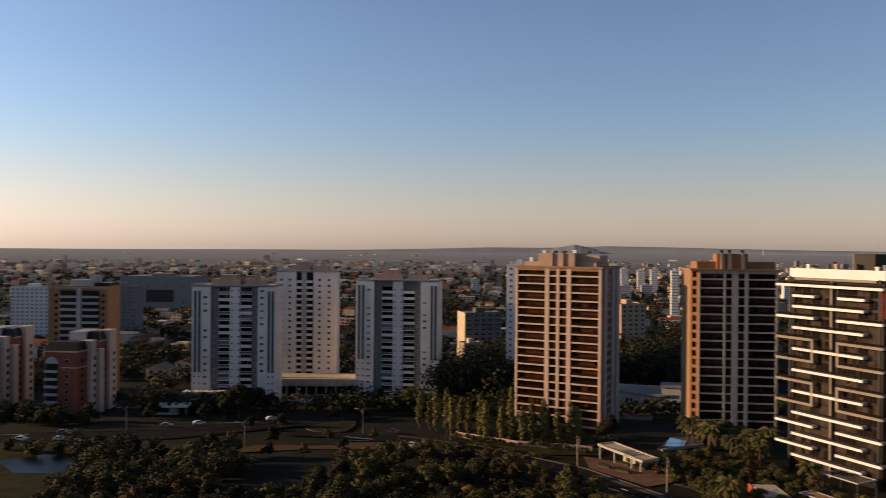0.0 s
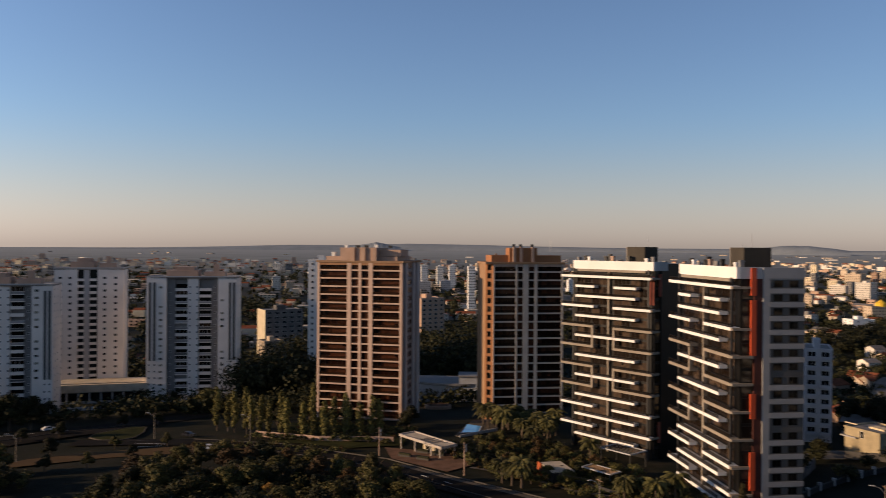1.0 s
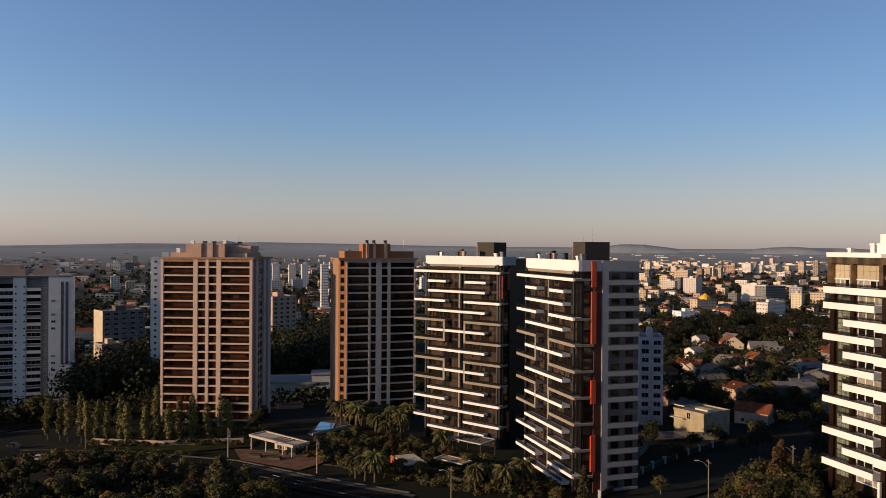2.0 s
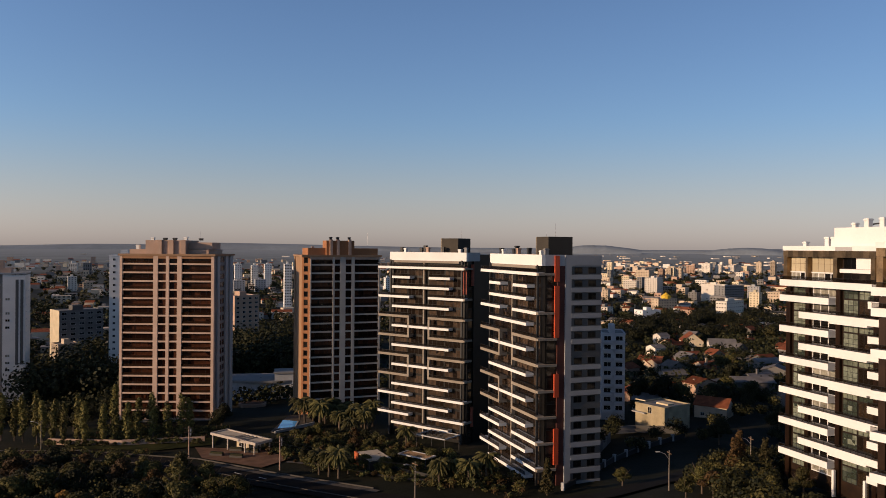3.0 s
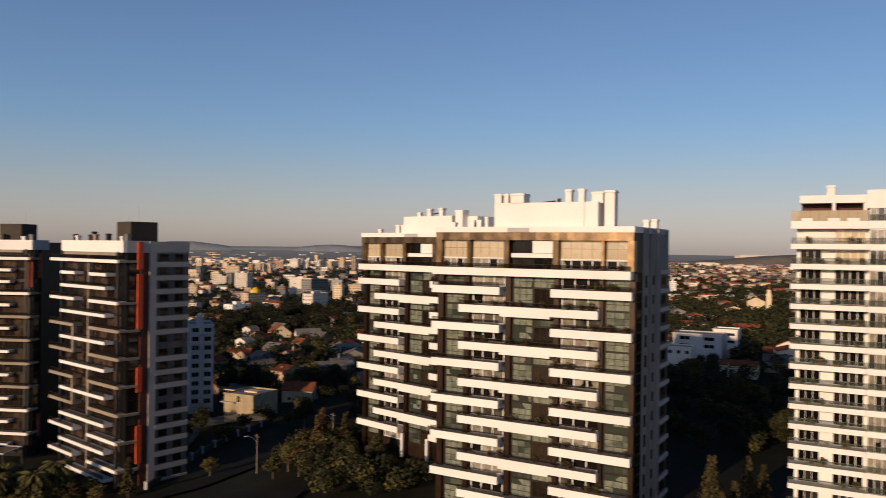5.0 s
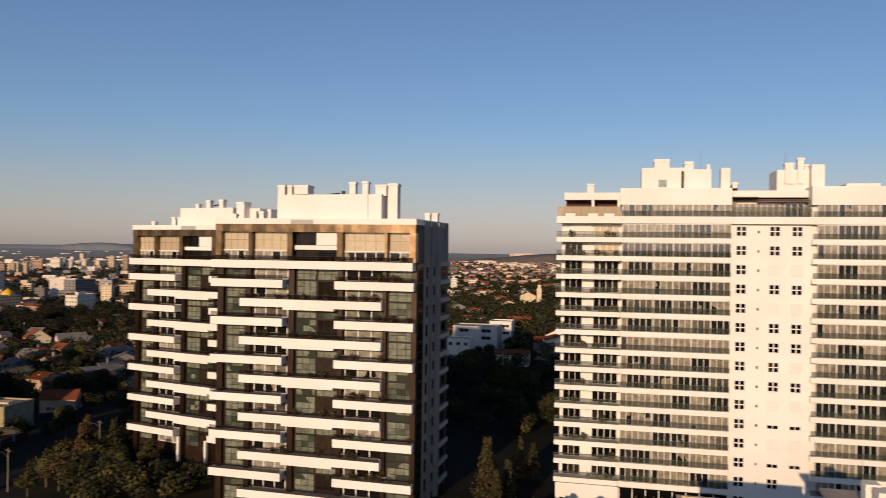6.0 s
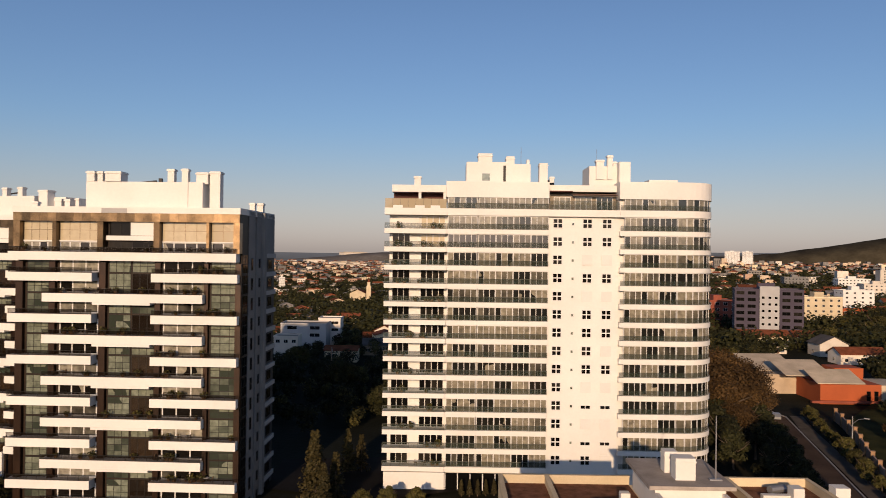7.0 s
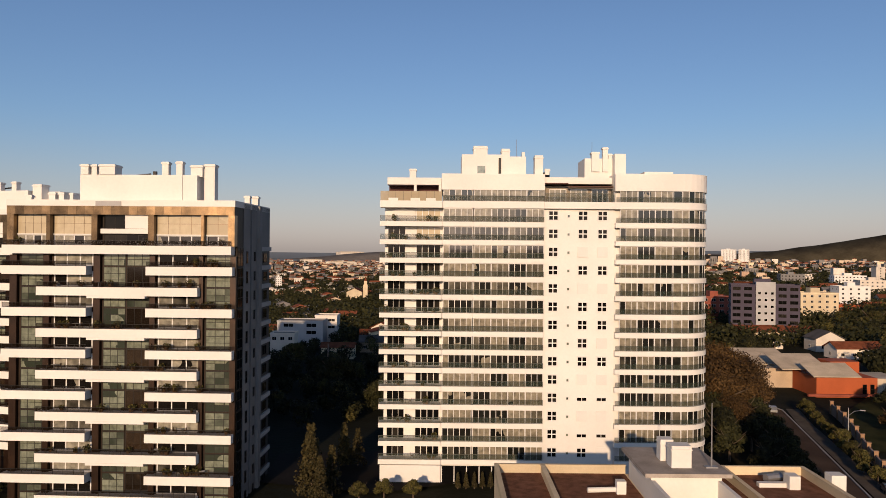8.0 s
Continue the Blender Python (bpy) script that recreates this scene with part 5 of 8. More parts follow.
patch("pond", [(-203, 160), (-198, 172), (-184, 176), (-171, 166), (-174, 157), (-186, 152)], surf("pond_water", (0.006, 0.007, 0.006), rough=0.3, var=0.3, bump=0.35), "still dark park pond", "pond", 0.05)
for i, (x, y) in enumerate(((-24, 196.2), (-31, 202.2))):
    solid("road_marking", Geo().box(-1.6, 1.6, -0.09, 0.09, 0, 0.03), ["line"], "worn white dash painted on the street", "road marking", "road markings", "structure", pose(x, y, gz(x, y) + 0.39, 0, 0, -40))


# ---- buildings of middle distance ----
def far_windows(w, d, h, floors, cols):
    g = Geo()
    for k in range(floors):
        z = h * (k + 0.35) / floors
        for c in range(cols):
            x = w * (c + 0.5) / cols
            g.box(x - 0.7, x + 0.7, -0.08, 0.05, z, z + 1.2)
        for c in range(max(1, int(d / 5))):
            y = d * (c + 0.5) / max(1, int(d / 5))
            g.box(-0.08, 0.05, y - 0.6, y + 0.6, z, z + 1.2)
            g.box(w - 0.05, w + 0.08, y - 0.6, y + 0.6, z, z + 1.2)
    return g


def block(x, y, th, w, d, z, h, wall, label, floors=None, cols=None, win=(1.5, 1.3), glass="glassk", roof="roof", lit_cols=2, balcony=0, extra=None, trim="frame", cat="apartment block", head=True):
    """A flat-roofed block with its own windows on the front and the left side."""
    root = thing("apartment_block" if cat == "apartment block" else cat.replace(" ", "_"), x, y, z, th, label, cat)
    part("wall", Geo().box(0, w, 0, d, 0, h), [wall], root)
    part("parapet", Geo().box(-0.15, w + 0.15, -0.15, 0.2, h, h + 0.6).box(-0.15, w + 0.15, d - 0.2, d + 0.15, h, h + 0.6).box(-0.15, 0.2, 0.2, d - 0.2, h, h + 0.6).box(w - 0.2, w + 0.15, 0.2, d - 0.2, h, h + 0.6), [wall], root)
    part("roof", Geo().box(0.2, w - 0.2, 0.2, d - 0.2, h, h + 0.15), [roof], root)
    floors = floors or int(h / 3.0)
    cols = cols or max(2, int(w / 3.6))
    if math.hypot(x, y) > 800:
        part("glazing", far_windows(w, d, h, floors, cols), [glass], root, kind="stuff")
        floors = 0
    for k in range(floors):
        zz = h - 3.0 * (floors - k) + 0.9
        if zz < 0.3:
            continue
        for c in range(cols):
            xx = w * (c + 0.5) / cols - win[0] / 2
            if balcony and c % balcony == 0:
                part("balcony", Geo().box(xx - 0.4, xx + win[0] + 0.4, -1.0, 0, zz - 0.9, zz + 0.1), [wall], root)
            part("window", window_mesh(win[0], win[1], 2, 1, trim, glass), None, root, at=(xx, -0.06, zz))
        for c in range(lit_cols):
            part("window", window_mesh(1.0, 1.2, 1, 1, "frame", glass), None, root, at=(-0.06, d * (c + 0.5) / lit_cols + 0.5, zz), turn=-90)
    if head:
        part("stair_head", Geo().box(w * 0.35, w * 0.6, d * 0.3, d * 0.7, h + 0.15, h + 3.0), [wall], root)
    if extra:
        extra(root)
    return root


def gabled(root, x0, x1, y0, y1, z, rise, mat, over=0.5, along="x"):
    """A pitched roof with some thickness."""
    x0, x1, y0, y1 = x0 - over, x1 + over, y0 - over, y1 + over
    if along == "x":
        ym = (y0 + y1) / 2
        v = [(x0, y0, z), (x1, y0, z), (x1, y1, z), (x0, y1, z), (x0, ym, z + rise), (x1, ym, z + rise)]
    else:
        xm = (x0 + x1) / 2
        v = [(x1, y0, z), (x1, y1, z), (x0, y1, z), (x0, y0, z), (xm, y0, z + rise), (xm, y1, z + rise)]
    v += [(a, b, c + 0.18) for a, b, c in v]
    f = [(6, 7, 11, 10), (8, 9, 10, 11), (0, 4, 5, 1), (2, 5, 4, 3), (0, 1, 7, 6), (2, 3, 9, 8), (0, 6, 10, 4), (4, 10, 9, 3), (1, 5, 11, 7), (5, 2, 8, 11)]
    return part("roof", Geo().add(v, f), [mat], root)


def gable_walls(g, x0, x1, y0, y1, z, rise, along="x", slot=0):
    if along == "x":
        ym = (y0 + y1) / 2
        for x in (x0, x1):
            g.add([(x, y0, z), (x, y1, z), (x, ym, z + rise)], [(0, 1, 2) if x == x1 else (2, 1, 0)], slot)
    else:
        xm = (x0 + x1) / 2
        for y in (y0, y1):
            g.add([(x0, y, z), (x1, y, z), (xm, y, z + rise)], [(0, 1, 2) if y == y0 else (2, 1, 0)], slot)


def house(x, y, th, w, d, h, wall, roof, label, rise=2.0, along="x", z=None, category="house", group=""):
    root = thing("house", x, y, gz(x, y) + 0.1 if z is None else z, th, label, category, group)
    g = Geo().box(0, w, 0, d, -2, h)
    gable_walls(g, 0, w, 0, d, h, rise - 0.05, along)
    part("wall", g, [wall], root)
    gabled(root, 0, w, 0, d, h, rise, roof, along=along)
    n = max(2, int(w / 4))
    for k in range(max(1, int(h / 2.8))):
        for i in range(n):
            part("window", window_mesh(1.3, 1.2, 2, 1, "frame", "glassk"), None, root, at=(w * (i + 0.5) / n - 0.65, -0.06, 1.0 + 2.9 * k))
        part("window", window_mesh(1.3, 1.2, 2, 1, "frame", "glassk"), None, root, at=(-0.06, d * 0.6, 1.0 + 2.9 * k), turn=-90)
    part("door", Geo().box(w * 0.5 - 0.5, w * 0.5 + 0.5, -0.06, 0.02, 0, 2.1), ["wood"], root)
    return root


def brick_block(x, y, th, w, d, z, h, label):
    """A red block whose long side steps back in white bays, under dark mansard caps, with an arched head over its balconies."""
    root = thing("apartment_block", x, y, z, th, label, "apartment block", "red blocks by the avenue")
    part("wall", Geo().box(0, w, 0, d * 0.28, 0, h - 2.4).box(0.6, w - 0.8, d * 0.28, d * 0.55, 0, h - 2.4).box(0, w + 0.2, d * 0.55, d * 0.8, 0, h), ["brick"], root)
    for y0, y1, out, top in ((0.26, 0.40, 1.6, h + 0.6), (0.44, 0.56, 2.6, h - 3.4), (0.79, 1.0, 1.4, h + 3.4)):
        part("white_bay", Geo().box(w - 3.0, w + out, d * y0, d * y1, 0, top).box(w - 3.1, w + out + 0.12, d * y0 - 0.1, d * y1 + 0.1, top, top + 0.4), ["salmonbay"], root, "pale rendered bay")
    part("white_bay", Geo().box(1.0, w * 0.6, d * 0.56, d, 0, h + 3.6), ["white2"], root, "white rendered bay")
    for x0, x1, y0, y1, zz in ((0, w, 0, d * 0.27, h - 2.4), (1.0, w + 0.2, d * 0.57, d * 0.78, h)):
        part("mansard", Geo().add([(x0, y0, zz), (x1, y0, zz), (x1, y1, zz), (x0, y1, zz), (x0 + 1.0, y0 + 1.4, zz + 3.4), (x1 - 0.8, y0 + 1.4, zz + 3.4), (x1 - 0.8, y1 - 0.4, zz + 3.4), (x0 + 1.0, y1 - 0.4, zz + 3.4)], [(0, 1, 5, 4), (1, 2, 6, 5), (2, 3, 7, 6), (3, 0, 4, 7), (4, 5, 6, 7)]), ["black"], root)
        part("cornice", Geo().box(x0 - 0.2, x1 + 0.25, y0 - 0.25, y0, zz - 0.5, zz).box(x1, x1 + 0.25, y0, y1, zz - 0.5, zz), ["white2"], root)
    part("string_course", Geo().box(w * 0.5, w + 0.12, -0.12, 0, h - 9.2, h - 8.8).box(w, w + 0.12, 0, d * 0.25, h - 9.2, h - 8.8), ["white2"], root)
    arch = Geo().prism([(w * 0.03, 0), (w * 0.42, 0)] + [(w * 0.225 + w * 0.195 * math.cos(radians(a)), 2.6 * math.sin(radians(a))) for a in range(15, 180, 15)], 0, 0.35)
    part("arch", arch, ["white2"], root).matrix_basis = pose(0, 0.0, h - 7.4, 90)
    # black sheet before the wall puts in the shade of recessed balconies
    part("balcony_bay", Geo().box(w * 0.05, w * 0.4, -0.15, 0.1, 0, h - 7.4), ["black"], root, "dark sheet standing in for balcony shade")
    for k in range(int(h / 3.05) - 1):
        zz = 0.8 + 3.05 * k
        if zz < h - 9:
            part("balcony", Geo().box(w * 0.03, w * 0.42, -1.2, -0.15, zz - 0.6, zz + 0.35), ["white2"], root)
        part("window", window_mesh(1.6, 1.4, 1, 1, "frame", "glassk"), None, root, at=(w * 0.62, -0.06, zz + 0.3))
        for yy, xx in ((0.1, 0.06), (0.33, 1.66), (0.68, 0.26), (0.9, 1.46)):
            part("window", window_mesh(1.5, 1.4, 1, 1, "dframe", "glassk"), None, root, at=(w + xx, d * yy, zz + 0.3), turn=90)
        part("balcony", Geo().box(w - 0.8, w + 0.6, d * 0.41, d * 0.44, zz - 0.5, zz + 0.3), ["white2"], root)


brick_block(-262.0, 227.4, 16, 13.8, 27, -8.0, 29.5, "red brick apartment block with pale bays and dark mansards")
brick_block(-296.5, 215.5, 16, 13.8, 27, -8.5, 31.0, "red brick block with pale bays beyond the avenue")
def orange_tower(r):
    # flat black sheet as the shade between the balconies
    part("balcony_bay", Geo().box(6.0, 24.6, -0.4, 3, 0, 51.3), ["black"], r, "dark sheet standing in for balcony shade")
    for k in range(16):
        z = 2.0 + 3.05 * k
        for x0 in (6.2, 16.6):
            part("balcony", Geo().box(x0, x0 + 7.8, -1.5, -0.4, z, z + 1.1), ["white2"], r)
        part("window", window_mesh(1.4, 1.3, 1, 1, "dframe", "glassk"), None, r, at=(3.2, -0.06, z + 0.6))
        part("window", window_mesh(1.2, 1.3, 1, 1, "dframe", "glassk"), None, r, at=(25.8, -0.06, z + 0.6))
    part("mid_pier", Geo().box(14.3, 16.3, -1.6, 0, 0, 52.3), ["white2"], r)
    part("cornice", Geo().box(-0.3, 29.1, -0.4, 0, 52.2, 53.1), ["beige"], r)
    part("penthouse", Geo().box(9.0, 21.0, 3, 11, 53.3, 56.4).box(18.0, 21.5, 4, 10, 56.4, 58.0), ["white2"], r, "white roof storey")
    part("mansard", Geo().box(21.6, 28.6, 1, 12, 53.3, 55.0), ["black"], r)


block(-314.2, 274.4, 22, 28.8, 13.5, -12, 52.8, "ochre", "orange-brown apartment tower with pale balcony column", cols=2, floors=1, win=(0.5, 0.5), extra=orange_tower, lit_cols=1)
block(446.9, 1200.4, -42, 20.5, 26, -13.4, 25.1, "housew", "white slab block with a sunlit flank", cols=5)
block(430.1, 1253.2, -42, 22.7, 12, -13.2, 18.1, "housew", "low white block above the roofs", cols=6)
block(378.8, 804.1, -52, 12.2, 40, -14.9, 16.8, "housew", "beige office block with a grid of windows and long shaded side", cols=4, floors=4, win=(1.8, 1.9))
block(-551, 446, 22, 30, 18, -13.5, 40.0, "white", "pale grey slab block among trees", cols=8)
block(-590, 395, 22, 26, 18, -13.5, 46.0, "beige", "beige apartment tower in evening haze", cols=6)
block(-505, 500, 22, 24, 16, -13.5, 40.0, "grey", "grey apartment tower in evening haze", cols=6)
# the dark panel before the wall puts in the shade of a recess
block(-683, 695, 22, 84, 60, -12.6, 37.0, "endgrey", "large plain grey department store", cols=4, win=(3, 1.2), floors=2, cat="department store", extra=lambda r: part("recess", Geo().box(30, 62, -0.4, -0.1, 8, 22), ["dgrey"], r, "dark panel standing in for entrance recess shade"))
for x, y, w, d, h, wall, roof, lab in ((284, 690, 16, 10, 5.5, "housew", "terra", "white house with a red roof before the city"), (226, 700, 12, 10, 6, "cream", "slate", "cream house beside the tree belt"), (388, 742, 30, 10, 5, "housew", "slate", "long low white house by the trees"), (345, 700, 14, 9, 5.5, "house", "terra", "rendered house with a tiled roof among trees"),
                                        (300, 632, 14, 10, 5.5, "cream", "terra", "sunlit cream house with a tiled roof"), (405, 690, 22, 10, 5.5, "housew", "slate", "white house with a grey roof among trees"), (420, 770, 34, 12, 6.5, "housew", "slate", "long white school-like block by the trees")):
    house(x, y, -42, w, d, h, wall, roof, lab, z=gz(x, y) - 0.2, rise=1.8, group="houses before the city")
for x, y, w, d, h in ((2372, 1746, 70, 50, 14), (2260, 1560, 120, 60, 12), (2120, 1420, 60, 40, 11), (2890, 1930, 110, 60, 34)):
    root = thing("warehouse", x, y, gz(x, y) - 3, -36, "long pale warehouse on the eastern plain", "warehouse", "warehouses on the plain")
    part("wall", Geo().box(0, w, 0, d, 0, h), ["housew"], root)
    part("roof", Geo().prism([(-1, -1), (w + 1, -1), (w + 1, d + 1), (-1, d + 1)], h, h + 1.2).box(w * 0.1, w * 0.9, d * 0.4, d * 0.6, h + 1.2, h + 3), ["tinroof"], root)


def podium():
    """The shared podium between the white towers: a deep pale roof over a dark arcade."""
    root = thing("podium", -220.5, 326, -13.2, 22, "long low podium with a deep pale roof over dark arcades", "podium")
    part("wall", Geo().box(0, 40, 2.2, 15, 0, 5.6), ["taupe"], root)
    part("roof", Geo().prism([(-0.5, 16), (-0.5, 2.5), (-0.1, 1.0), (0.9, 0.1), (2.4, -0.3), (40.5, -0.3), (40.5, 16)], 5.6, 9.0).prism([(1.5, 15), (1.5, 2), (39, 2), (39, 15)], 9.0, 9.4), ["tinroof"], root, "pale rounded roof edge")
    part("terrace_wall", Geo().box(0, 40, -0.1, 0.2, 0, 1.5), ["bandgrey"], root, "pale terrace parapet")
    for i in range(9):
        part("pillar", Geo().box(0.4 + 4.85 * i, 0.9 + 4.85 * i, 0.3, 0.8, 0, 5.6), ["lgrey"], root)
    for i in range(8):
        part("window", window_mesh(3.9, 3.6, 3, 1, "dframe", "glassk", 0.08), None, root, at=(0.95 + 4.85 * i, 2.1, 1.2))


podium()


def entrance_hall():
    """Glazed hall at the foot of the white tower, with its low white gatehouse before it."""
    root = thing("entrance_hall", -238, 280.4, -11.5, 22, "glazed entrance hall with white flat roof", "entrance hall")
    part("wall", Geo().box(0, 17, 1.0, 4.4, 0, 6.6), ["lgrey"], root)
    part("roof", Geo().box(-0.6, 17.8, -0.8, 4.5, 6.6, 7.3), ["whitet"], root)
    for i in range(4):
        part("window", window_mesh(4.0, 5.8, 3, 2, "frame", "glass", 0.1), None, root, at=(0.3 + 4.1 * i, 0.9, 0.6))
    root = thing("gatehouse", -225.5, 243, gz(-217, 246), 27, "low white gatehouse with an overhanging flat roof", "gatehouse")
    part("wall", Geo().box(1.5, 12, 1.2, 6, -0.5, 3.0), ["lgrey"], root)
    part("roof", Geo().box(-1.5, 16.5, -0.4, 7.5, 3.0, 3.6), ["whitet"], root)
    part("window", window_mesh(6.0, 1.6, 4, 1, "dframe", "glassk", 0.08), None, root, at=(3.0, 1.1, 1.0))
    for px in (-0.8, 15.8):
        part("post", Geo().box(px - 0.15, px + 0.15, 0.2, 0.5, -0.5, 3.0), ["lgrey"], root)


entrance_hall()
block(-118.5, 380, 12, 13, 14, -13.2, 65.6, "white", "slim tall white tower partly behind a tan tower", cols=3, win=(1.2, 1.1))
# dark walls and a cream side sheet put shade and sunlight into the colours
block(-174, 470, 38, 24.6, 16, -13.6, 32.4, "houseg", "dark apartment block with balconies and a sunlit cream side", cols=5, win=(2.8, 1.4), extra=lambda r: part("side_wall", Geo().box(-0.3, -0.16, 0, 16, 0, 33), ["cream"], r, "sunlit cream side wall"))
block(-168, 452, 38, 12, 12, -13.6, 15, "house", "low cream block with a sunlit side", cols=3, win=(1.6, 1.3))
block(-83, 520, 40, 18.5, 16, -13.6, 38.0, "pink", "salmon apartment block with stepped roof", cols=4, win=(2.2, 1.4))
block(-83.6, 850, 12, 7.5, 9, -13, 51, "white", "slim white tower above the rooftops", cols=3)
for i in range(3):
    block(-208 + i * 24, 1300 + 20 * (i % 2), 14, 11, 11, -10.9, 38 - 2 * (i % 2), "white", "pale apartment tower in the distant row", cols=3)
block(82.5, 262, -14, 7.9, 14, -1.6, 29.8, "bluewall", "pale blue apartment block with stacked bay windows", cols=2, win=(2.4, 1.6), balcony=1)
block(88.7, 245.3, -60, 11.6, 12.6, 0.1, 7.4, "oldcream", "sunlit cream two-storey house with roof terrace", cols=1, floors=1, win=(1.4, 2.0), cat="house", head=False,
      extra=lambda r: (part("terrace_wall", Geo().box(0, 4.0, 0, 0.4, 8.8, 9.1), ["cream"], r), part("terrace_wall", Geo().box(8.2, 12.9, 0, 3.0, 8.8, 9.3), ["cream"], r), part("canopy", Geo().box(-0.6, 4.6, -1.2, 0, 5.0, 5.3), ["white2"], r)))
house(116, 262, -40, 11, 9, 4.4, "house", "terra", "cream house with a sunlit red tiled roof", 2.6, "x", z=-1.0)
house(154, 308, -10, 16, 11, 5.0, "houseg", "slate", "grey house under a pale blue sheet roof", 1.6)
house(233, 548, -14, 15, 14, 3.6, "cream", "terra", "cream gabled house with a brown tiled roof", 6.0, "y")
house(241, 520, -14, 18, 11, 4.2, "housew", "slate", "white gabled house with grey slate roof", 4.0)
block(346, 884, 14, 26, 14, -14, 13, "house", "grey office block with rows of windows", cols=7)
solid("dome", Geo().prism([(5.5 * math.cos(radians(a)), 5.5 * math.sin(radians(a))) for a in range(0, 360, 30)], 0, 3.5).add([(5.5 * math.cos(radians(a)), 5.5 * math.sin(radians(a)), 3.5) for a in range(0, 360, 30)] + [(0, 0, 7.5)], [(i, (i + 1) % 12, 12) for i in range(12)]), ["yellow"], "bright yellow faceted rooftop water tank", "water tank", m=pose(358, 891, -0.9))
block(262, 708, 14, 20, 14, -14, 13.5, "white", "white cube-shaped hall with a sunlit side", cols=2, floors=2, cat="hall")
block(462.9, 1027.1, -42, 31.4, 12, -14.2, 24.0, "housew", "white apartment block with plain sunlit side", cols=2, floors=2)
block(482.5, 998.0, 24, 38, 18, -14.2, 23.0, "grey", "grey-blue glazed office block", cols=12, win=(2.6, 1.8), head=False)
for x, y, w, d, z, h, wall in ((872, 1935, 22, 22, -6, 27.5, "housew"), (908, 1934, 16, 16, -6, 23, "housew"), (944, 1935, 15, 18, -6, 23, "housew"), (980, 1937, 15, 16, -6, 20.5, "cream"), (978, 1856, 13, 20, -6.4, 33, "house"),
                               (912, 1666, 10, 15, -9.2, 40.8, "house"), (581, 1615, 30, 22, -10.7, 23, "house"), (643, 1648, 11, 15, -10.1, 23.6, "pink"), (654, 1627, 10, 12, -10.3, 26.9, "house"), (676, 1631, 13, 15, -10.2, 26.9, "house"),
                               (548, 1007.6, 18, 24, -14.4, 14.7, "house"), (487, 1429, 15, 16, -12.5, 17.5, "cream")):
    block(x, y, -42, w, d, z, h, wall, "distant pale apartment block lit by the low sun" if h < 30 else "slim distant apartment tower above the city", head=h > 22)
def near_suburb():
    """Low houses among garden trees between the dark towers and the city."""
    rng = random.Random(5)
    looks = (("house", "terra", "rendered house with a red tiled roof among trees"), ("houseg", "slate", "grey house with a dark sheet roof among trees"), ("houseg", "terra", "grey house with a brown tiled roof among trees"), ("housew", "slate", "white house under a grey sheet roof"),
             ("houseg", "slate", "dark grey house under trees"), ("pink", "terra", "salmon house under brown tiles"))
    got = [(119, 258), (154, 308), (240, 552), (250, 522), (100, 240), (86, 268)]
    tries = 0
    while len(got) < 84 and tries < 6000:
        tries += 1
        y = rng.uniform(268, 640)
        x = y * rng.uniform(0.30, 0.66)
        if all((x - a) ** 2 + (y - b) ** 2 > 14.0 ** 2 for a, b in got):
            got.append((x, y))
            wall, roof, label = rng.choice(looks)
            ob = house(x, y, rng.choice((10, 14, 18, -74, -36, -60)), rng.uniform(8, 13), rng.uniform(7, 10), rng.choice((3.4, 3.6, 6.0, 6.2)), wall, roof, label, rng.uniform(1.6, 3.0), rng.choice("xy"), group="suburban houses")
            if rng.random() < 0.4:
                chimney(ob, rng.uniform(2, 6), rng.uniform(2, 5), 4, 3.6, 0.9, wall, False)


near_suburb()
# eastern suburb
block(378, 38.6, -80, 29.0, 14, 14.0, 23.4, "purple", "purple-grey apartment block with a pale central bay", cols=6, win=(3.4, 1.5), floors=7, trim="dframe",
      extra=lambda r: (part("central_bay", Geo().box(10.6, 18.8, -0.6, 3, 0, 25.2), ["lgrey"], r, "pale rendered central bay"),
                       [part("window", window_mesh(1.3, 1.2, 1, 1, "frame", "glassk"), None, r, at=(x0, -0.66, 1.5 + 3.0 * k)) for k in range(7) for x0 in (11.4, 14.1, 16.8)]))
block(474.5, 12.3, -63.7, 21, 14, 14.5, 15.6, "cream", "cream apartment block in full sun", cols=5)
block(585, -8, -63.7, 21, 12, 14.6, 15.5, "white", "white hall with a shallow roof", cols=4, floors=3, cat="hall")
block(262, 205, -63.7, 19, 12, 10.0, 11.8, "lgrey", "white modern villa with dark strip windows", cols=2, win=(4.2, 1.5), floors=2, cat="villa", head=False)
block(279, 198, -63.7, 9.5, 10, 10.5, 12.6, "whitet", "white cubic villa with a sunlit face", cols=2, win=(3.0, 1.2), floors=2, cat="villa", head=False)
block(233, 185.3, -63.7, 9, 8, 11.5, 8.8, "housew", "small white house with three dark windows", cols=3, floors=1, win=(1.6, 1.3), cat="house", head=False)
for x, y, w, d, h, wall, roof in ((300, 240, 12, 9, 6.0, "housew", "terra"), (318, 224, 11, 9, 3.6, "pink", "terra"), (268, 168, 10, 8, 4.0, "cream", "terra"), (252, 158, 9, 8, 3.4, "house", "slate"), (335, 262, 12, 9, 6.0, "housew", "terra"), (290, 166, 11, 9, 5.5, "house", "terra"), (352, 238, 12, 10, 6.0, "cream", "terra")):
    house(x, y, -60, w, d, h, wall, roof, "low suburban house with a tiled roof among trees" if roof == "terra" else "low suburban house with a grey roof", 2.2, group="houses behind the white towers")
house(229, 159.5, -63.7, 11.4, 8, 4.4, "cream", "terra", "cream house with a low red roof", 1.4)
house(312, -4, -62, 17, 9, 3.6, "housew", "terra", "long white house under brown tiles", 2.2)
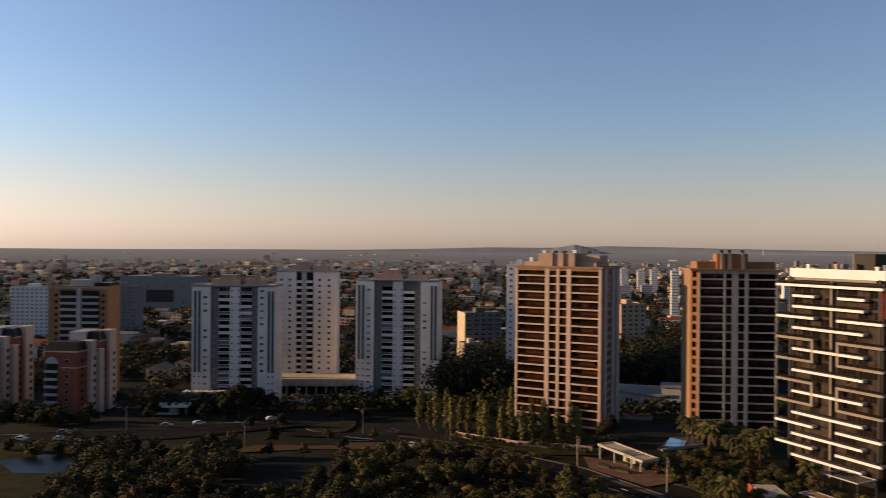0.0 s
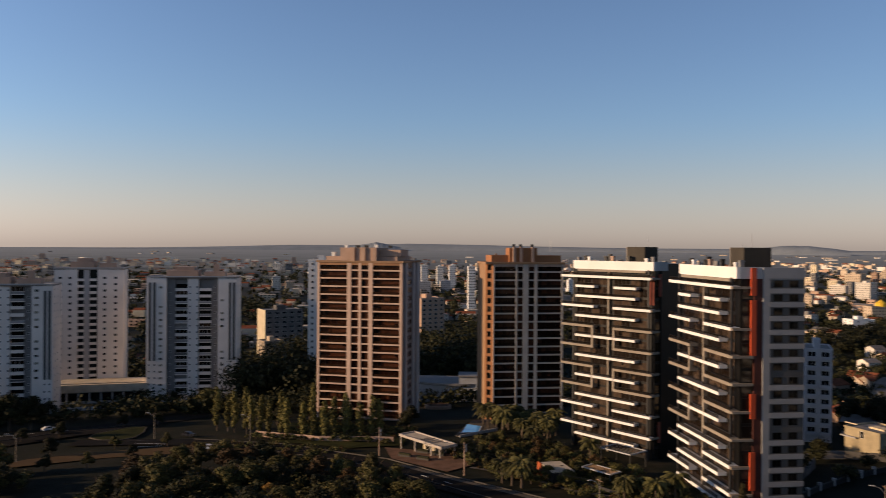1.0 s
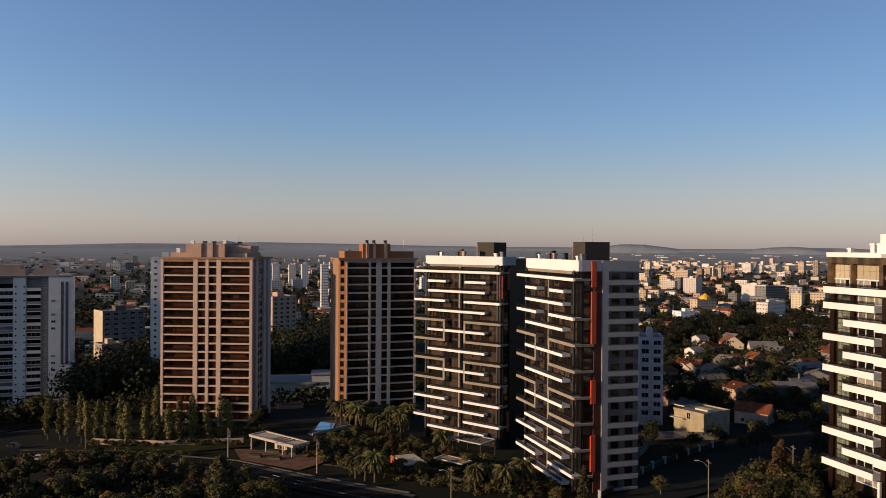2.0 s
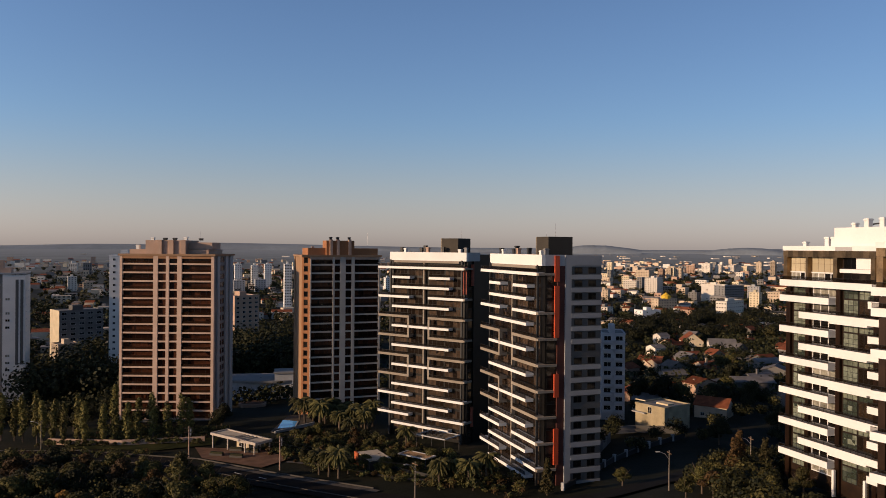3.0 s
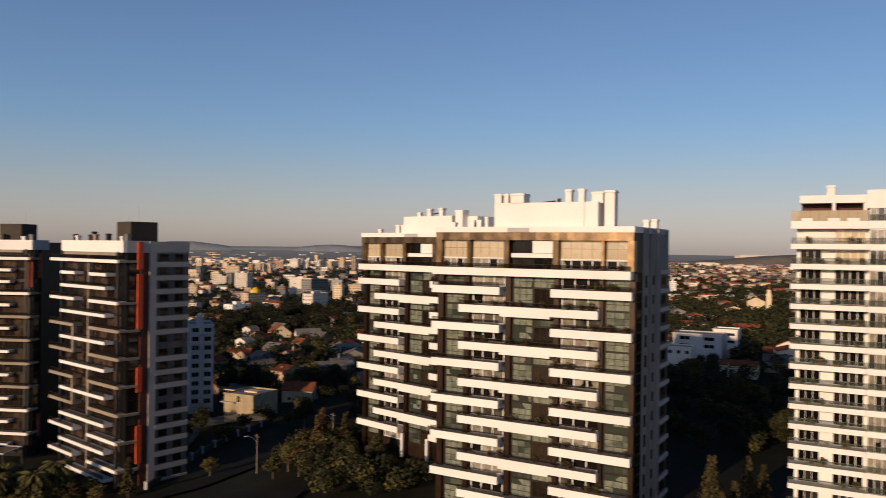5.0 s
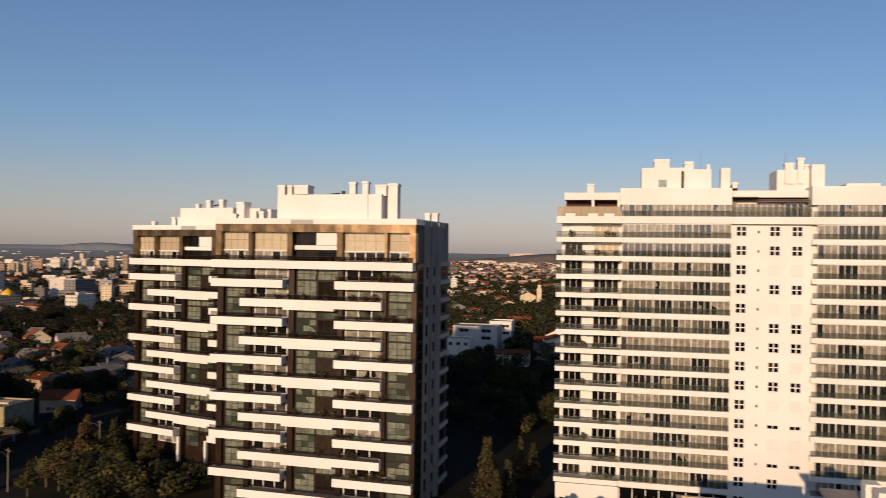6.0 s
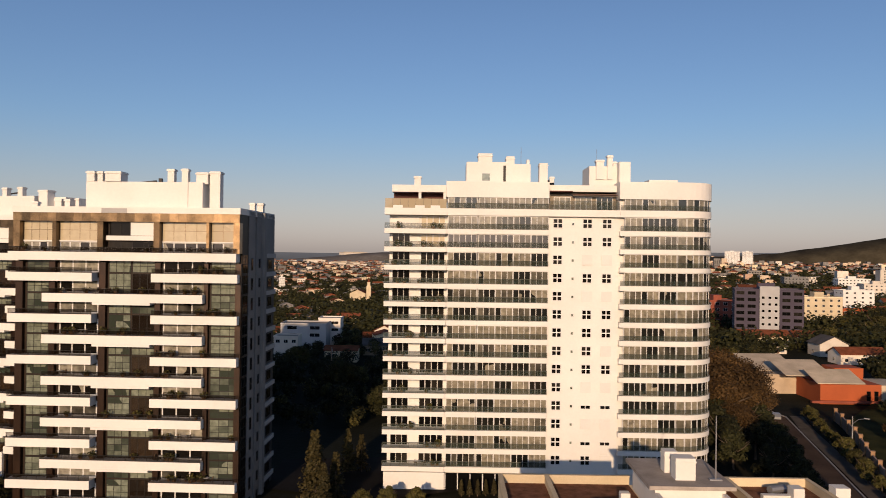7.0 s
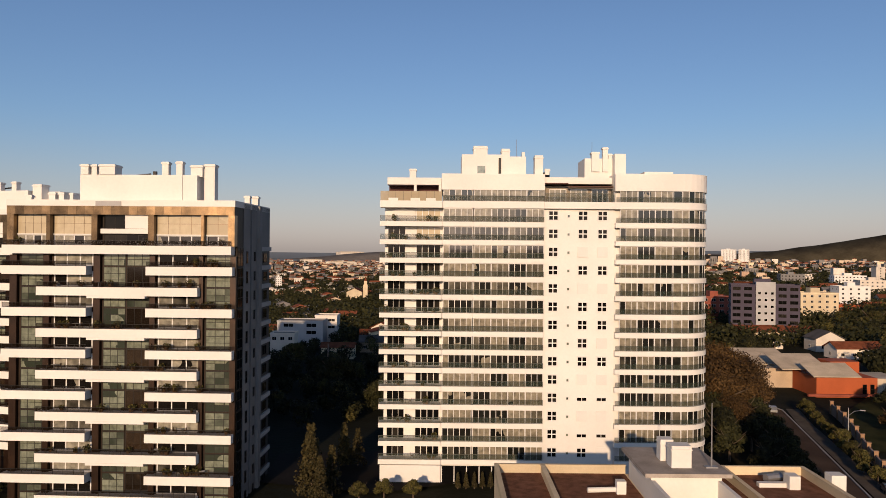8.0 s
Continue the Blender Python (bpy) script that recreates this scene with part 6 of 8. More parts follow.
house(333, 3, -63.7, 11, 10, 4.6, "housew", "slate", "white gabled house with a pale roof", 3.0, "y")
block(2322, 268, -84, 40, 20, 20, 42.0, "white", "large white slab block on the far rise", cols=10)
block(2326, 222, -84, 28, 20, 20, 42.0, "white", "white slab block on the far rise", cols=8)
house(360, 34, -66, 21, 10, 3.6, "cream", "terra", "long low house with a red tiled roof", 2.4)
house(372, 13, -66, 12, 10, 3.4, "house", "terra", "low house with a red tiled roof and a pale wall", 2.2)
house(333, 21, -63.7, 7, 6, 2.8, "housew", "slate", "small white outbuilding with a grey roof", 0.8)
block(425, 58, -63.7, 17, 15, 13.5, 15.5, "brick", "brown brick apartment block with dark windows", cols=4, floors=4, win=(2.2, 1.5))
block(513, -6, -72, 15, 10, 13.8, 8.0, "orangew", "orange rendered two-storey building", cols=3, floors=2, head=False)
house(527, -22, -72, 16, 10, 6.0, "brick", "terra", "brick house with a red tiled roof", 2.6)
house(662, -5, -70, 19, 14, 9.0, "housew", "slate", "white gabled hall with a grey roof", 4.5, "y")
block(752, -26, -70, 24, 14, 14.5, 15.0, "housew", "cream apartment block with a flat roof", cols=6, floors=4)
block(965, -8, -70, 34, 16, 15, 13.0, "white", "long white building with dark window rows", cols=9)
block(955, 46, -70, 26, 14, 15, 13.5, "grey", "grey-blue block above red roofs", cols=7)
house(620, -34, -70, 16, 12, 6.0, "cream", "terra", "cream house with a brown roof", 2.8)
house(590, 26, -70, 17, 10, 5.0, "housew", "terra", "white house with a red roof", 2.6)
house(700, 34, -70, 18, 12, 6.5, "cream", "terra", "cream house with a red roof", 3.0)
house(760, 74, -66, 20, 12, 8.0, "house", "terra", "rendered house with a red roof", 3.0)
for i, (x, y) in enumerate(((2978, 130), (2984, 90), (2990, 40))):
    block(x, y, -86, 32, 20, 30, 27.0, "housew", "pale slab block at the foot of the wooded hill", cols=8)


def church():
    root = thing("church", 617, 404, gz(617, 404), -63.7, "sunlit yellow church with a slender stepped tower", "church")
    root.scale = (0.7, 0.7, 0.7)
    g = Geo().box(0, 21, 0, 30, -3, 16)
    gable_walls(g, 0, 21, 0, 30, 16, 5, "y")
    part("nave", g, ["cream"], root)
    gabled(root, 0, 21, 0, 30, 16, 5, "terra", along="y")
    part("tower", Geo().box(22, 28, 2, 8, -3, 26).box(23, 27, 3, 7, 26, 31), ["cream"], root)
    part("spire", Geo().tube((25, 5, 31), (25, 5, 37), 2.0, 0.1, 8), ["terra"], root)
    for i in range(3):
        part("window", window_mesh(1.6, 3.5, 1, 2, "cream", "glassk"), None, root, at=(3.5 + 5.5 * i, -0.06, 6))


def orange_hall():
    root = thing("hall", 226.6, 3.9, 14.4, -63.7, "bright orange hall with pale sloping sheet roofs", "hall")
    part("wall", Geo().box(2.5, 18.5, 0, 14, 0, 5.2).box(10.5, 18.5, 9.0, 16, 5.2, 8.2), ["orangew"], root)
    part("side_wall", Geo().box(18.55, 26, 0.5, 12, 0, 5.0), ["tinroof"], root)
    for x0, x1, y0, y1, z0, z1 in ((1.5, 14.0, -0.6, 8.0, 5.4, 7.9), (-3.0, 10.0, 8.1, 20.0, 6.0, 8.8), (-8.0, 6.0, 20.1, 34.0, 5.6, 8.6)):
        part("roof", Geo().add([(x0, y0, z0), (x1, y0, z0), (x1, y1, z1), (x0, y1, z1), (x0, y0, z0 + 0.2), (x1, y0, z0 + 0.2), (x1, y1, z1 + 0.2), (x0, y1, z1 + 0.2)], [(4, 5, 6, 7), (0, 1, 5, 4), (1, 2, 6, 5), (2, 3, 7, 6), (3, 0, 4, 7)]), ["tinroof"], root)
    part("rear_wall", Geo().box(-7.5, 9.5, 14.05, 33.5, 0, 5.5), ["house"], root)
    for xx in (14.6, 16.6):
        part("window", window_mesh(1.1, 2.6, 1, 2, "dframe", "glassk"), None, root, at=(xx, -0.06, 0.9))
    part("ledge", Geo().box(0, 18.5, -0.9, 0, 0.4, 1.0), ["brick"], root)


def foreground_building():
    """The flat-roofed building below the camera's last view."""
    Z = 14.0
    root = thing("low_building", 86.1, 34.3, Z, -64, "flat-roofed cream building with brown gravel roof and a raised stair block", "building")
    deck = 26.0 - Z
    part("wall", Geo().box(0, 36.2, -24, 0, -3, deck), ["cream"], root)
    part("gravel", Geo().box(0.3, 15.2, -23.7, -0.3, deck, deck + 0.12).box(22.6, 35.9, -23.7, -0.3, deck, deck + 0.12), ["gravel"], root, "brown roof gravel")
    for x0, x1, y0, y1 in ((0, 15.3, -0.35, 0), (0, 0.4, -24, -0.36), (5.4, 5.8, -23.9, -0.36), (22.7, 36.2, -0.35, 0), (35.8, 36.2, -24, -0.36), (26.4, 26.8, -23.9, -0.36)):
        part("parapet", Geo().box(x0, x1, y0, y1, deck, deck + 1.05).box(x0 - 0.06, x1 + 0.06, y0 - 0.06, y1 + 0.06, deck + 1.05, deck + 1.13), ["cream"], root)
    part("stair_block", Geo().box(15.4, 22.7, -11.3, -1.6, deck, deck + 3.0), ["white"], root)
    part("stair_block_wall", Geo().box(15.4, 15.8, -23.9, -11.35, deck, deck + 2.6).box(22.3, 22.7, -23.9, -11.35, deck, deck + 2.6), ["white"], root)
    part("roof_slab", Geo().box(14.7, 23.6, -11.8, -0.9, deck + 3.0, deck + 3.4), ["slabtop"], root, "weathered overhanging roof slab")
    for x0, x1, y0, y1, h in ((18.0, 20.1, -9.6, -7.8, 2.3), (17.6, 19.0, -6.8, -5.2, 2.3)):
        part("chimney", Geo().box(x0, x1, y0, y1, deck + 3.4, deck + 3.4 + h).box(x0 - 0.08, x1 + 0.08, y0 - 0.08, y1 + 0.08, deck + 2.95 + h, deck + 3.05 + h), ["white"], root)
    part("mast", Geo().box(21.6, 22.9, -9.6, -9.0, deck + 3.4, deck + 3.55).tube((22.3, -9.3, deck + 3.5), (22.3, -9.3, deck + 10.2), 0.09, 0.05, 6), ["metal"], root)
    part("vent_pipe", Geo().tube((9.5, -8, deck + 0.5), (13, -7.6, deck + 0.5), 0.28, 0.28, 8).box(12.6, 13.6, -8.2, -7.2, deck, deck + 1.5), ["white"], root)
    part("air_unit", Geo().box(29.0, 32.4, -5.2, -4.4, deck + 0.1, deck + 0.6).box(32.0, 33.2, -6.0, -4.4, deck + 0.1, deck + 1.6), ["white"], root)
    part("duct", Geo().tube((30.5, -3.2, deck + 0.6), (32.5, -2.4, deck + 0.6), 0.45, 0.45, 8), ["metal"], root)
    part("post", Geo().box(36.3, 37.9, -6.6, -5.0, 0, deck + 1.9), ["white"], root)
    for i in range(8):
        part("window", window_mesh(2.0, 1.5, 2, 1, "frame", "glassk"), None, root, at=(2 + 4.2 * i, -24.06, 4.5))


# block added out of view, only to cast shade beside the street
block(50, -27, 0, 12, 8.3, 13.5, 30.0, "cream", "unseen slim cream block added to shade the street trees", cols=3, floors=9)
church()
orange_hall()
foreground_building()
# ---- the city ----
TOWER_SPOTS = [(-68, 299, 30), (-5, 300, 30), (22, 245, 26), (50, 190, 24), (93, 96, 26), (104, 140, 26), (128, 42, 32), (-165, 353, 30), (-222, 300, 30), (-215, 350, 24), (-296, 290, 24), (-250, 240, 26), (-296, 236, 22), (-118, 388, 14), (-160, 476, 22), (-74, 530, 18), (-640, 735, 70), (86, 268, 14), (94, 244, 14), (116, 252, 14), (162, 314, 14), (242, 550, 16), (358, 890, 18),
               (272, 715, 14), (472, 1030, 24), (500, 1010, 26), (454, 1200, 22), (440, 1248, 18), (398, 812, 26), (558, 1010, 20), (390, 22, 24), (488, 8, 18), (597, -15, 18), (278, 204, 20), (236, 184, 10), (234, 157, 12), (304, -4, 20), (330, 2, 14), (360, 26, 16), (628, 395, 28), (232, -2, 26), (-536, 460, 26), (-575, 410, 22), (-490, 510, 22), (-212, 335, 26), (105, 24, 30)]


def blocked(x, y, r):
    return any((x - a) ** 2 + (y - b) ** 2 < (q + r) ** 2 for a, b, q in TOWER_SPOTS)


def grid(rng, b):
    """Streets turn with the district."""
    return rng.choice((8, 12, 14, 18, 22, -74) if b < 8 or b > 60 else (-36, -42, -46, -50, 46))


def city():
    rng = random.Random(11)
    kinds = []
    looks = [("house", "terra", "small rendered house with a red tiled roof"), ("housew", "terra", "white house with a tiled gable roof"), ("house", "slate", "rendered house with a grey sheet roof"),
             ("houseg", "slate", "weathered grey house with a dark roof"), ("cream", "terra", "cream house with a red tiled roof"), ("pink", "terra", "salmon house with a tiled roof")]
    for i, (wall, roof, label) in enumerate(looks * 2):
        w, d, h = rng.uniform(8, 15), rng.uniform(8, 12), rng.choice((3.2, 3.4, 6.0, 6.2))
        root = thing("house", 0, 0, -300 - 40 * i, 0, label, "house", "suburban houses")
        g = Geo().box(0, w, 0, d, -3, h)
        along = "x" if i % 2 else "y"
        rise = rng.uniform(1.4, 2.8)
        gable_walls(g, 0, w, 0, d, h, rise - 0.05, along)
        part("wall", g, [wall], root)
        gabled(root, 0, w, 0, d, h, rise, roof, along=along)
        part("glazing", far_windows(w, d, h, max(1, int(h / 3)), max(2, int(w / 4))), ["glassk"], root, kind="stuff")
        kinds.append(root)
    flats = []
    walls = ["housew", "house", "housew", "cream", "white2", "pink", "houseg", "white"]
    for i in range(16):
        tall = i >= 8
        w, d, fl = rng.uniform(9, 17), rng.uniform(8, 13), rng.randint(4, 7) if tall else rng.randint(1, 3)
        wall = walls[i % 8]
        h = 3.0 * fl
        root = thing("apartment_block", 0, 0, -1200 - 80 * i, 0, "distant pale apartment tower above the roofs" if tall else "low pale apartment block with a flat roof", "apartment block", "city blocks")
        part("wall", Geo().box(0, w, 0, d, -4, h), [wall], root)
        part("roof", Geo().box(-0.2, w + 0.2, -0.2, d + 0.2, h, h + 0.5).box(w * 0.3, w * 0.6, d * 0.3, d * 0.7, h + 0.5, h + 3.2), [wall if tall else "roof"], root)
        part("glazing", far_windows(w, d, h, fl, max(3, int(w / 3.2))), ["glassk"], root, kind="stuff")
        flats.append(root)
    taken = []
    def spots(n, r0, r1, power, gap):
        got = []
        for _ in range(n * 14):
            if len(got) >= n:
                break
            b, r = rng.uniform(-56, 97), r0 + (r1 - r0) * rng.random() ** power
            x, y = r * math.sin(radians(b)), r * math.cos(radians(b))
            if (r < 440 and b < 16) or (r < 690 and 8 < b < 35) or blocked(x, y, 9) or any((x - p) ** 2 + (y - q) ** 2 < gap * gap for p, q in taken):
                continue
            taken.append((x, y))
            got.append((x, y, r, b))
        return got
    for x, y, r, b in spots(200, 270, 900, 0.8, 16):
        copy_thing(rng.choice(kinds), pose(x, y, gz(x, y) + 0.2, 0, 0, grid(rng, b)))
    for x, y, r, b in spots(150, 400, 1300, 0.8, 20):
        copy_thing(rng.choice(flats[:8] if (r < 1000 or rng.random() < 0.7) else flats[8:]), pose(x, y, gz(x, y) + 0.2, 0, 0, grid(rng, b)))
    for ob in kinds + flats:
        for o in (*ob.children_recursive, ob):
            bpy.data.objects.remove(o)
    # roofs and blocks too far to tell apart
    g = Geo()
    for x, y, r, b in spots(2900, 560, 2900, 0.85, 12):
        th, tower = radians(grid(rng, b)), rng.random() < (0.035 if b < 45 else 0.03)
        w, d = rng.uniform(8, 22), rng.uniform(8, 15)
        tower = tower and r > 1150
        h = rng.uniform(14, 27) if tower else rng.choice((3.5, 4, 5, 6, 7, 9, 11) if r > 1000 else (3.5, 4, 5, 6.5))
        c, s, z = math.cos(th), math.sin(th), gz(x, y) - 2
        base = [(x + c * p - s * q, y + s * p + c * q) for p, q in ((0, 0), (w, 0), (w, d), (0, d))]
        slot = rng.choice((0, 0, 1, 2, 2, 3, 4))
        g.prism(base, z, z + h + 2, slot)
        if h < 8 and rng.random() < 0.65:
            v = [(p, q, z + h + 2.0) for p, q in base] + [((base[0][0] + base[3][0]) / 2, (base[0][1] + base[3][1]) / 2, z + h + 4.2), ((base[1][0] + base[2][0]) / 2, (base[1][1] + base[2][1]) / 2, z + h + 4.2)]
            g.add(v, [(0, 1, 5, 4), (2, 3, 4, 5), (0, 4, 3), (1, 2, 5)], rng.choice((5, 5, 6)))
        elif r < 2200:
            n = max(2, int(w / 4))
            for k in range(int(h / 3)):
                for i in range(n):
                    p = w * (i + 0.25) / n
                    q = [(x + c * a - s * e, y + s * a + c * e) for a, e in ((p, -0.1), (p + w * 0.5 / n, -0.1))]
                    g.add([(*q[0], z + 3 + 3 * k), (*q[1], z + 3 + 3 * k), (*q[1], z + 4.4 + 3 * k), (*q[0], z + 4.4 + 3 * k)], [(0, 1, 2, 3)], 7)
    for _ in range(1150):
        b, r = radians(rng.uniform(44, 66) if rng.random() < 0.6 else rng.uniform(79, 97)), 1250 + 2000 * rng.random() ** 0.8
        x, y, w, d = r * math.sin(b), r * math.cos(b), rng.uniform(6, 15), rng.uniform(7, 12)
        z, h = gz(x, y) - 1, rng.choice((4, 5, 6, 7, 10))
        c, s = math.cos(0.4), -math.sin(0.4)
        base = [(x + c * p - s * q, y + s * p + c * q) for p, q in ((0, 0), (w, 0), (w, d), (0, d))]
        g.prism(base, z, z + h, rng.choice((0, 1, 2, 2, 2, 2, 3, 4)))
        if rng.random() < 0.7:
            v = [(p, q, z + h) for p, q in base] + [((base[0][0] + base[3][0]) / 2, (base[0][1] + base[3][1]) / 2, z + h + 2.4), ((base[1][0] + base[2][0]) / 2, (base[1][1] + base[2][1]) / 2, z + h + 2.4)]
            g.add(v, [(0, 1, 5, 4), (2, 3, 4, 5), (0, 4, 3), (1, 2, 5)], rng.choice((5, 5, 5, 6)))
    for _ in range(150):
        b, r = radians(rng.uniform(-54, 60) if rng.random() < 0.4 else rng.uniform(5, 40)), rng.uniform(2500, 4100)
        x, y, w = r * math.sin(b), r * math.cos(b), rng.uniform(6, 32)
        g.prism([(x, y), (x + w, y + rng.uniform(-8, 8)), (x + w, y + 20), (x, y + 20)], gz(x, y) - 2, gz(x, y) + rng.uniform(2, 5), rng.choice((0, 1, 2)))
    solid("far_roofs", g, ["house", "housew", "houseg", "cream", "pink", "terra", "slate", "glassk"], "countless small roofs and blocks of the distant city", "buildings", kind="stuff")


city()
# ---- trees ----
def leaves(g, rng, cx, cy, cz, rx, ry, rz, n, size, slot=0):
    """A clump of small leaf sprays on and within an ellipsoid."""
    for _ in range(n):
        a, t = rng.uniform(0, 2 * math.pi), math.acos(rng.uniform(-1, 1))
        k = rng.random() ** 0.3
        p = Vector((cx + rx * k * math.sin(t) * math.cos(a), cy + ry * k * math.sin(t) * math.sin(a), cz + rz * k * math.cos(t)))
        out = Vector((math.sin(t) * math.cos(a), math.sin(t) * math.sin(a), math.cos(t) + 0.15)) + Vector((rng.gauss(0, 0.45), rng.gauss(0, 0.45), rng.gauss(0, 0.45)))
        u = out.cross(Vector((rng.gauss(0, 1), rng.gauss(0, 1), rng.gauss(0, 1)))).normalized()
        w = out.cross(u).normalized()
        s = size * rng.uniform(0.6, 1.4)
        u, w = u * s, w * s * 0.7
        g.add([tuple(p - u), tuple(p - w * 0.9), tuple(p + u), tuple(p + w)], [(0, 1, 2, 3)], slot)


def limbs(rng, h, r, spread, n):
    g = Geo().tube((0, 0, -0.6), (0.1, 0.05, h * 0.45), r, r * 0.7, 7)
    for i in range(n):
        a = 2 * math.pi * i / n + rng.uniform(-0.4, 0.4)
        z0 = h * rng.uniform(0.3, 0.45)
        mid = (spread * 0.5 * math.cos(a), spread * 0.5 * math.sin(a), z0 + h * 0.2)
        end = (spread * 0.85 * math.cos(a), spread * 0.85 * math.sin(a), z0 + h * rng.uniform(0.3, 0.45))
        g.tube((0.08, 0.04, z0), mid, r * 0.5, r * 0.35, 5).tube(mid, end, r * 0.35, r * 0.12, 5)
    return g


def broadleaf(name, seed, h, spread, mat, label, n=3800, size=0.27, bare=0.0):
    rng = random.Random(seed)
    root = thing(name, 0, 0, -400, 0, label, "tree")
    part("trunk", limbs(rng, h, 0.025 * h + 0.08, spread, 6), ["trunk"], root)
    g = Geo()
    clumps = 17
    for i in range(clumps):
        a, k = rng.uniform(0, 2 * math.pi), rng.random() ** 0.6
        x, y = spread * 0.75 * k * math.cos(a), spread * 0.75 * k * math.sin(a)
        z = h * (0.78 - 0.42 * k * k) + rng.uniform(-0.16, 0.1) * h
        q = spread * rng.uniform(0.28, 0.46)
        leaves(g, rng, x, y, z, q, q, q * rng.uniform(0.55, 0.8), int(n / clumps * (1 - bare)), size)
    part("crown", g, [mat], root)
    return root


def poplar(seed, h):
    rng = random.Random(seed)
    root = thing("poplar_tree", 0, 0, -400, 0, "slender upright poplar in yellow-green leaf", "tree", "row of poplars")
    part("trunk", Geo().tube((0, 0, -0.5), (0, 0, h * 0.8), 0.2, 0.05, 6), ["trunk"], root)
    g = Geo()
    for i in range(12):
        z = h * (0.16 + 0.8 * i / 12)
        r = 1.4 * math.sin(math.pi * min(0.97, (i + 1.5) / 14)) ** 0.6
        leaves(g, rng, rng.uniform(-0.4, 0.4), rng.uniform(-0.4, 0.4), z, r, r, h * 0.075, 95, 0.26)
    part("crown", g, ["leafp"], root)
    return root


def conifer(seed, h, r, mat, label):
    rng = random.Random(seed)
    root = thing("conifer_tree", 0, 0, -400, 0, label, "tree")
    part("trunk", Geo().tube((0, 0, -0.5), (0, 0, h * 0.95), 0.22, 0.04, 6), ["trunk"], root)
    g = Geo()
    for i in range(14):
        z = h * (0.1 + 0.88 * i / 14)
        q = r * (1 - i / 15.5) ** 0.8
        for j in range(4):
            a = rng.uniform(0, 6.28)
            leaves(g, rng, q * 0.5 * math.cos(a), q * 0.5 * math.sin(a), z, q * 0.55, q * 0.55, h * 0.06, 28, 0.24)
    part("crown", g, [mat], root)
    return root


def palm(seed, h):
    rng = random.Random(seed)
    root = thing("palm_tree", 0, 0, -400, 0, "palm with a full head of drooping fronds", "palm tree", "garden palms")
    g = Geo()
    for i in range(6):
        g.tube((0.05 * i, 0, h * i / 6 - (0.5 if i == 0 else 0)), (0.05 * (i + 1), 0, h * (i + 1) / 6), 0.3 - 0.012 * i, 0.27 - 0.012 * i, 7)
    part("trunk", g, ["trunk"], root)
    g = Geo()
    for i in range(52):
        a = 2.4 * i + rng.uniform(-0.2, 0.2)
        up, ln = rng.uniform(-0.9, 1.2), rng.uniform(2.5, 3.6)
        pts = []
        for k in range(6):
            q = k / 5
            pts.append(Vector((ln * q * math.cos(a) * math.cos(up * 0.5), ln * q * math.sin(a) * math.cos(up * 0.5), h + 0.1 + ln * (up * q * 0.6 - 0.55 * q * q))))
        side = Vector((-math.sin(a), math.cos(a), 0))
        for k in range(5):
            for s in (-1, 1):
                w = 0.42 * math.sin(math.pi * (k + 1) / 6.5)
                g.add([tuple(pts[k]), tuple(pts[k + 1]), tuple(pts[k + 1] + side * s * w - Vector((0, 0, 0.28))), tuple(pts[k] + side * s * w * 0.9 - Vector((0, 0, 0.28)))], [(0, 1, 2, 3)])
    part("crown", g, ["palm"], root)
    return root


def plant(src, x, y, scale, rng, z=None, label=None, group=None):
    ob = copy_thing(src, pose(x, y, (gz(x, y) + 0.2) if z is None else z, 0, 0, rng.uniform(0, 360)) @ Matrix.Scale(scale, 4))
    ob.scale = (scale,) * 3
    if label:
        tagged(ob, label)
    if group:
        tagged(ob, group=group)
    return ob


def inside(x, y, poly):
    c = False
    for (x0, y0), (x1, y1) in zip(poly, poly[1:] + poly[:1]):
        if (y0 > y) != (y1 > y) and x < (x1 - x0) * (y - y0) / (y1 - y0) + x0:
            c = not c
    return c


def scatter(poly, n, gap, rng):
    xs, ys = [p[0] for p in poly], [p[1] for p in poly]
    got = []
    for _ in range(n * 30):
        if len(got) >= n:
            break
        x, y = rng.uniform(min(xs), max(xs)), rng.uniform(min(ys), max(ys))
        if inside(x, y, poly) and all((x - a) ** 2 + (y - b) ** 2 > gap * gap for a, b in got):
            got.append((x, y))
    return got


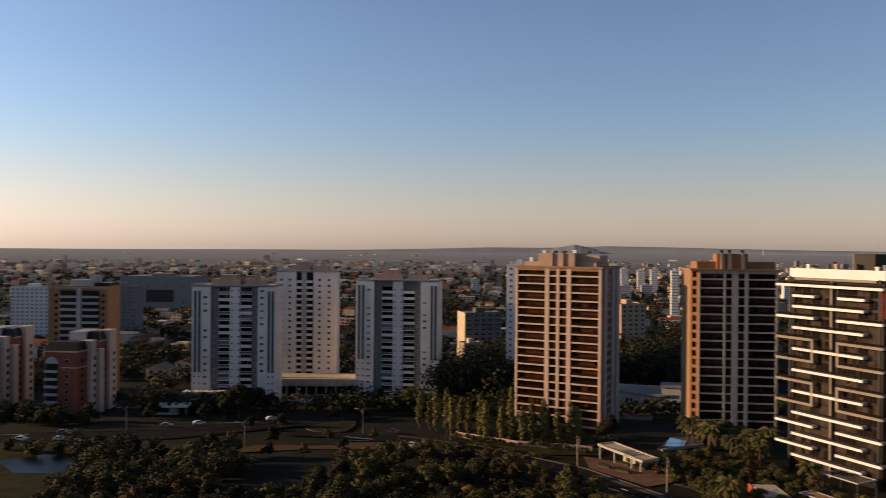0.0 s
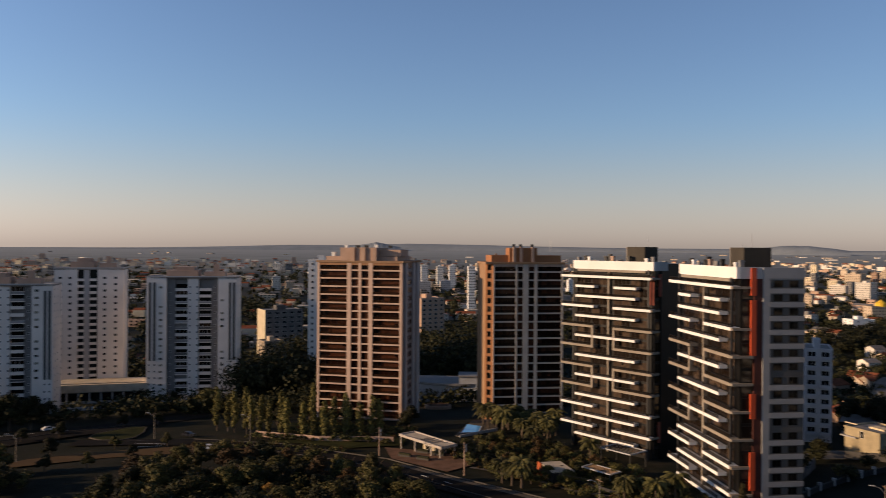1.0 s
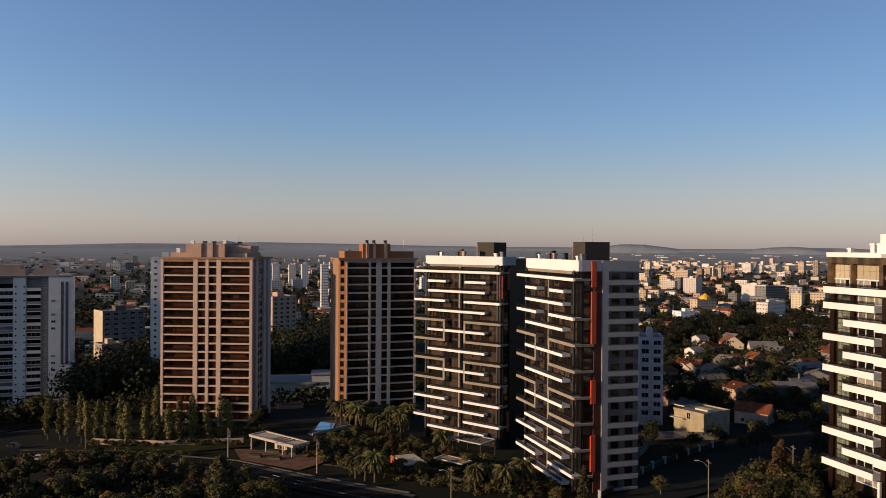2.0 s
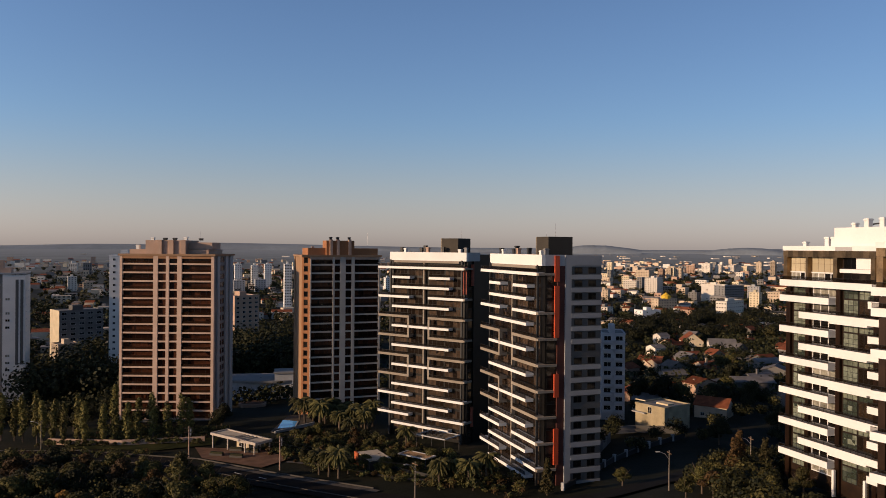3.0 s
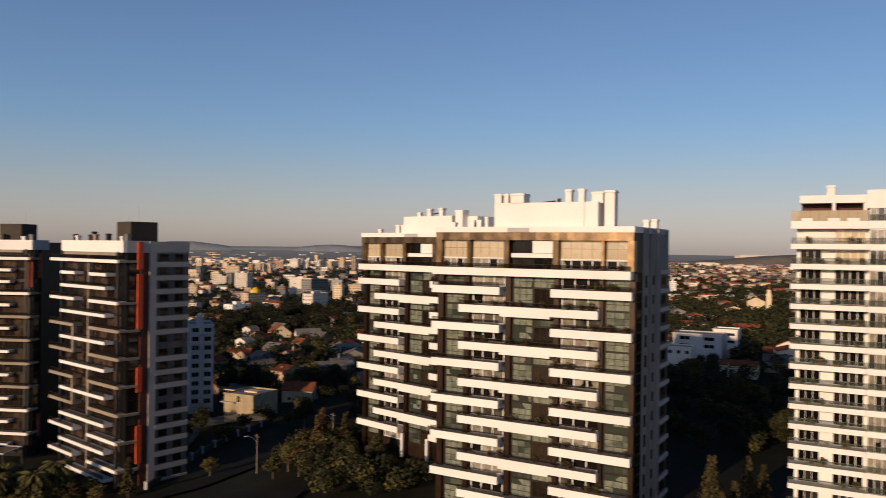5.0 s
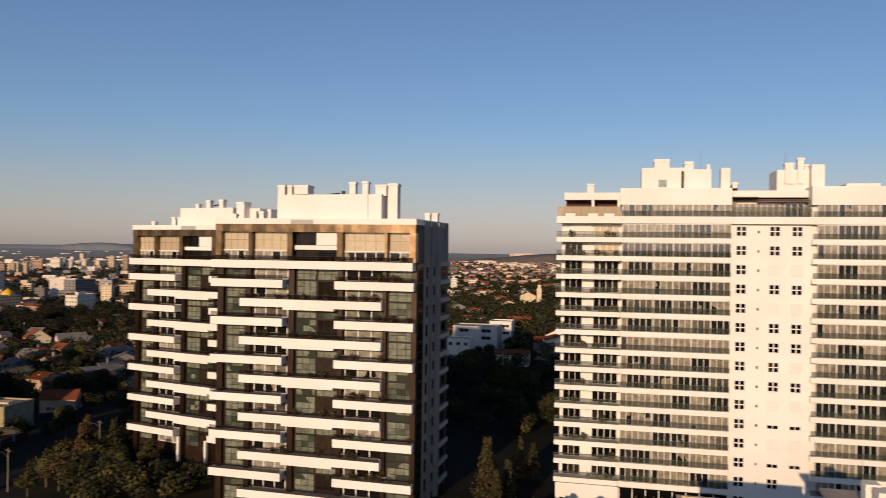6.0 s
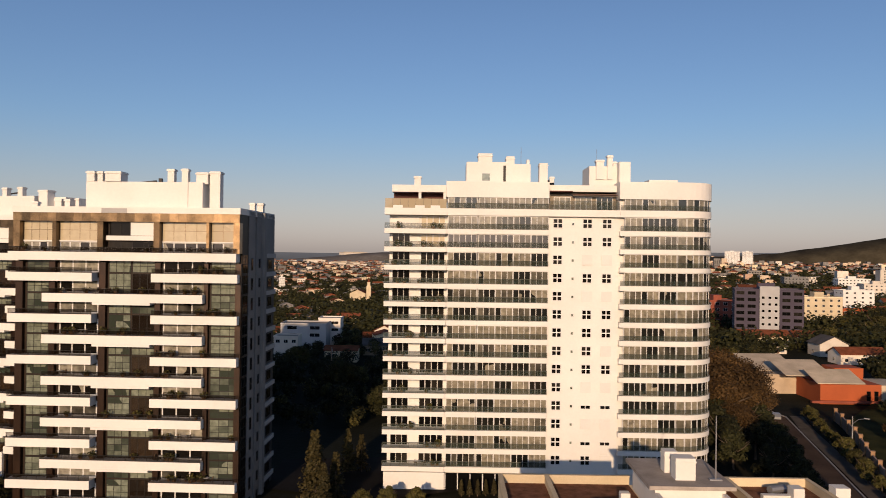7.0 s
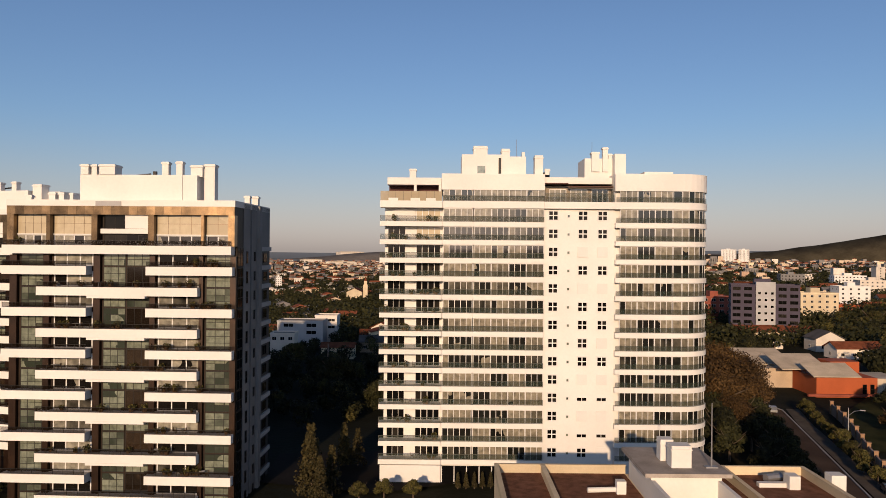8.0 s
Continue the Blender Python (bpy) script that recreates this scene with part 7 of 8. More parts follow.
def planting():
    rng = random.Random(21)
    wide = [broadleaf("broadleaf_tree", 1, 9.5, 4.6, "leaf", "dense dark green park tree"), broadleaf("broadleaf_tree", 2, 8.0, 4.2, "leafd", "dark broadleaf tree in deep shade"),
            broadleaf("broadleaf_tree", 3, 9.0, 4.0, "leafy", "yellow-green park tree catching the low sun"), broadleaf("broadleaf_tree", 4, 7.0, 3.4, "leaf", "round green tree in a garden"),
            broadleaf("broadleaf_tree", 9, 8.5, 4.4, "leafb", "tree in brown autumn leaf")]
    bush = [broadleaf("shrub", 5, 2.6, 2.0, "leafs", "clipped green garden shrub in a bed", 420, 0.22), broadleaf("shrub", 6, 2.2, 1.8, "leafy", "yellow green garden shrub in low sun", 420, 0.22)]
    brown = broadleaf("broadleaf_tree", 7, 16.0, 9.0, "leafb", "large spreading tree in brown autumn leaf", 7800, 0.27)
    orange = broadleaf("broadleaf_tree", 8, 7.0, 3.0, "leafo", "small tree in orange autumn leaf")
    pops = [poplar(31, 13.5), poplar(32, 11.5), poplar(33, 12.5)]
    pines = [conifer(41, 10.0, 2.6, "leafc", "upright conifer in yellow-green needles"), conifer(42, 8.5, 1.9, "leafc", "narrow green conifer beside a path"), conifer(43, 9.0, 2.6, "leafb", "thin conifer in brownish needles")]
    palms = [palm(51, 5.2), palm(52, 6.2)]
    # park wood
    park = [(-150, 120), (-136, 152), (-115, 153), (-104, 163), (-95, 183), (-86, 203), (-68, 196), (-48, 181), (-32, 169), (-22, 150), (-60, 128), (-110, 108)]
    for x, y in scatter(park, 70, 6.4, rng):
        plant(rng.choice(wide[:2] + wide[:3] + [wide[4]] if rng.random() < 0.9 else [orange]), x, y, rng.uniform(0.7, 1.1), rng, group="park wood")
    for x, y in scatter([(-108, 186), (-98, 206), (-80, 209.5), (-64, 206), (-46, 197), (-30, 183), (-26, 170), (-48, 182), (-68, 196), (-86, 200), (-96, 182)], 26, 5.0, rng):
        plant(rng.choice([wide[0], wide[1], wide[2], wide[2], wide[4]]), x, y, rng.uniform(0.7, 1.0), rng, group="park wood")
    for x, y, k, s in ((-152, 168, 2, 0.6), (-160, 178, 1, 0.5), (-146, 176, 2, 0.6), (-140, 166, 2, 0.6), (-137, 172, 0, 0.6), (-131, 160, 2, 0.6), (-166, 170, 2, 0.55), (-172, 182, 1, 0.5), (-150, 190, 1, 1.0), (-146, 193, 2, 0.9), (-154, 188, 1, 0.8), (-164, 184, 1, 0.5), (-180, 190, 1, 0.5), (-190, 182, 1, 0.4), (-135, 196, 1, 0.6), (-125, 200, 2, 0.55)):
        plant(wide[k], x, y, s, rng, group="park wood")
    plant(orange, -128, 150, 0.9, rng)
    # poplars, verge and avenue trees
    for i in range(17):
        q = i / 16
        plant(rng.choice(pops), -113 + 60 * q + rng.uniform(-1.2, 1.2), 259 - 6 * q + rng.uniform(-1.5, 1.5) - (8 * math.sin(math.pi * q)), rng.uniform(0.95, 1.25), rng)
    plant(pops[0], -84, 276, 1.15, rng)
    for x, y, k, s in ((-187, 252, 1, 1.75), (-181, 255, 1, 1.6), (-192, 250, 1, 1.3), (-150, 262, 1, 0.6), (-140, 268, 1, 0.6), (-160, 240, 1, 0.7), (-168, 232, 1, 0.6), (-132, 226, 3, 0.6), (-118, 232, 2, 0.5), (-120, 215, 1, 0.5), (-146, 215, 1, 0.7), (-196, 243, 1, 0.8), (-215, 236, 1, 0.9), (-222, 240, 1, 0.9), (-232, 220, 1, 0.9), (-240, 212, 1, 0.8),
                       (-165, 330, 1, 0.8), (-150, 335, 1, 0.8), (-205, 300, 1, 0.7), (-255, 258, 1, 0.9), (-270, 252, 1, 0.8), (-284, 214, 1, 0.9), (-238, 205, 1, 0.7), (-96, 272, 1, 0.8), (-104, 280, 1, 0.9), (-110, 290, 1, 1.0)):
        plant(wide[k], x, y, s, rng, group="avenue trees")
    # wood between the white and tan towers
    for x, y in scatter([(-140, 305), (-95, 300), (-92, 420), (-150, 430)], 12, 9, rng) + scatter([(-60, 385), (-22, 385), (-30, 470), (-75, 470)], 10, 9, rng):
        if not blocked(x, y, 0):
            plant(rng.choice(wide[:2] + [wide[1]]), x, y, rng.uniform(0.9, 1.3), rng, group="wood between the towers")
    # gardens before the dark towers
    for x, y in scatter([(-14, 282), (6, 262), (2, 250), (-14, 262), (-24, 276)], 22, 3.6, rng):
        plant(rng.choice(palms), x, y, rng.uniform(0.9, 1.3), rng)
    for x, y in ((-8, 196.5), (-5.5, 194.5), (-10.5, 199), (18.5, 183), (25.5, 182), (21.5, 186), (30, 184), (-3.4, 246), (13, 224)):
        plant(rng.choice(palms), x, y, rng.uniform(0.9, 1.1), rng)
    for x, y in scatter([(-30, 236), (-14, 206), (14, 186), (34, 172), (40, 180), (26, 206), (16, 228), (2, 248), (-18, 256)], 70, 3.0, rng):
        src = rng.choice(bush + bush + [wide[3]])
        plant(src, x, y, rng.uniform(0.5, 1.3) * (0.55 if src is wide[3] else 1.0), rng, group="garden planting")
    for x, y in scatter([(-26, 232), (-12, 210), (14, 190), (30, 178), (34, 186), (20, 206), (8, 236), (-14, 252)], 34, 4.5, rng):
        plant(rng.choice([wide[0], wide[1], wide[1], wide[4]]), x, y, rng.uniform(0.3, 0.55), rng, group="garden planting")
    for x, y in scatter([(-86, 262), (-50, 258), (-44, 274), (-88, 282)], 22, 3.5, rng):
        plant(rng.choice(bush + [wide[1]]), x, y, rng.uniform(0.6, 1.0), rng, group="garden planting")
    for i in range(22):
        plant(rng.choice(bush), -97 + 2.3 * i + rng.uniform(-0.6, 0.6), 247.5 - 0.3 * i * (1 if i < 12 else 0.6) + rng.uniform(-1, 0.4), rng.uniform(0.5, 0.95), rng, group="hedge before the garden wall")
    plant(pines[1], 41.5, 170.5, 1.0, rng)
    # the green corner between the dark and the white towers
    for x, y in scatter([(64, 152), (72, 142), (88, 138), (96, 160), (98, 182), (82, 176)], 24, 4.6, rng):
        plant(rng.choice([wide[0], wide[2], wide[3], wide[4], wide[1]]), x, y, rng.uniform(0.5, 0.75), rng, group="roadside trees")
    for x, y, k, s in ((110, 278, 5, 1.7), (104, 284, 5, 1.5), (84, 166, 2, 1.3), (81.5, 163, 2, 1.15), (87, 160, 0, 1.0), (60, 174, 8, 0.5)):
        plant(pines[k] if k < 3 else wide[k % 4], x, y, s, rng)
    # trees behind, among houses
    for x, y in scatter([(60, 205), (100, 215), (190, 250), (260, 420), (150, 430), (70, 330)], 30, 10, rng):
        if not blocked(x, y, -2):
            plant(rng.choice([wide[1], wide[1], wide[1], wide[0]]), x, y, rng.uniform(0.8, 1.4), rng, group="garden trees of the suburb")
    # between the broad and the round-ended tower
    for x, y, k, s in ((101, 71, 0, 1.0), (103.5, 73, 0, 1.15), (99.5, 68.5, 1, 0.9), (105, 70, 0, 0.8), (119, 77, 1, 0.95), (120.5, 75, 0, 0.7), (96, 66, 0, 0.8)):
        plant(pines[k], x, y, s, rng)
    for x, y in scatter([(135, 110), (165, 85), (260, 150), (250, 190), (190, 200), (130, 150)], 26, 9, rng):
        if not blocked(x, y, 0):
            plant(rng.choice([wide[0], wide[1], wide[1], wide[3]]), x, y, rng.uniform(0.7, 1.2), rng, group="garden trees of the suburb")
    for i in range(9):
        plant(pines[1], 114 + 0.62 * i + 7 * 0.44, 55 - 1.2 * i - 1.5, 0.32, rng, label="small clipped conifer in the entrance bed", group="entrance conifers")
    for x, y in ((106.3, 61.2), (108.3, 57.1), (103.5, 64.0)):
        plant(wide[3], x, y, 0.5, rng, label="small garden tree before the white wall")
    # the street beside the round-ended tower
    for x, y, s in ((196, 25, 1.15), (186, 20, 1.0), (206, 30, 1.0), (177, 20, 0.85), (208, 22, 0.75), (168, 16, 0.6), (192, 21.5, 0.95), (202, 24, 0.95), (183, 16, 0.7), (198, 33, 1.2), (190, 28, 1.1), (192, 17, 0.95), (199, 20, 1.0), (186, 15.5, 0.75), (204, 16.5, 0.7)):
        plant(brown, x, y, s, rng)
    for x, y, s in ((132, 0.5, 0.5), (138, 2.0, 0.6), (144, 3.6, 0.65), (150, 5.2, 0.75), (156.5, 7.0, 0.8), (163, 8.5, 0.85), (170, 10.4, 0.9), (177, 12, 0.9), (184, 13.6, 0.9), (146, 8, 0.8), (160, 12, 0.9), (151, 15, 0.9), (158, 17.5, 1.05), (166, 19, 1.1), (174, 20.5, 1.1)):
        plant(wide[1], x, y, s, rng, group="street trees")
    for x, y in scatter([(175, -13), (235, -14), (228, -38), (182, -36)], 14, 6, rng):
        plant(rng.choice([wide[1], wide[1], wide[4]]), x, y, rng.uniform(0.6, 0.9), rng, group="garden trees of the suburb")
    for i in range(13):
        q = i / 12
        plant(rng.choice([wide[0], wide[3], wide[3]]), 208 - 62 * q, 4.6 - 12.6 * q + rng.uniform(-0.6, 0.6), rng.uniform(0.34, 0.5), rng, group="street trees")
    for x, y in scatter([(205, -8), (245, -16), (260, -45), (200, -40)], 9, 7, rng) + scatter([(215, 14), (300, 22), (330, 60), (240, 60)], 10, 9, rng):
        if not blocked(x, y, -4):
            plant(rng.choice([wide[0], wide[1], wide[3]]), x, y, rng.uniform(0.6, 1.0), rng, group="garden trees of the suburb")
    for x, y in scatter([(330, -5), (420, -40), (460, -20), (420, 10), (380, 10)], 12, 10, rng) + scatter([(430, 40), (560, 30), (600, 90), (480, 110)], 12, 12, rng):
        if not blocked(x, y, -4):
            plant(rng.choice([wide[0], wide[1]]), x, y, rng.uniform(0.9, 1.3), rng, group="garden trees of the suburb")
    for ob in wide + bush + [brown, orange] + pops + pines + palms:
        for o in (*ob.children_recursive, ob):
            bpy.data.objects.remove(o)
    # thickets: trees standing too close to tell apart
    # lit: share of clumps coloured yellow-green as if sunlit, the rest as if shaded
    def thicket(name, polys, label, mat, s0=2.6, s1=4.4, lit=0.12, leaf_size=0.33):
        g = Geo()
        for poly, n, gap in polys:
            for x, y in scatter(poly, n, gap, rng):
                if blocked(x, y, -3):
                    continue
                s = rng.uniform(s0, s1)
                for _ in range(4):
                    leaves(g, rng, x + rng.uniform(-s, s) * 0.5, y + rng.uniform(-s, s) * 0.5, gz(x, y) + s * rng.uniform(0.5, 1.25), s * 0.6, s * 0.6, s * 0.5, 125, leaf_size, 1 if rng.random() < lit else 0)
        solid(name, g, [mat, "leafy"], label, "trees", kind="stuff")
    g = Geo()
    for i in range(5400):
        b, r = radians(rng.uniform(2, 97) if rng.random() < 0.8 else rng.uniform(-50, 2)), 620 + 1700 * rng.random() ** 0.9
        if i >= 3600:
            b, r = radians(rng.uniform(42, 68)), rng.uniform(1100, 3000)
        x, y = r * math.sin(b), r * math.cos(b)
        if blocked(x, y, 2):
            continue
        s = rng.uniform(2.6, 5.6)
        for _ in range(3):
            leaves(g, rng, x + rng.uniform(-s, s), y + rng.uniform(-s, s), gz(x, y) + s * rng.uniform(0.6, 1.3), s * 0.8, s * 0.8, s * 0.6, 15, 1.5, 1 if rng.random() < 0.08 else 0)
    solid("far_trees", g, ["leafd", "leafy"], "dark trees scattered among the far roofs", "trees", kind="stuff")
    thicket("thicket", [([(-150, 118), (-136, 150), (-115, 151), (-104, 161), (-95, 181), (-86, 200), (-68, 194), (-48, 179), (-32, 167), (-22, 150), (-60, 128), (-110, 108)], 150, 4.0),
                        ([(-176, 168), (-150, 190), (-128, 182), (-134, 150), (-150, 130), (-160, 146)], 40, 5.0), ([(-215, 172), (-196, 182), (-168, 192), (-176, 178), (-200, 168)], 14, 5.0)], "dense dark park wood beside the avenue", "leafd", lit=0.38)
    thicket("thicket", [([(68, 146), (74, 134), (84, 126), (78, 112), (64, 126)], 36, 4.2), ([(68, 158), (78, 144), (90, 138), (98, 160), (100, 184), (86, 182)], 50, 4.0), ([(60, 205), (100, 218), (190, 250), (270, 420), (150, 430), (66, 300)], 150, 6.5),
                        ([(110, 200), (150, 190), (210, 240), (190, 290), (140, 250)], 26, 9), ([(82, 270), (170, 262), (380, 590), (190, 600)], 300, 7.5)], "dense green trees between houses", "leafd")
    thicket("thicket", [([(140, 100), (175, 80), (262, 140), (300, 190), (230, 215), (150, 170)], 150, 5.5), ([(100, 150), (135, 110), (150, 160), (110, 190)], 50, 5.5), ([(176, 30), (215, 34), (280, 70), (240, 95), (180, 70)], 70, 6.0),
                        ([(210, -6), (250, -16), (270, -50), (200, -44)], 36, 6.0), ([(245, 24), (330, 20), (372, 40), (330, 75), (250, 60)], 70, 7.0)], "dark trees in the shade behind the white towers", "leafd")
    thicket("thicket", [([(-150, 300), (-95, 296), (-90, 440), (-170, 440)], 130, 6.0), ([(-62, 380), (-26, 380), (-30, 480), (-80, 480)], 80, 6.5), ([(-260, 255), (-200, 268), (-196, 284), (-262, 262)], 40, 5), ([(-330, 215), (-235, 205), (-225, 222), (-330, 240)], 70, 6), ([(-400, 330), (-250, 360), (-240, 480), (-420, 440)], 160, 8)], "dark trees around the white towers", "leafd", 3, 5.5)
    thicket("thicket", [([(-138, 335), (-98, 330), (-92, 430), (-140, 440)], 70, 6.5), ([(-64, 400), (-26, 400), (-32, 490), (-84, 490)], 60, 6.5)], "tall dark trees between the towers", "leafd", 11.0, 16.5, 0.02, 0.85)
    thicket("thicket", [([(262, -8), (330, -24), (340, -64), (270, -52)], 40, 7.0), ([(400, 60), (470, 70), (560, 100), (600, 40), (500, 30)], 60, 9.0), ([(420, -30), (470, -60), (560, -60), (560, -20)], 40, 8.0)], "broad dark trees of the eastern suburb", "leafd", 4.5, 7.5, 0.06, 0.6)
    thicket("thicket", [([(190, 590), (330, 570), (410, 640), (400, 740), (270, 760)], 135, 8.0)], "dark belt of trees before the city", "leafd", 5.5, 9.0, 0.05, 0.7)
    def beds(polys, label):
        g = Geo()
        for poly, n, gap in polys:
            for x, y in scatter(poly, n, gap, rng):
                s = rng.uniform(0.6, 1.5)
                for _ in range(3):
                    leaves(g, rng, x + rng.uniform(-s, s) * 0.8, y + rng.uniform(-s, s) * 0.8, gz(x, y) + 0.2 + s * rng.uniform(0.3, 0.9), s * 0.8, s * 0.8, s * 0.6, 42, 0.2, rng.choice((0, 0, 1, 2)))
        solid("garden_bed", g, ["leafs", "leafy", "leafb"], label, "shrubs", kind="stuff")
    beds([([(-30, 232), (-14, 204), (14, 184), (34, 170), (40, 180), (26, 206), (16, 228), (2, 248), (-18, 256)], 260, 1.9), ([(-86, 252), (-48, 248), (-44, 268), (-88, 278)], 70, 2.6), ([(-112, 232), (-88, 238), (-60, 232), (-62, 226), (-90, 229), (-112, 224)], 40, 2.4)], "mixed low garden planting between the paths")
    # far woods
    g = Geo()
    for i in range(10500):
        b, r = rng.uniform(-58, 100) if i < 7000 else rng.uniform(50, 98), 330 + (1600 if i < 7000 else 1100) * rng.random() ** 1.4
        x, y = r * math.sin(radians(b)), r * math.cos(radians(b))
        if blocked(x, y, 2):
            continue
        s = rng.uniform(3.0, 6.5)
        for _ in range(2):
            leaves(g, rng, x + rng.uniform(-s, s) * 0.6, y + rng.uniform(-s, s) * 0.6, gz(x, y) + s * 0.8, s, s, s * 0.75, 32 if r < 900 else 16, 0.55 + r * 0.0009)
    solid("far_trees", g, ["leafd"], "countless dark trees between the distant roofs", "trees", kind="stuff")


planting()
# ---- small things ----
def car(x, y, th, paint, label):
    z = gz(x, y) + 0.36
    root = thing("car", x, y, z, th, label, "car", "cars on the streets")
    def prof(pts, y0, y1):
        g, n = Geo(), len(pts)
        g.add([(a, y0, b) for a, b in pts] + [(a, y1, b) for a, b in pts], [tuple(range(n)), tuple(range(2 * n - 1, n - 1, -1))] + [(i + n, (i + 1) % n + n, (i + 1) % n, i) for i in range(n)])
        return g
    part("body", prof([(-2.1, 0.3), (2.1, 0.3), (2.15, 0.75), (1.0, 0.95), (0.4, 1.42), (-1.1, 1.45), (-1.9, 1.0), (-2.15, 0.9)], -0.85, 0.85), [paint], root)
    part("glazing", prof([(0.92, 0.97), (0.36, 1.36), (-1.05, 1.38), (-1.7, 1.0)], -0.87, 0.87), ["glassk"], root)
    for a in (-1.3, 1.35):
        for s in (-0.8, 0.8):
            part("wheel", Geo().tube((a, s - 0.1, 0.31), (a, s + 0.1, 0.31), 0.31, 0.31, 12), ["rubber"], root)


for x, y, th, p, lab in ((-222, 184, 32, "carw", "white car driving along the avenue"), (-211, 189.5, 32, "carw", "white saloon driving along the avenue"), (-189.5, 231.5, 45, "carw", "white car parked by the gatehouse"), (-219, 198, 32, "cars", "silver car on the far side of the avenue"),
                         (-163, 246, 60, "card", "dark car on the avenue"), (-197, 223, 36, "cars", "silver car by the kerb"), (-102, 228, 10, "carw", "white van-like car parked on the verge"), (-172, 252, 55, "carw", "white car beside the podium"),
                         (200, 10.8, 13, "cars", "silver car parked in the shaded street"), (141.5, -9.5, 10, "card", "dark car at the kerb"), (-118, 247, 0, "card", "dark car near the poplars")):
    car(x, y, th, p, lab)


def street_lamp(x, y, th, h=8.0, wooden=False):
    z = gz(x, y) + 0.2
    root = thing("street_lamp", x, y, z, th, "weathered street lamp post with a curved arm", "street lamp", "street lamps")
    part("pole", Geo().tube((0, 0, -0.5), (0, 0, h), 0.13, 0.08, 8), ["taupe" if wooden else "metal"], root)
    part("arm", Geo().tube((0, 0, h * 0.78), (-1.0, 0, h * 0.92), 0.05, 0.05, 6).tube((-1.0, 0, h * 0.92), (-2.2, 0, h * 0.97), 0.05, 0.045, 6), ["metal"], root)
    part("lamp_head", Geo().box(-3.0, -2.1, -0.16, 0.16, h * 0.965, h * 0.985), ["white2"], root)
    if wooden:
        part("cross_arm", Geo().box(-0.1, 0.1, -1.1, 1.1, h - 0.6, h - 0.45), ["wood"], root)


for x, y, th in ((66.4, 162.4, 0), (92, 176, 0), (-95, 243, 0), (-150, 205, 20), (-205, 212, 40), (-128, 243, 0), (12, 172, 30)):
    street_lamp(x, y, th, 8.5, True)
for x, y, th in ((175, -4.6, 80), (204, 20, -100)):
    street_lamp(x, y, th, 7.0)


def utility_pole(x, y, h=9.0):
    root = thing("utility_pole", x, y, gz(x, y), 20, "pale utility pole with cross-arms and insulators", "utility pole")
    part("pole", Geo().tube((0, 0, -0.5), (0, 0, h), 0.18, 0.13, 8), ["beige"], root)
    for z in (h - 0.5, h - 1.6):
        part("cross_arm", Geo().box(-1.2, 1.2, -0.07, 0.07, z - 0.07, z + 0.07), ["wood"], root)
        part("transformer", Geo().tube((0.45, 0, z - 1.0), (0.45, 0, z - 0.2), 0.22, 0.22, 8), ["metal"], root)


utility_pole(205, 140)
utility_pole(-21, 205.5)
utility_pole(-48, 224)


def cable(a, b, sag, label="thin sagging overhead cable"):
    g, n = Geo(), 14
    pts = [(a[0] + (b[0] - a[0]) * i / n, a[1] + (b[1] - a[1]) * i / n, a[2] + (b[2] - a[2]) * i / n - 4 * sag * (i / n) * (1 - i / n)) for i in range(n + 1)]
    for p, q in zip(pts, pts[1:]):
        g.tube(p, q, 0.03, 0.03, 4)
    solid("cable", g, ["black"], label, "cable")


for dz in (8.4, 7.3):
    cable((-48, 224, gz(-48, 224) + dz), (-21, 205.5, gz(-21, 205.5) + dz), 0.7)
    cable((-21, 205.5, gz(-21, 205.5) + dz), (12, 172, gz(12, 172) + 8.0), 0.9)


def wall_run(points, h, mat, label, post_every=0.0, post_mat=None, name="garden_wall", w=0.3):
    """A garden wall along a line, with its posts."""
    x0, y0 = points[0]
    root = thing(name, x0, y0, gz(x0, y0), 0, label, "wall")
    for (ax, ay), (bx, by) in zip(points, points[1:]):
        ln, a = math.hypot(bx - ax, by - ay), math.degrees(math.atan2(by - ay, bx - ax))
        n = max(1, round(ln / 6))
        for i in range(n):
            px, py = ax + (bx - ax) * i / n, ay + (by - ay) * i / n
            part("wall_panel", Geo().box(0, ln / n, -w / 2, w / 2, -1.2, h), [mat], root, at=(px - x0, py - y0, gz(px, py) - gz(x0, y0) + 0.2), turn=a)
        if post_every:
            m = max(1, round(ln / post_every))
            for i in range(m):
                px, py = ax + (bx - ax) * i / m, ay + (by - ay) * i / m
                part("post", Geo().box(-0.35, 0.35, -0.35, 0.35, -1.2, h + 0.55).box(-0.42, 0.42, -0.42, 0.42, h + 0.55, h + 0.68), [post_mat or mat], root, at=(px - x0, py - y0, gz(px, py) - gz(x0, y0) + 0.2), turn=a)


wall_run([(46, 174), (52, 182), (58, 190), (67, 201), (77, 211), (87, 220), (98, 228)], 1.1, "dgrey", "low dark garden wall with pale posts behind the dark tower", 8.0, "lgrey")
wall_run([(206, -1.8), (200, -3.1), (186, -5.4), (164.5, -7.7), (151.4, -9.4), (136, -12.5)], 2.2, "beige", "long garden wall with stout posts beside the street", 7.0, "tan")
wall_run([(-96, 251), (-72, 244.5), (-48, 246)], 1.7, "beige", "pale garden wall behind the poplars", 0)
wall_run([(-213, 304.5), (-196, 313), (-178.5, 321.5)], 1.3, "lgrey", "low pale wall before the podium garden")
wall_run([(74, 236), (86, 238), (99, 234)], 2.2, "houseg", "weathered grey yard wall")
wall_run([(60, 200), (74, 226)], 2.4, "houseg", "long grey boundary wall in shade")
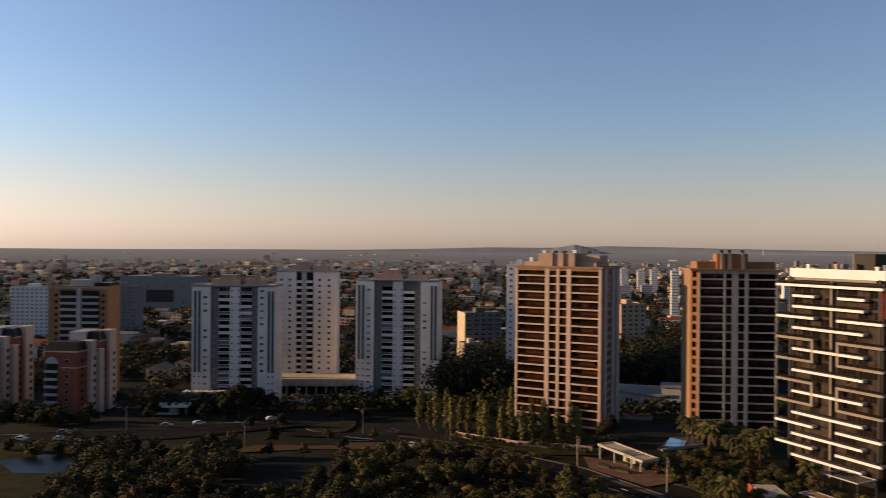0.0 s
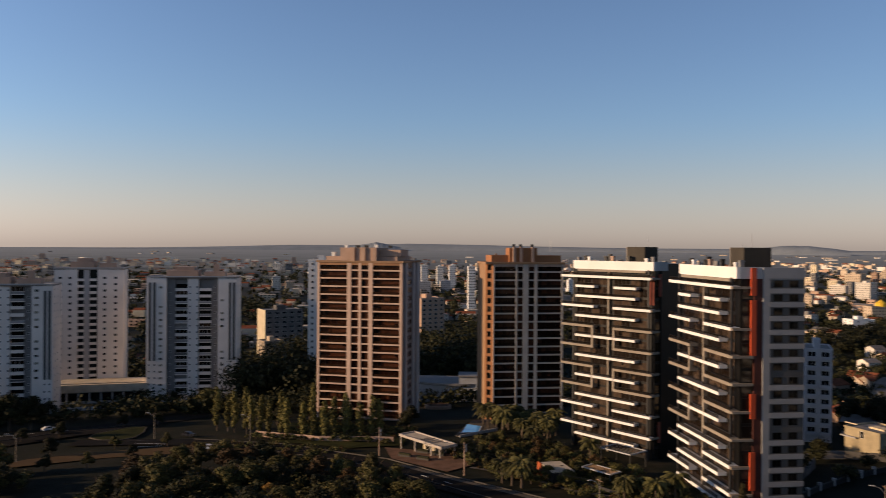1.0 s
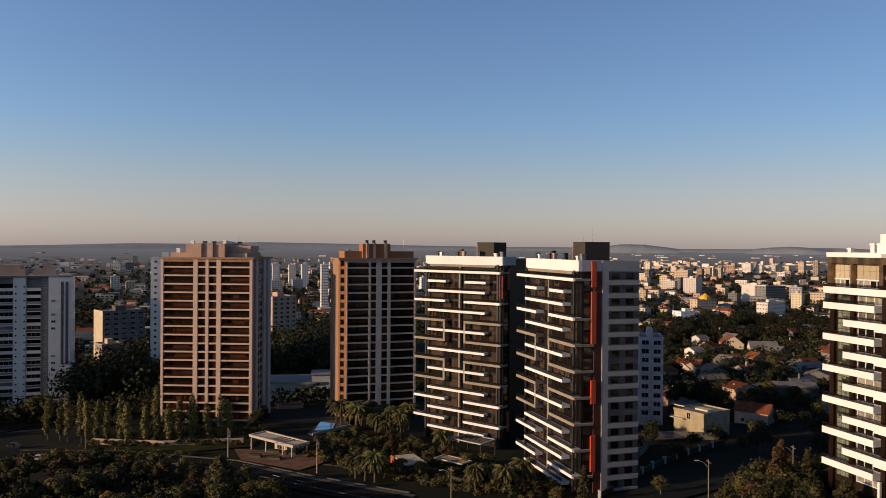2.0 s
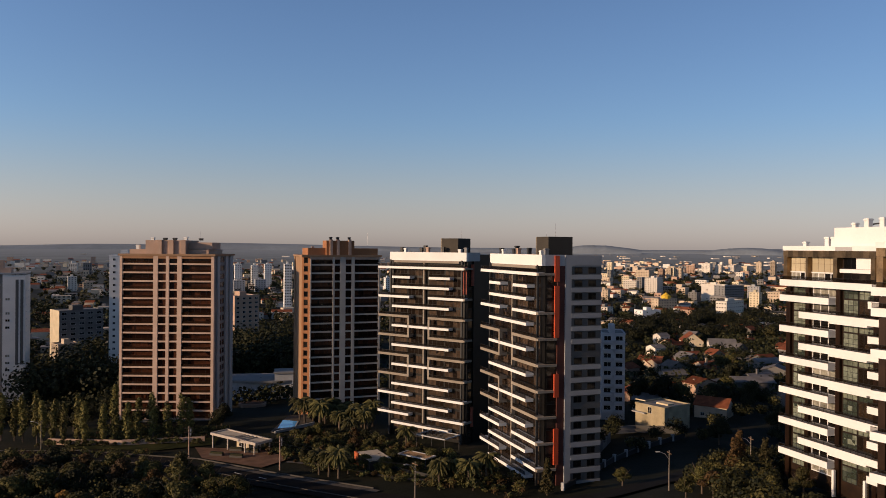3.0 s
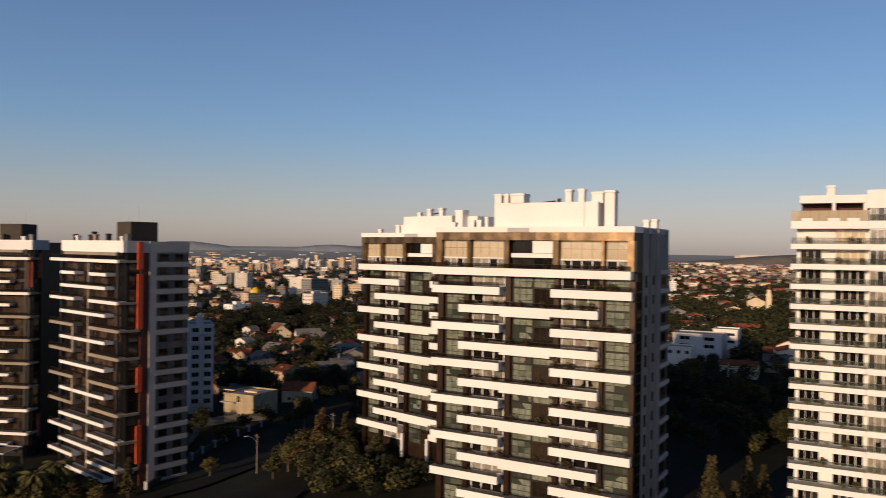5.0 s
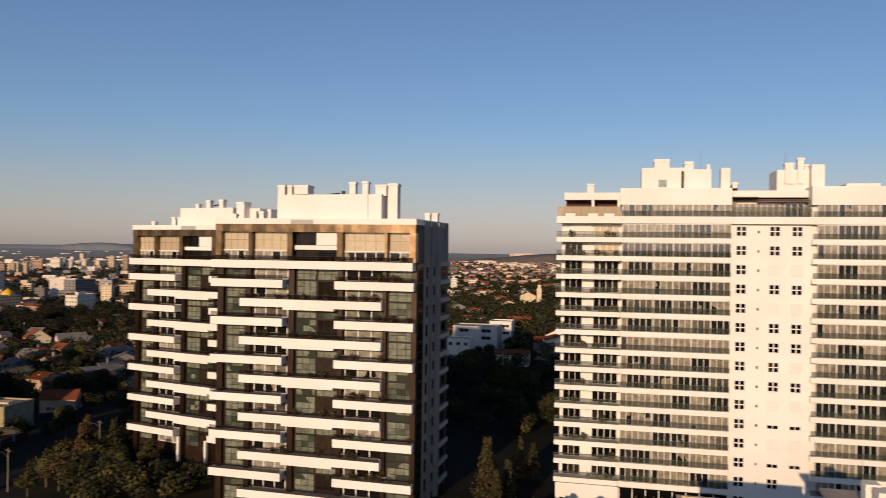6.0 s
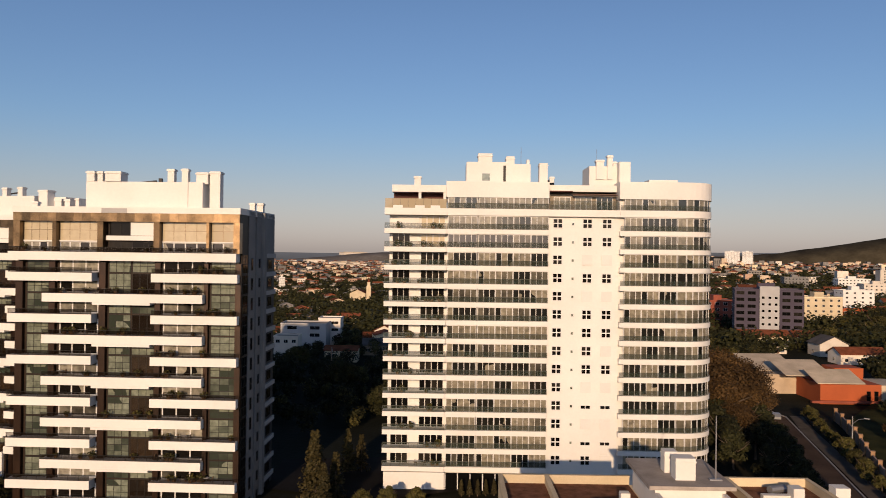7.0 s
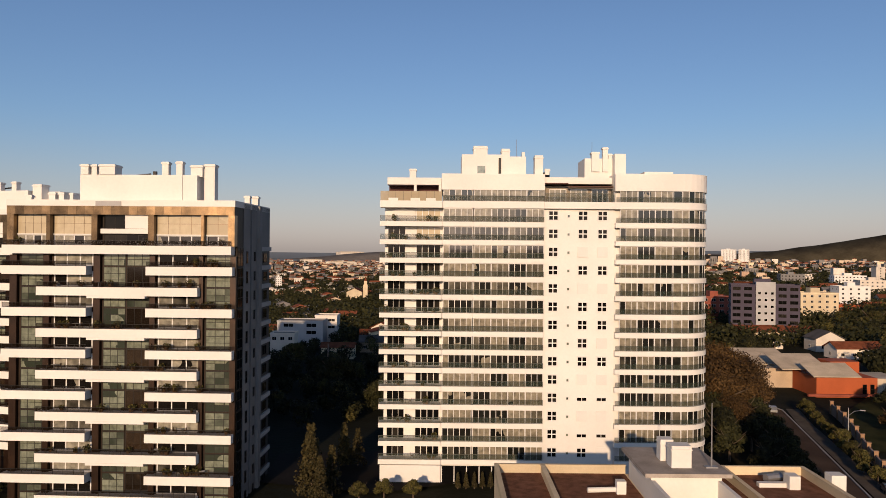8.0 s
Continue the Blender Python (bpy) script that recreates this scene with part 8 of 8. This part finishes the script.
wall_run([(-12, 216), (4, 205), (18, 190)], 1.0, "dgrey", "low dark garden wall along the path")


def kiosk():
    x, y = -44.6, 237.1
    root = thing("gatehouse", x, y, gz(-36, 231) + 0.2, -43, "flat-roofed entrance gatehouse with a partly open canopy", "gatehouse")
    h, w, d = 3.3, 20.5, 6.2
    part("canopy_frame", Geo().box(0, w, 0, 0.5, h, h + 0.75).box(0, w, d - 0.5, d, h, h + 0.75).box(0, 0.5, 0.5, d - 0.5, h, h + 0.75).box(w - 0.5, w, 0.5, d - 0.5, h, h + 0.75), ["stone"], root, "pale canopy edge beam")
    part("roof", Geo().box(0.5, 9.0, 0.5, d - 0.5, h + 0.15, h + 0.5), ["tinroof"], root, "weathered pale flat roof")
    part("roof", Geo().box(15.5, w - 0.5, 0.5, d - 0.5, h + 0.15, h + 0.5), ["tinroof"], root, "weathered pale flat roof")
    for i in range(3):
        part("cross_beam", Geo().box(10.3 + 1.9 * i, 10.55 + 1.9 * i, 0.5, d - 0.5, h + 0.2, h + 0.6), ["stone"], root)
    part("wall", Geo().box(9.5, 15.0, 2.2, d - 0.6, -0.6, h), ["cream"], root, "sunlit cream guardroom wall")
    part("window", window_mesh(3.0, 1.3, 3, 1, "frame", "glassk"), None, root, at=(10.6, 2.14, 1.1))
    for px in (0.6, 7.6, 15.4, w - 1.0):
        for py in (0.2, d - 0.5):
            part("post", Geo().box(px, px + 0.3, py, py + 0.3, -0.8, h), ["stone"], root)


def pool():
    x, y = -23.5, 268.5
    root = thing("swimming_pool", x, y, gz(x, y) + 0.5, 0, "bright blue swimming pool in a pale paved terrace", "swimming pool")
    deck = [(-6.0, -9.8), (-4.0, -12.3), (7.5, 0.5), (4.0, 16.1), (-2.5, 13.3)]
    part("deck", Geo().prism(deck, -2.0, 0.2), ["paving"], root)
    part("water", Geo().prism([(-4.2, -6.4), (1.2, -4.6), (1.5, 4.2), (-3.6, 6.6)], 0.1, 0.26), ["water"], root)
    part("coping", Geo().prism([(-4.7, -7.0), (1.6, -5.1), (1.2, -4.62), (-4.2, -6.42)], 0.2, 0.34).prism([(1.6, -5.1), (2.0, 4.4), (1.52, 4.2), (1.22, -4.62)], 0.2, 0.34), ["white2"], root)
    part("edge_wall", Geo().prism([(-4.2, -12.5), (7.7, 0.4), (7.4, 0.7), (-4.4, -12.1)], -1.5, 0.8), ["white2"], root, "pale retaining wall")


def pavilion():
    x, y = -55, 346
    root = thing("pavilion", x, y, gz(x, y) - 0.5, 4, "white clubhouse with a long curved roof", "clubhouse")
    outline = [(30 * math.cos(radians(a)) + 16, 22 * math.sin(radians(a)) + 22) for a in range(180, 300, 10)] + [(30, 14), (16, 22)]
    part("wall", Geo().prism([(16 + (x0 - 16) * 0.93, 22 + (y0 - 22) * 0.93) for x0, y0 in outline], 0, 8.0), ["bluewall"], root)
    # roof greyed to put its shade into the colour
    part("roof", Geo().prism(outline, 8.0, 9.0), ["endgrey"], root)
    part("annex", Geo().box(17, 30, 1, 12, 0, 12.0), ["bluewall"], root)
    part("annex_roof", Geo().box(16.5, 30.5, 0.5, 12.5, 12.0, 12.6), ["endgrey"], root)
    for i in range(6):
        part("arch_window", window_mesh(2.0, 4.0, 1, 2, "frame", "glassk"), None, root, at=(17.4 + 2.1 * i, 0.9, 2.0) if i < 5 else (28.0, 0.9, 6.5))


def round_bed():
    x, y = -44, 322
    pts = [(5.5 * math.cos(radians(a)), 4.2 * math.sin(radians(a))) for a in range(0, 360, 15)]
    root = thing("round_terrace", x, y, gz(x, y), 0, "round reddish garden terrace with a raised rim", "terrace")
    part("rim", Geo().prism(pts, -1, 1.6), ["pink"], root)
    part("floor", Geo().prism([(a * 0.86, b * 0.86) for a, b in pts], 1.58, 1.66), ["redpave"], root)


def hut():
    x, y = -1.1, 207.7
    root = thing("service_hut", x, y, gz(x, y) + 0.4, -69, "small garden hut with an orange wall and pale flat roof", "hut")
    part("wall", Geo().box(0, 8.8, 0.3, 5.4, -0.5, 2.9), ["dgrey"], root)
    part("orange_wall", Geo().box(-0.8, 1.6, -0.4, 0.0, -0.5, 3.3), ["orangew"], root, "orange-red rendered wall")
    part("roof", Geo().box(-0.2, 9.2, 0.05, 5.9, 2.9, 3.2), ["tinroof"], root)
    part("door", Geo().box(4, 5, 0.22, 0.32, 0, 2.1), ["wood"], root)


def pergola(x, y, th, w, d, h, label, mat="dgrey"):
    root = thing("pergola", x, y, gz(x, y) + 0.2, th, label, "pergola", "garden pergolas")
    for a in (0, w):
        for b in (0, d):
            part("post", Geo().box(a - 0.1, a + 0.1, b - 0.1, b + 0.1, -0.5, h), ["dgrey"], root)
    part("frame", Geo().box(-0.2, w + 0.2, -0.2, 0.15, h, h + 0.3).box(-0.2, w + 0.2, d - 0.15, d + 0.2, h, h + 0.3).box(-0.2, 0.15, 0.15, d - 0.15, h, h + 0.3).box(w - 0.15, w + 0.2, 0.15, d - 0.15, h, h + 0.3), ["lgrey"], root)
    for i in range(6):
        part("slat", Geo().box(0.2, w - 0.2, d * (i + 0.5) / 6 - 0.08, d * (i + 0.5) / 6 + 0.08, h + 0.05, h + 0.2), [mat], root)


kiosk()
pool()
pavilion()
round_bed()
hut()
pergola(16, 224, -43, 10, 7, 4.2, "light steel pergola frame beside the dark tower")
pergola(10, 206, -43, 9, 4, 2.8, "low timber pergola in the garden", "wood")
for x, y, th in ((-36, 230.5, -20), (-31, 227.5, -20), (-40.5, 225, -20), (-34.5, 221.5, -20)):
    solid("planter", Geo().box(-2.0, 2.0, -0.6, 0.6, -0.3, 0.55).box(-1.85, 1.85, -0.45, 0.45, 0.55, 1.0, 1), ["kerb", "leafd"], "low stone planter with dark shrubs at the entrance", "planter", "entrance planters", m=pose(x, y, gz(x, y) + 0.36, 0, 0, th))
solid("brick_shed", Geo().box(0, 6.5, 0, 4.0, -0.6, 2.6).box(-0.25, 6.75, -0.25, 4.25, 2.6, 2.85, 1), ["pink", "tinroof"], "small sunlit salmon shed among trees", "shed", m=pose(84, 170, gz(84, 170), 0, 0, -30))
# balcony plants and furniture on the white towers
def balcony_plants():
    rng = random.Random(77)
    g = Geo()
    leaves(g, rng, 0, 0, 0.45, 0.55, 0.4, 0.4, 70, 0.13)
    crown = g.mesh("foliage", ["leaf"])
    pot = Geo().tube((0, 0, 0), (0, 0, 0.35), 0.22, 0.28, 8).mesh("pot", ["tan"])
    def put(tower, lx, ly, z):
        th = -64 if tower == "g" else -66
        ox, oy = (113.86, 66.04) if tower == "g" else (76.54, 109.59)
        c, s = math.cos(radians(th)), math.sin(radians(th))
        k = rng.uniform(0.7, 1.5)
        root = thing("potted_plant", ox + c * lx - s * ly, oy + s * lx + c * ly, z + 0.01, rng.uniform(0, 360), "leafy green potted plant on a balcony", "potted plant", "balcony plants")
        root.scale = (k, k, k)
        part("pot", pot, None, root)
        part("foliage", crown, None, root, at=(0, 0, 0.05))
    for k in range(15):
        z = 60.4 if k == 0 else 56.93 - 3.07 * (k - 1)
        for _ in range(rng.randint(2, 5)):
            put("g", rng.uniform(0.2, 9.2), rng.uniform(0.5, 1.2), z)
    for k in range(12):
        z = 52.4 - 3.11 * k
        for _ in range(rng.randint(3, 8)):
            lo, hi = ((0.5, 33.5) if k == 0 else (22, 33.5) if k % 2 else (5.5, 28.5))
            put("f", rng.uniform(lo, hi), rng.uniform(0.6, 1.2), z)


balcony_plants()


def balcony_furniture():
    """Tables and chairs on the balconies of the two near towers."""
    rng = random.Random(91)
    top = Geo().tube((0, 0, 0.68), (0, 0, 0.72), 0.45, 0.45, 12).mesh("tabletop", ["white2"])
    leg = Geo().tube((0, 0, 0), (0, 0, 0.68), 0.05, 0.04, 6).mesh("leg", ["metal"])
    seat = Geo().box(-0.23, 0.23, -0.23, 0.23, 0.4, 0.46).mesh("seat", ["wood"])
    back = Geo().box(-0.23, 0.23, 0.19, 0.24, 0.46, 0.9).mesh("backrest", ["wood"])
    foot = Geo().box(-0.02, 0.02, -0.02, 0.02, 0, 0.4).mesh("leg", ["dframe"])
    for ox, oy, th, rows in ((113.86, 66.04, -64, [(56.93 - 3.07 * k, 0.8, 9.0) for k in range(14)]), (76.54, 109.59, -66, [(52.4 - 3.11 * k, *((1.0, 33.0) if k == 0 else (22.5, 33.0) if k % 2 else (6.0, 28.0))) for k in range(12)])):
        c, s = math.cos(radians(th)), math.sin(radians(th))
        for z, lo, hi in rows:
            if rng.random() < 0.2:
                continue
            lx = rng.uniform(lo, hi - 1.5)
            def spot(dx, ly):
                return ox + c * (lx + dx) - s * ly, oy + s * (lx + dx) + c * ly
            x, y = spot(0, 0.95)
            table = thing("balcony_table", x, y, z + 0.01, 0, "small round pale table on a balcony", "table", "balcony tables")
            part("tabletop", top, None, table)
            part("leg", leg, None, table)
            for dx in (-0.75, 0.75):
                x, y = spot(dx, 0.95)
                chair = thing("balcony_chair", x, y, z + 0.01, th + (90 if dx < 0 else -90), "brown timber chair beside a balcony table", "chair", "balcony chairs")
                part("seat", seat, None, chair)
                part("backrest", back, None, chair)
                for a in (-0.19, 0.19):
                    for e in (-0.19, 0.19):
                        part("leg", foot, None, chair, at=(a, e, 0))


balcony_furniture()
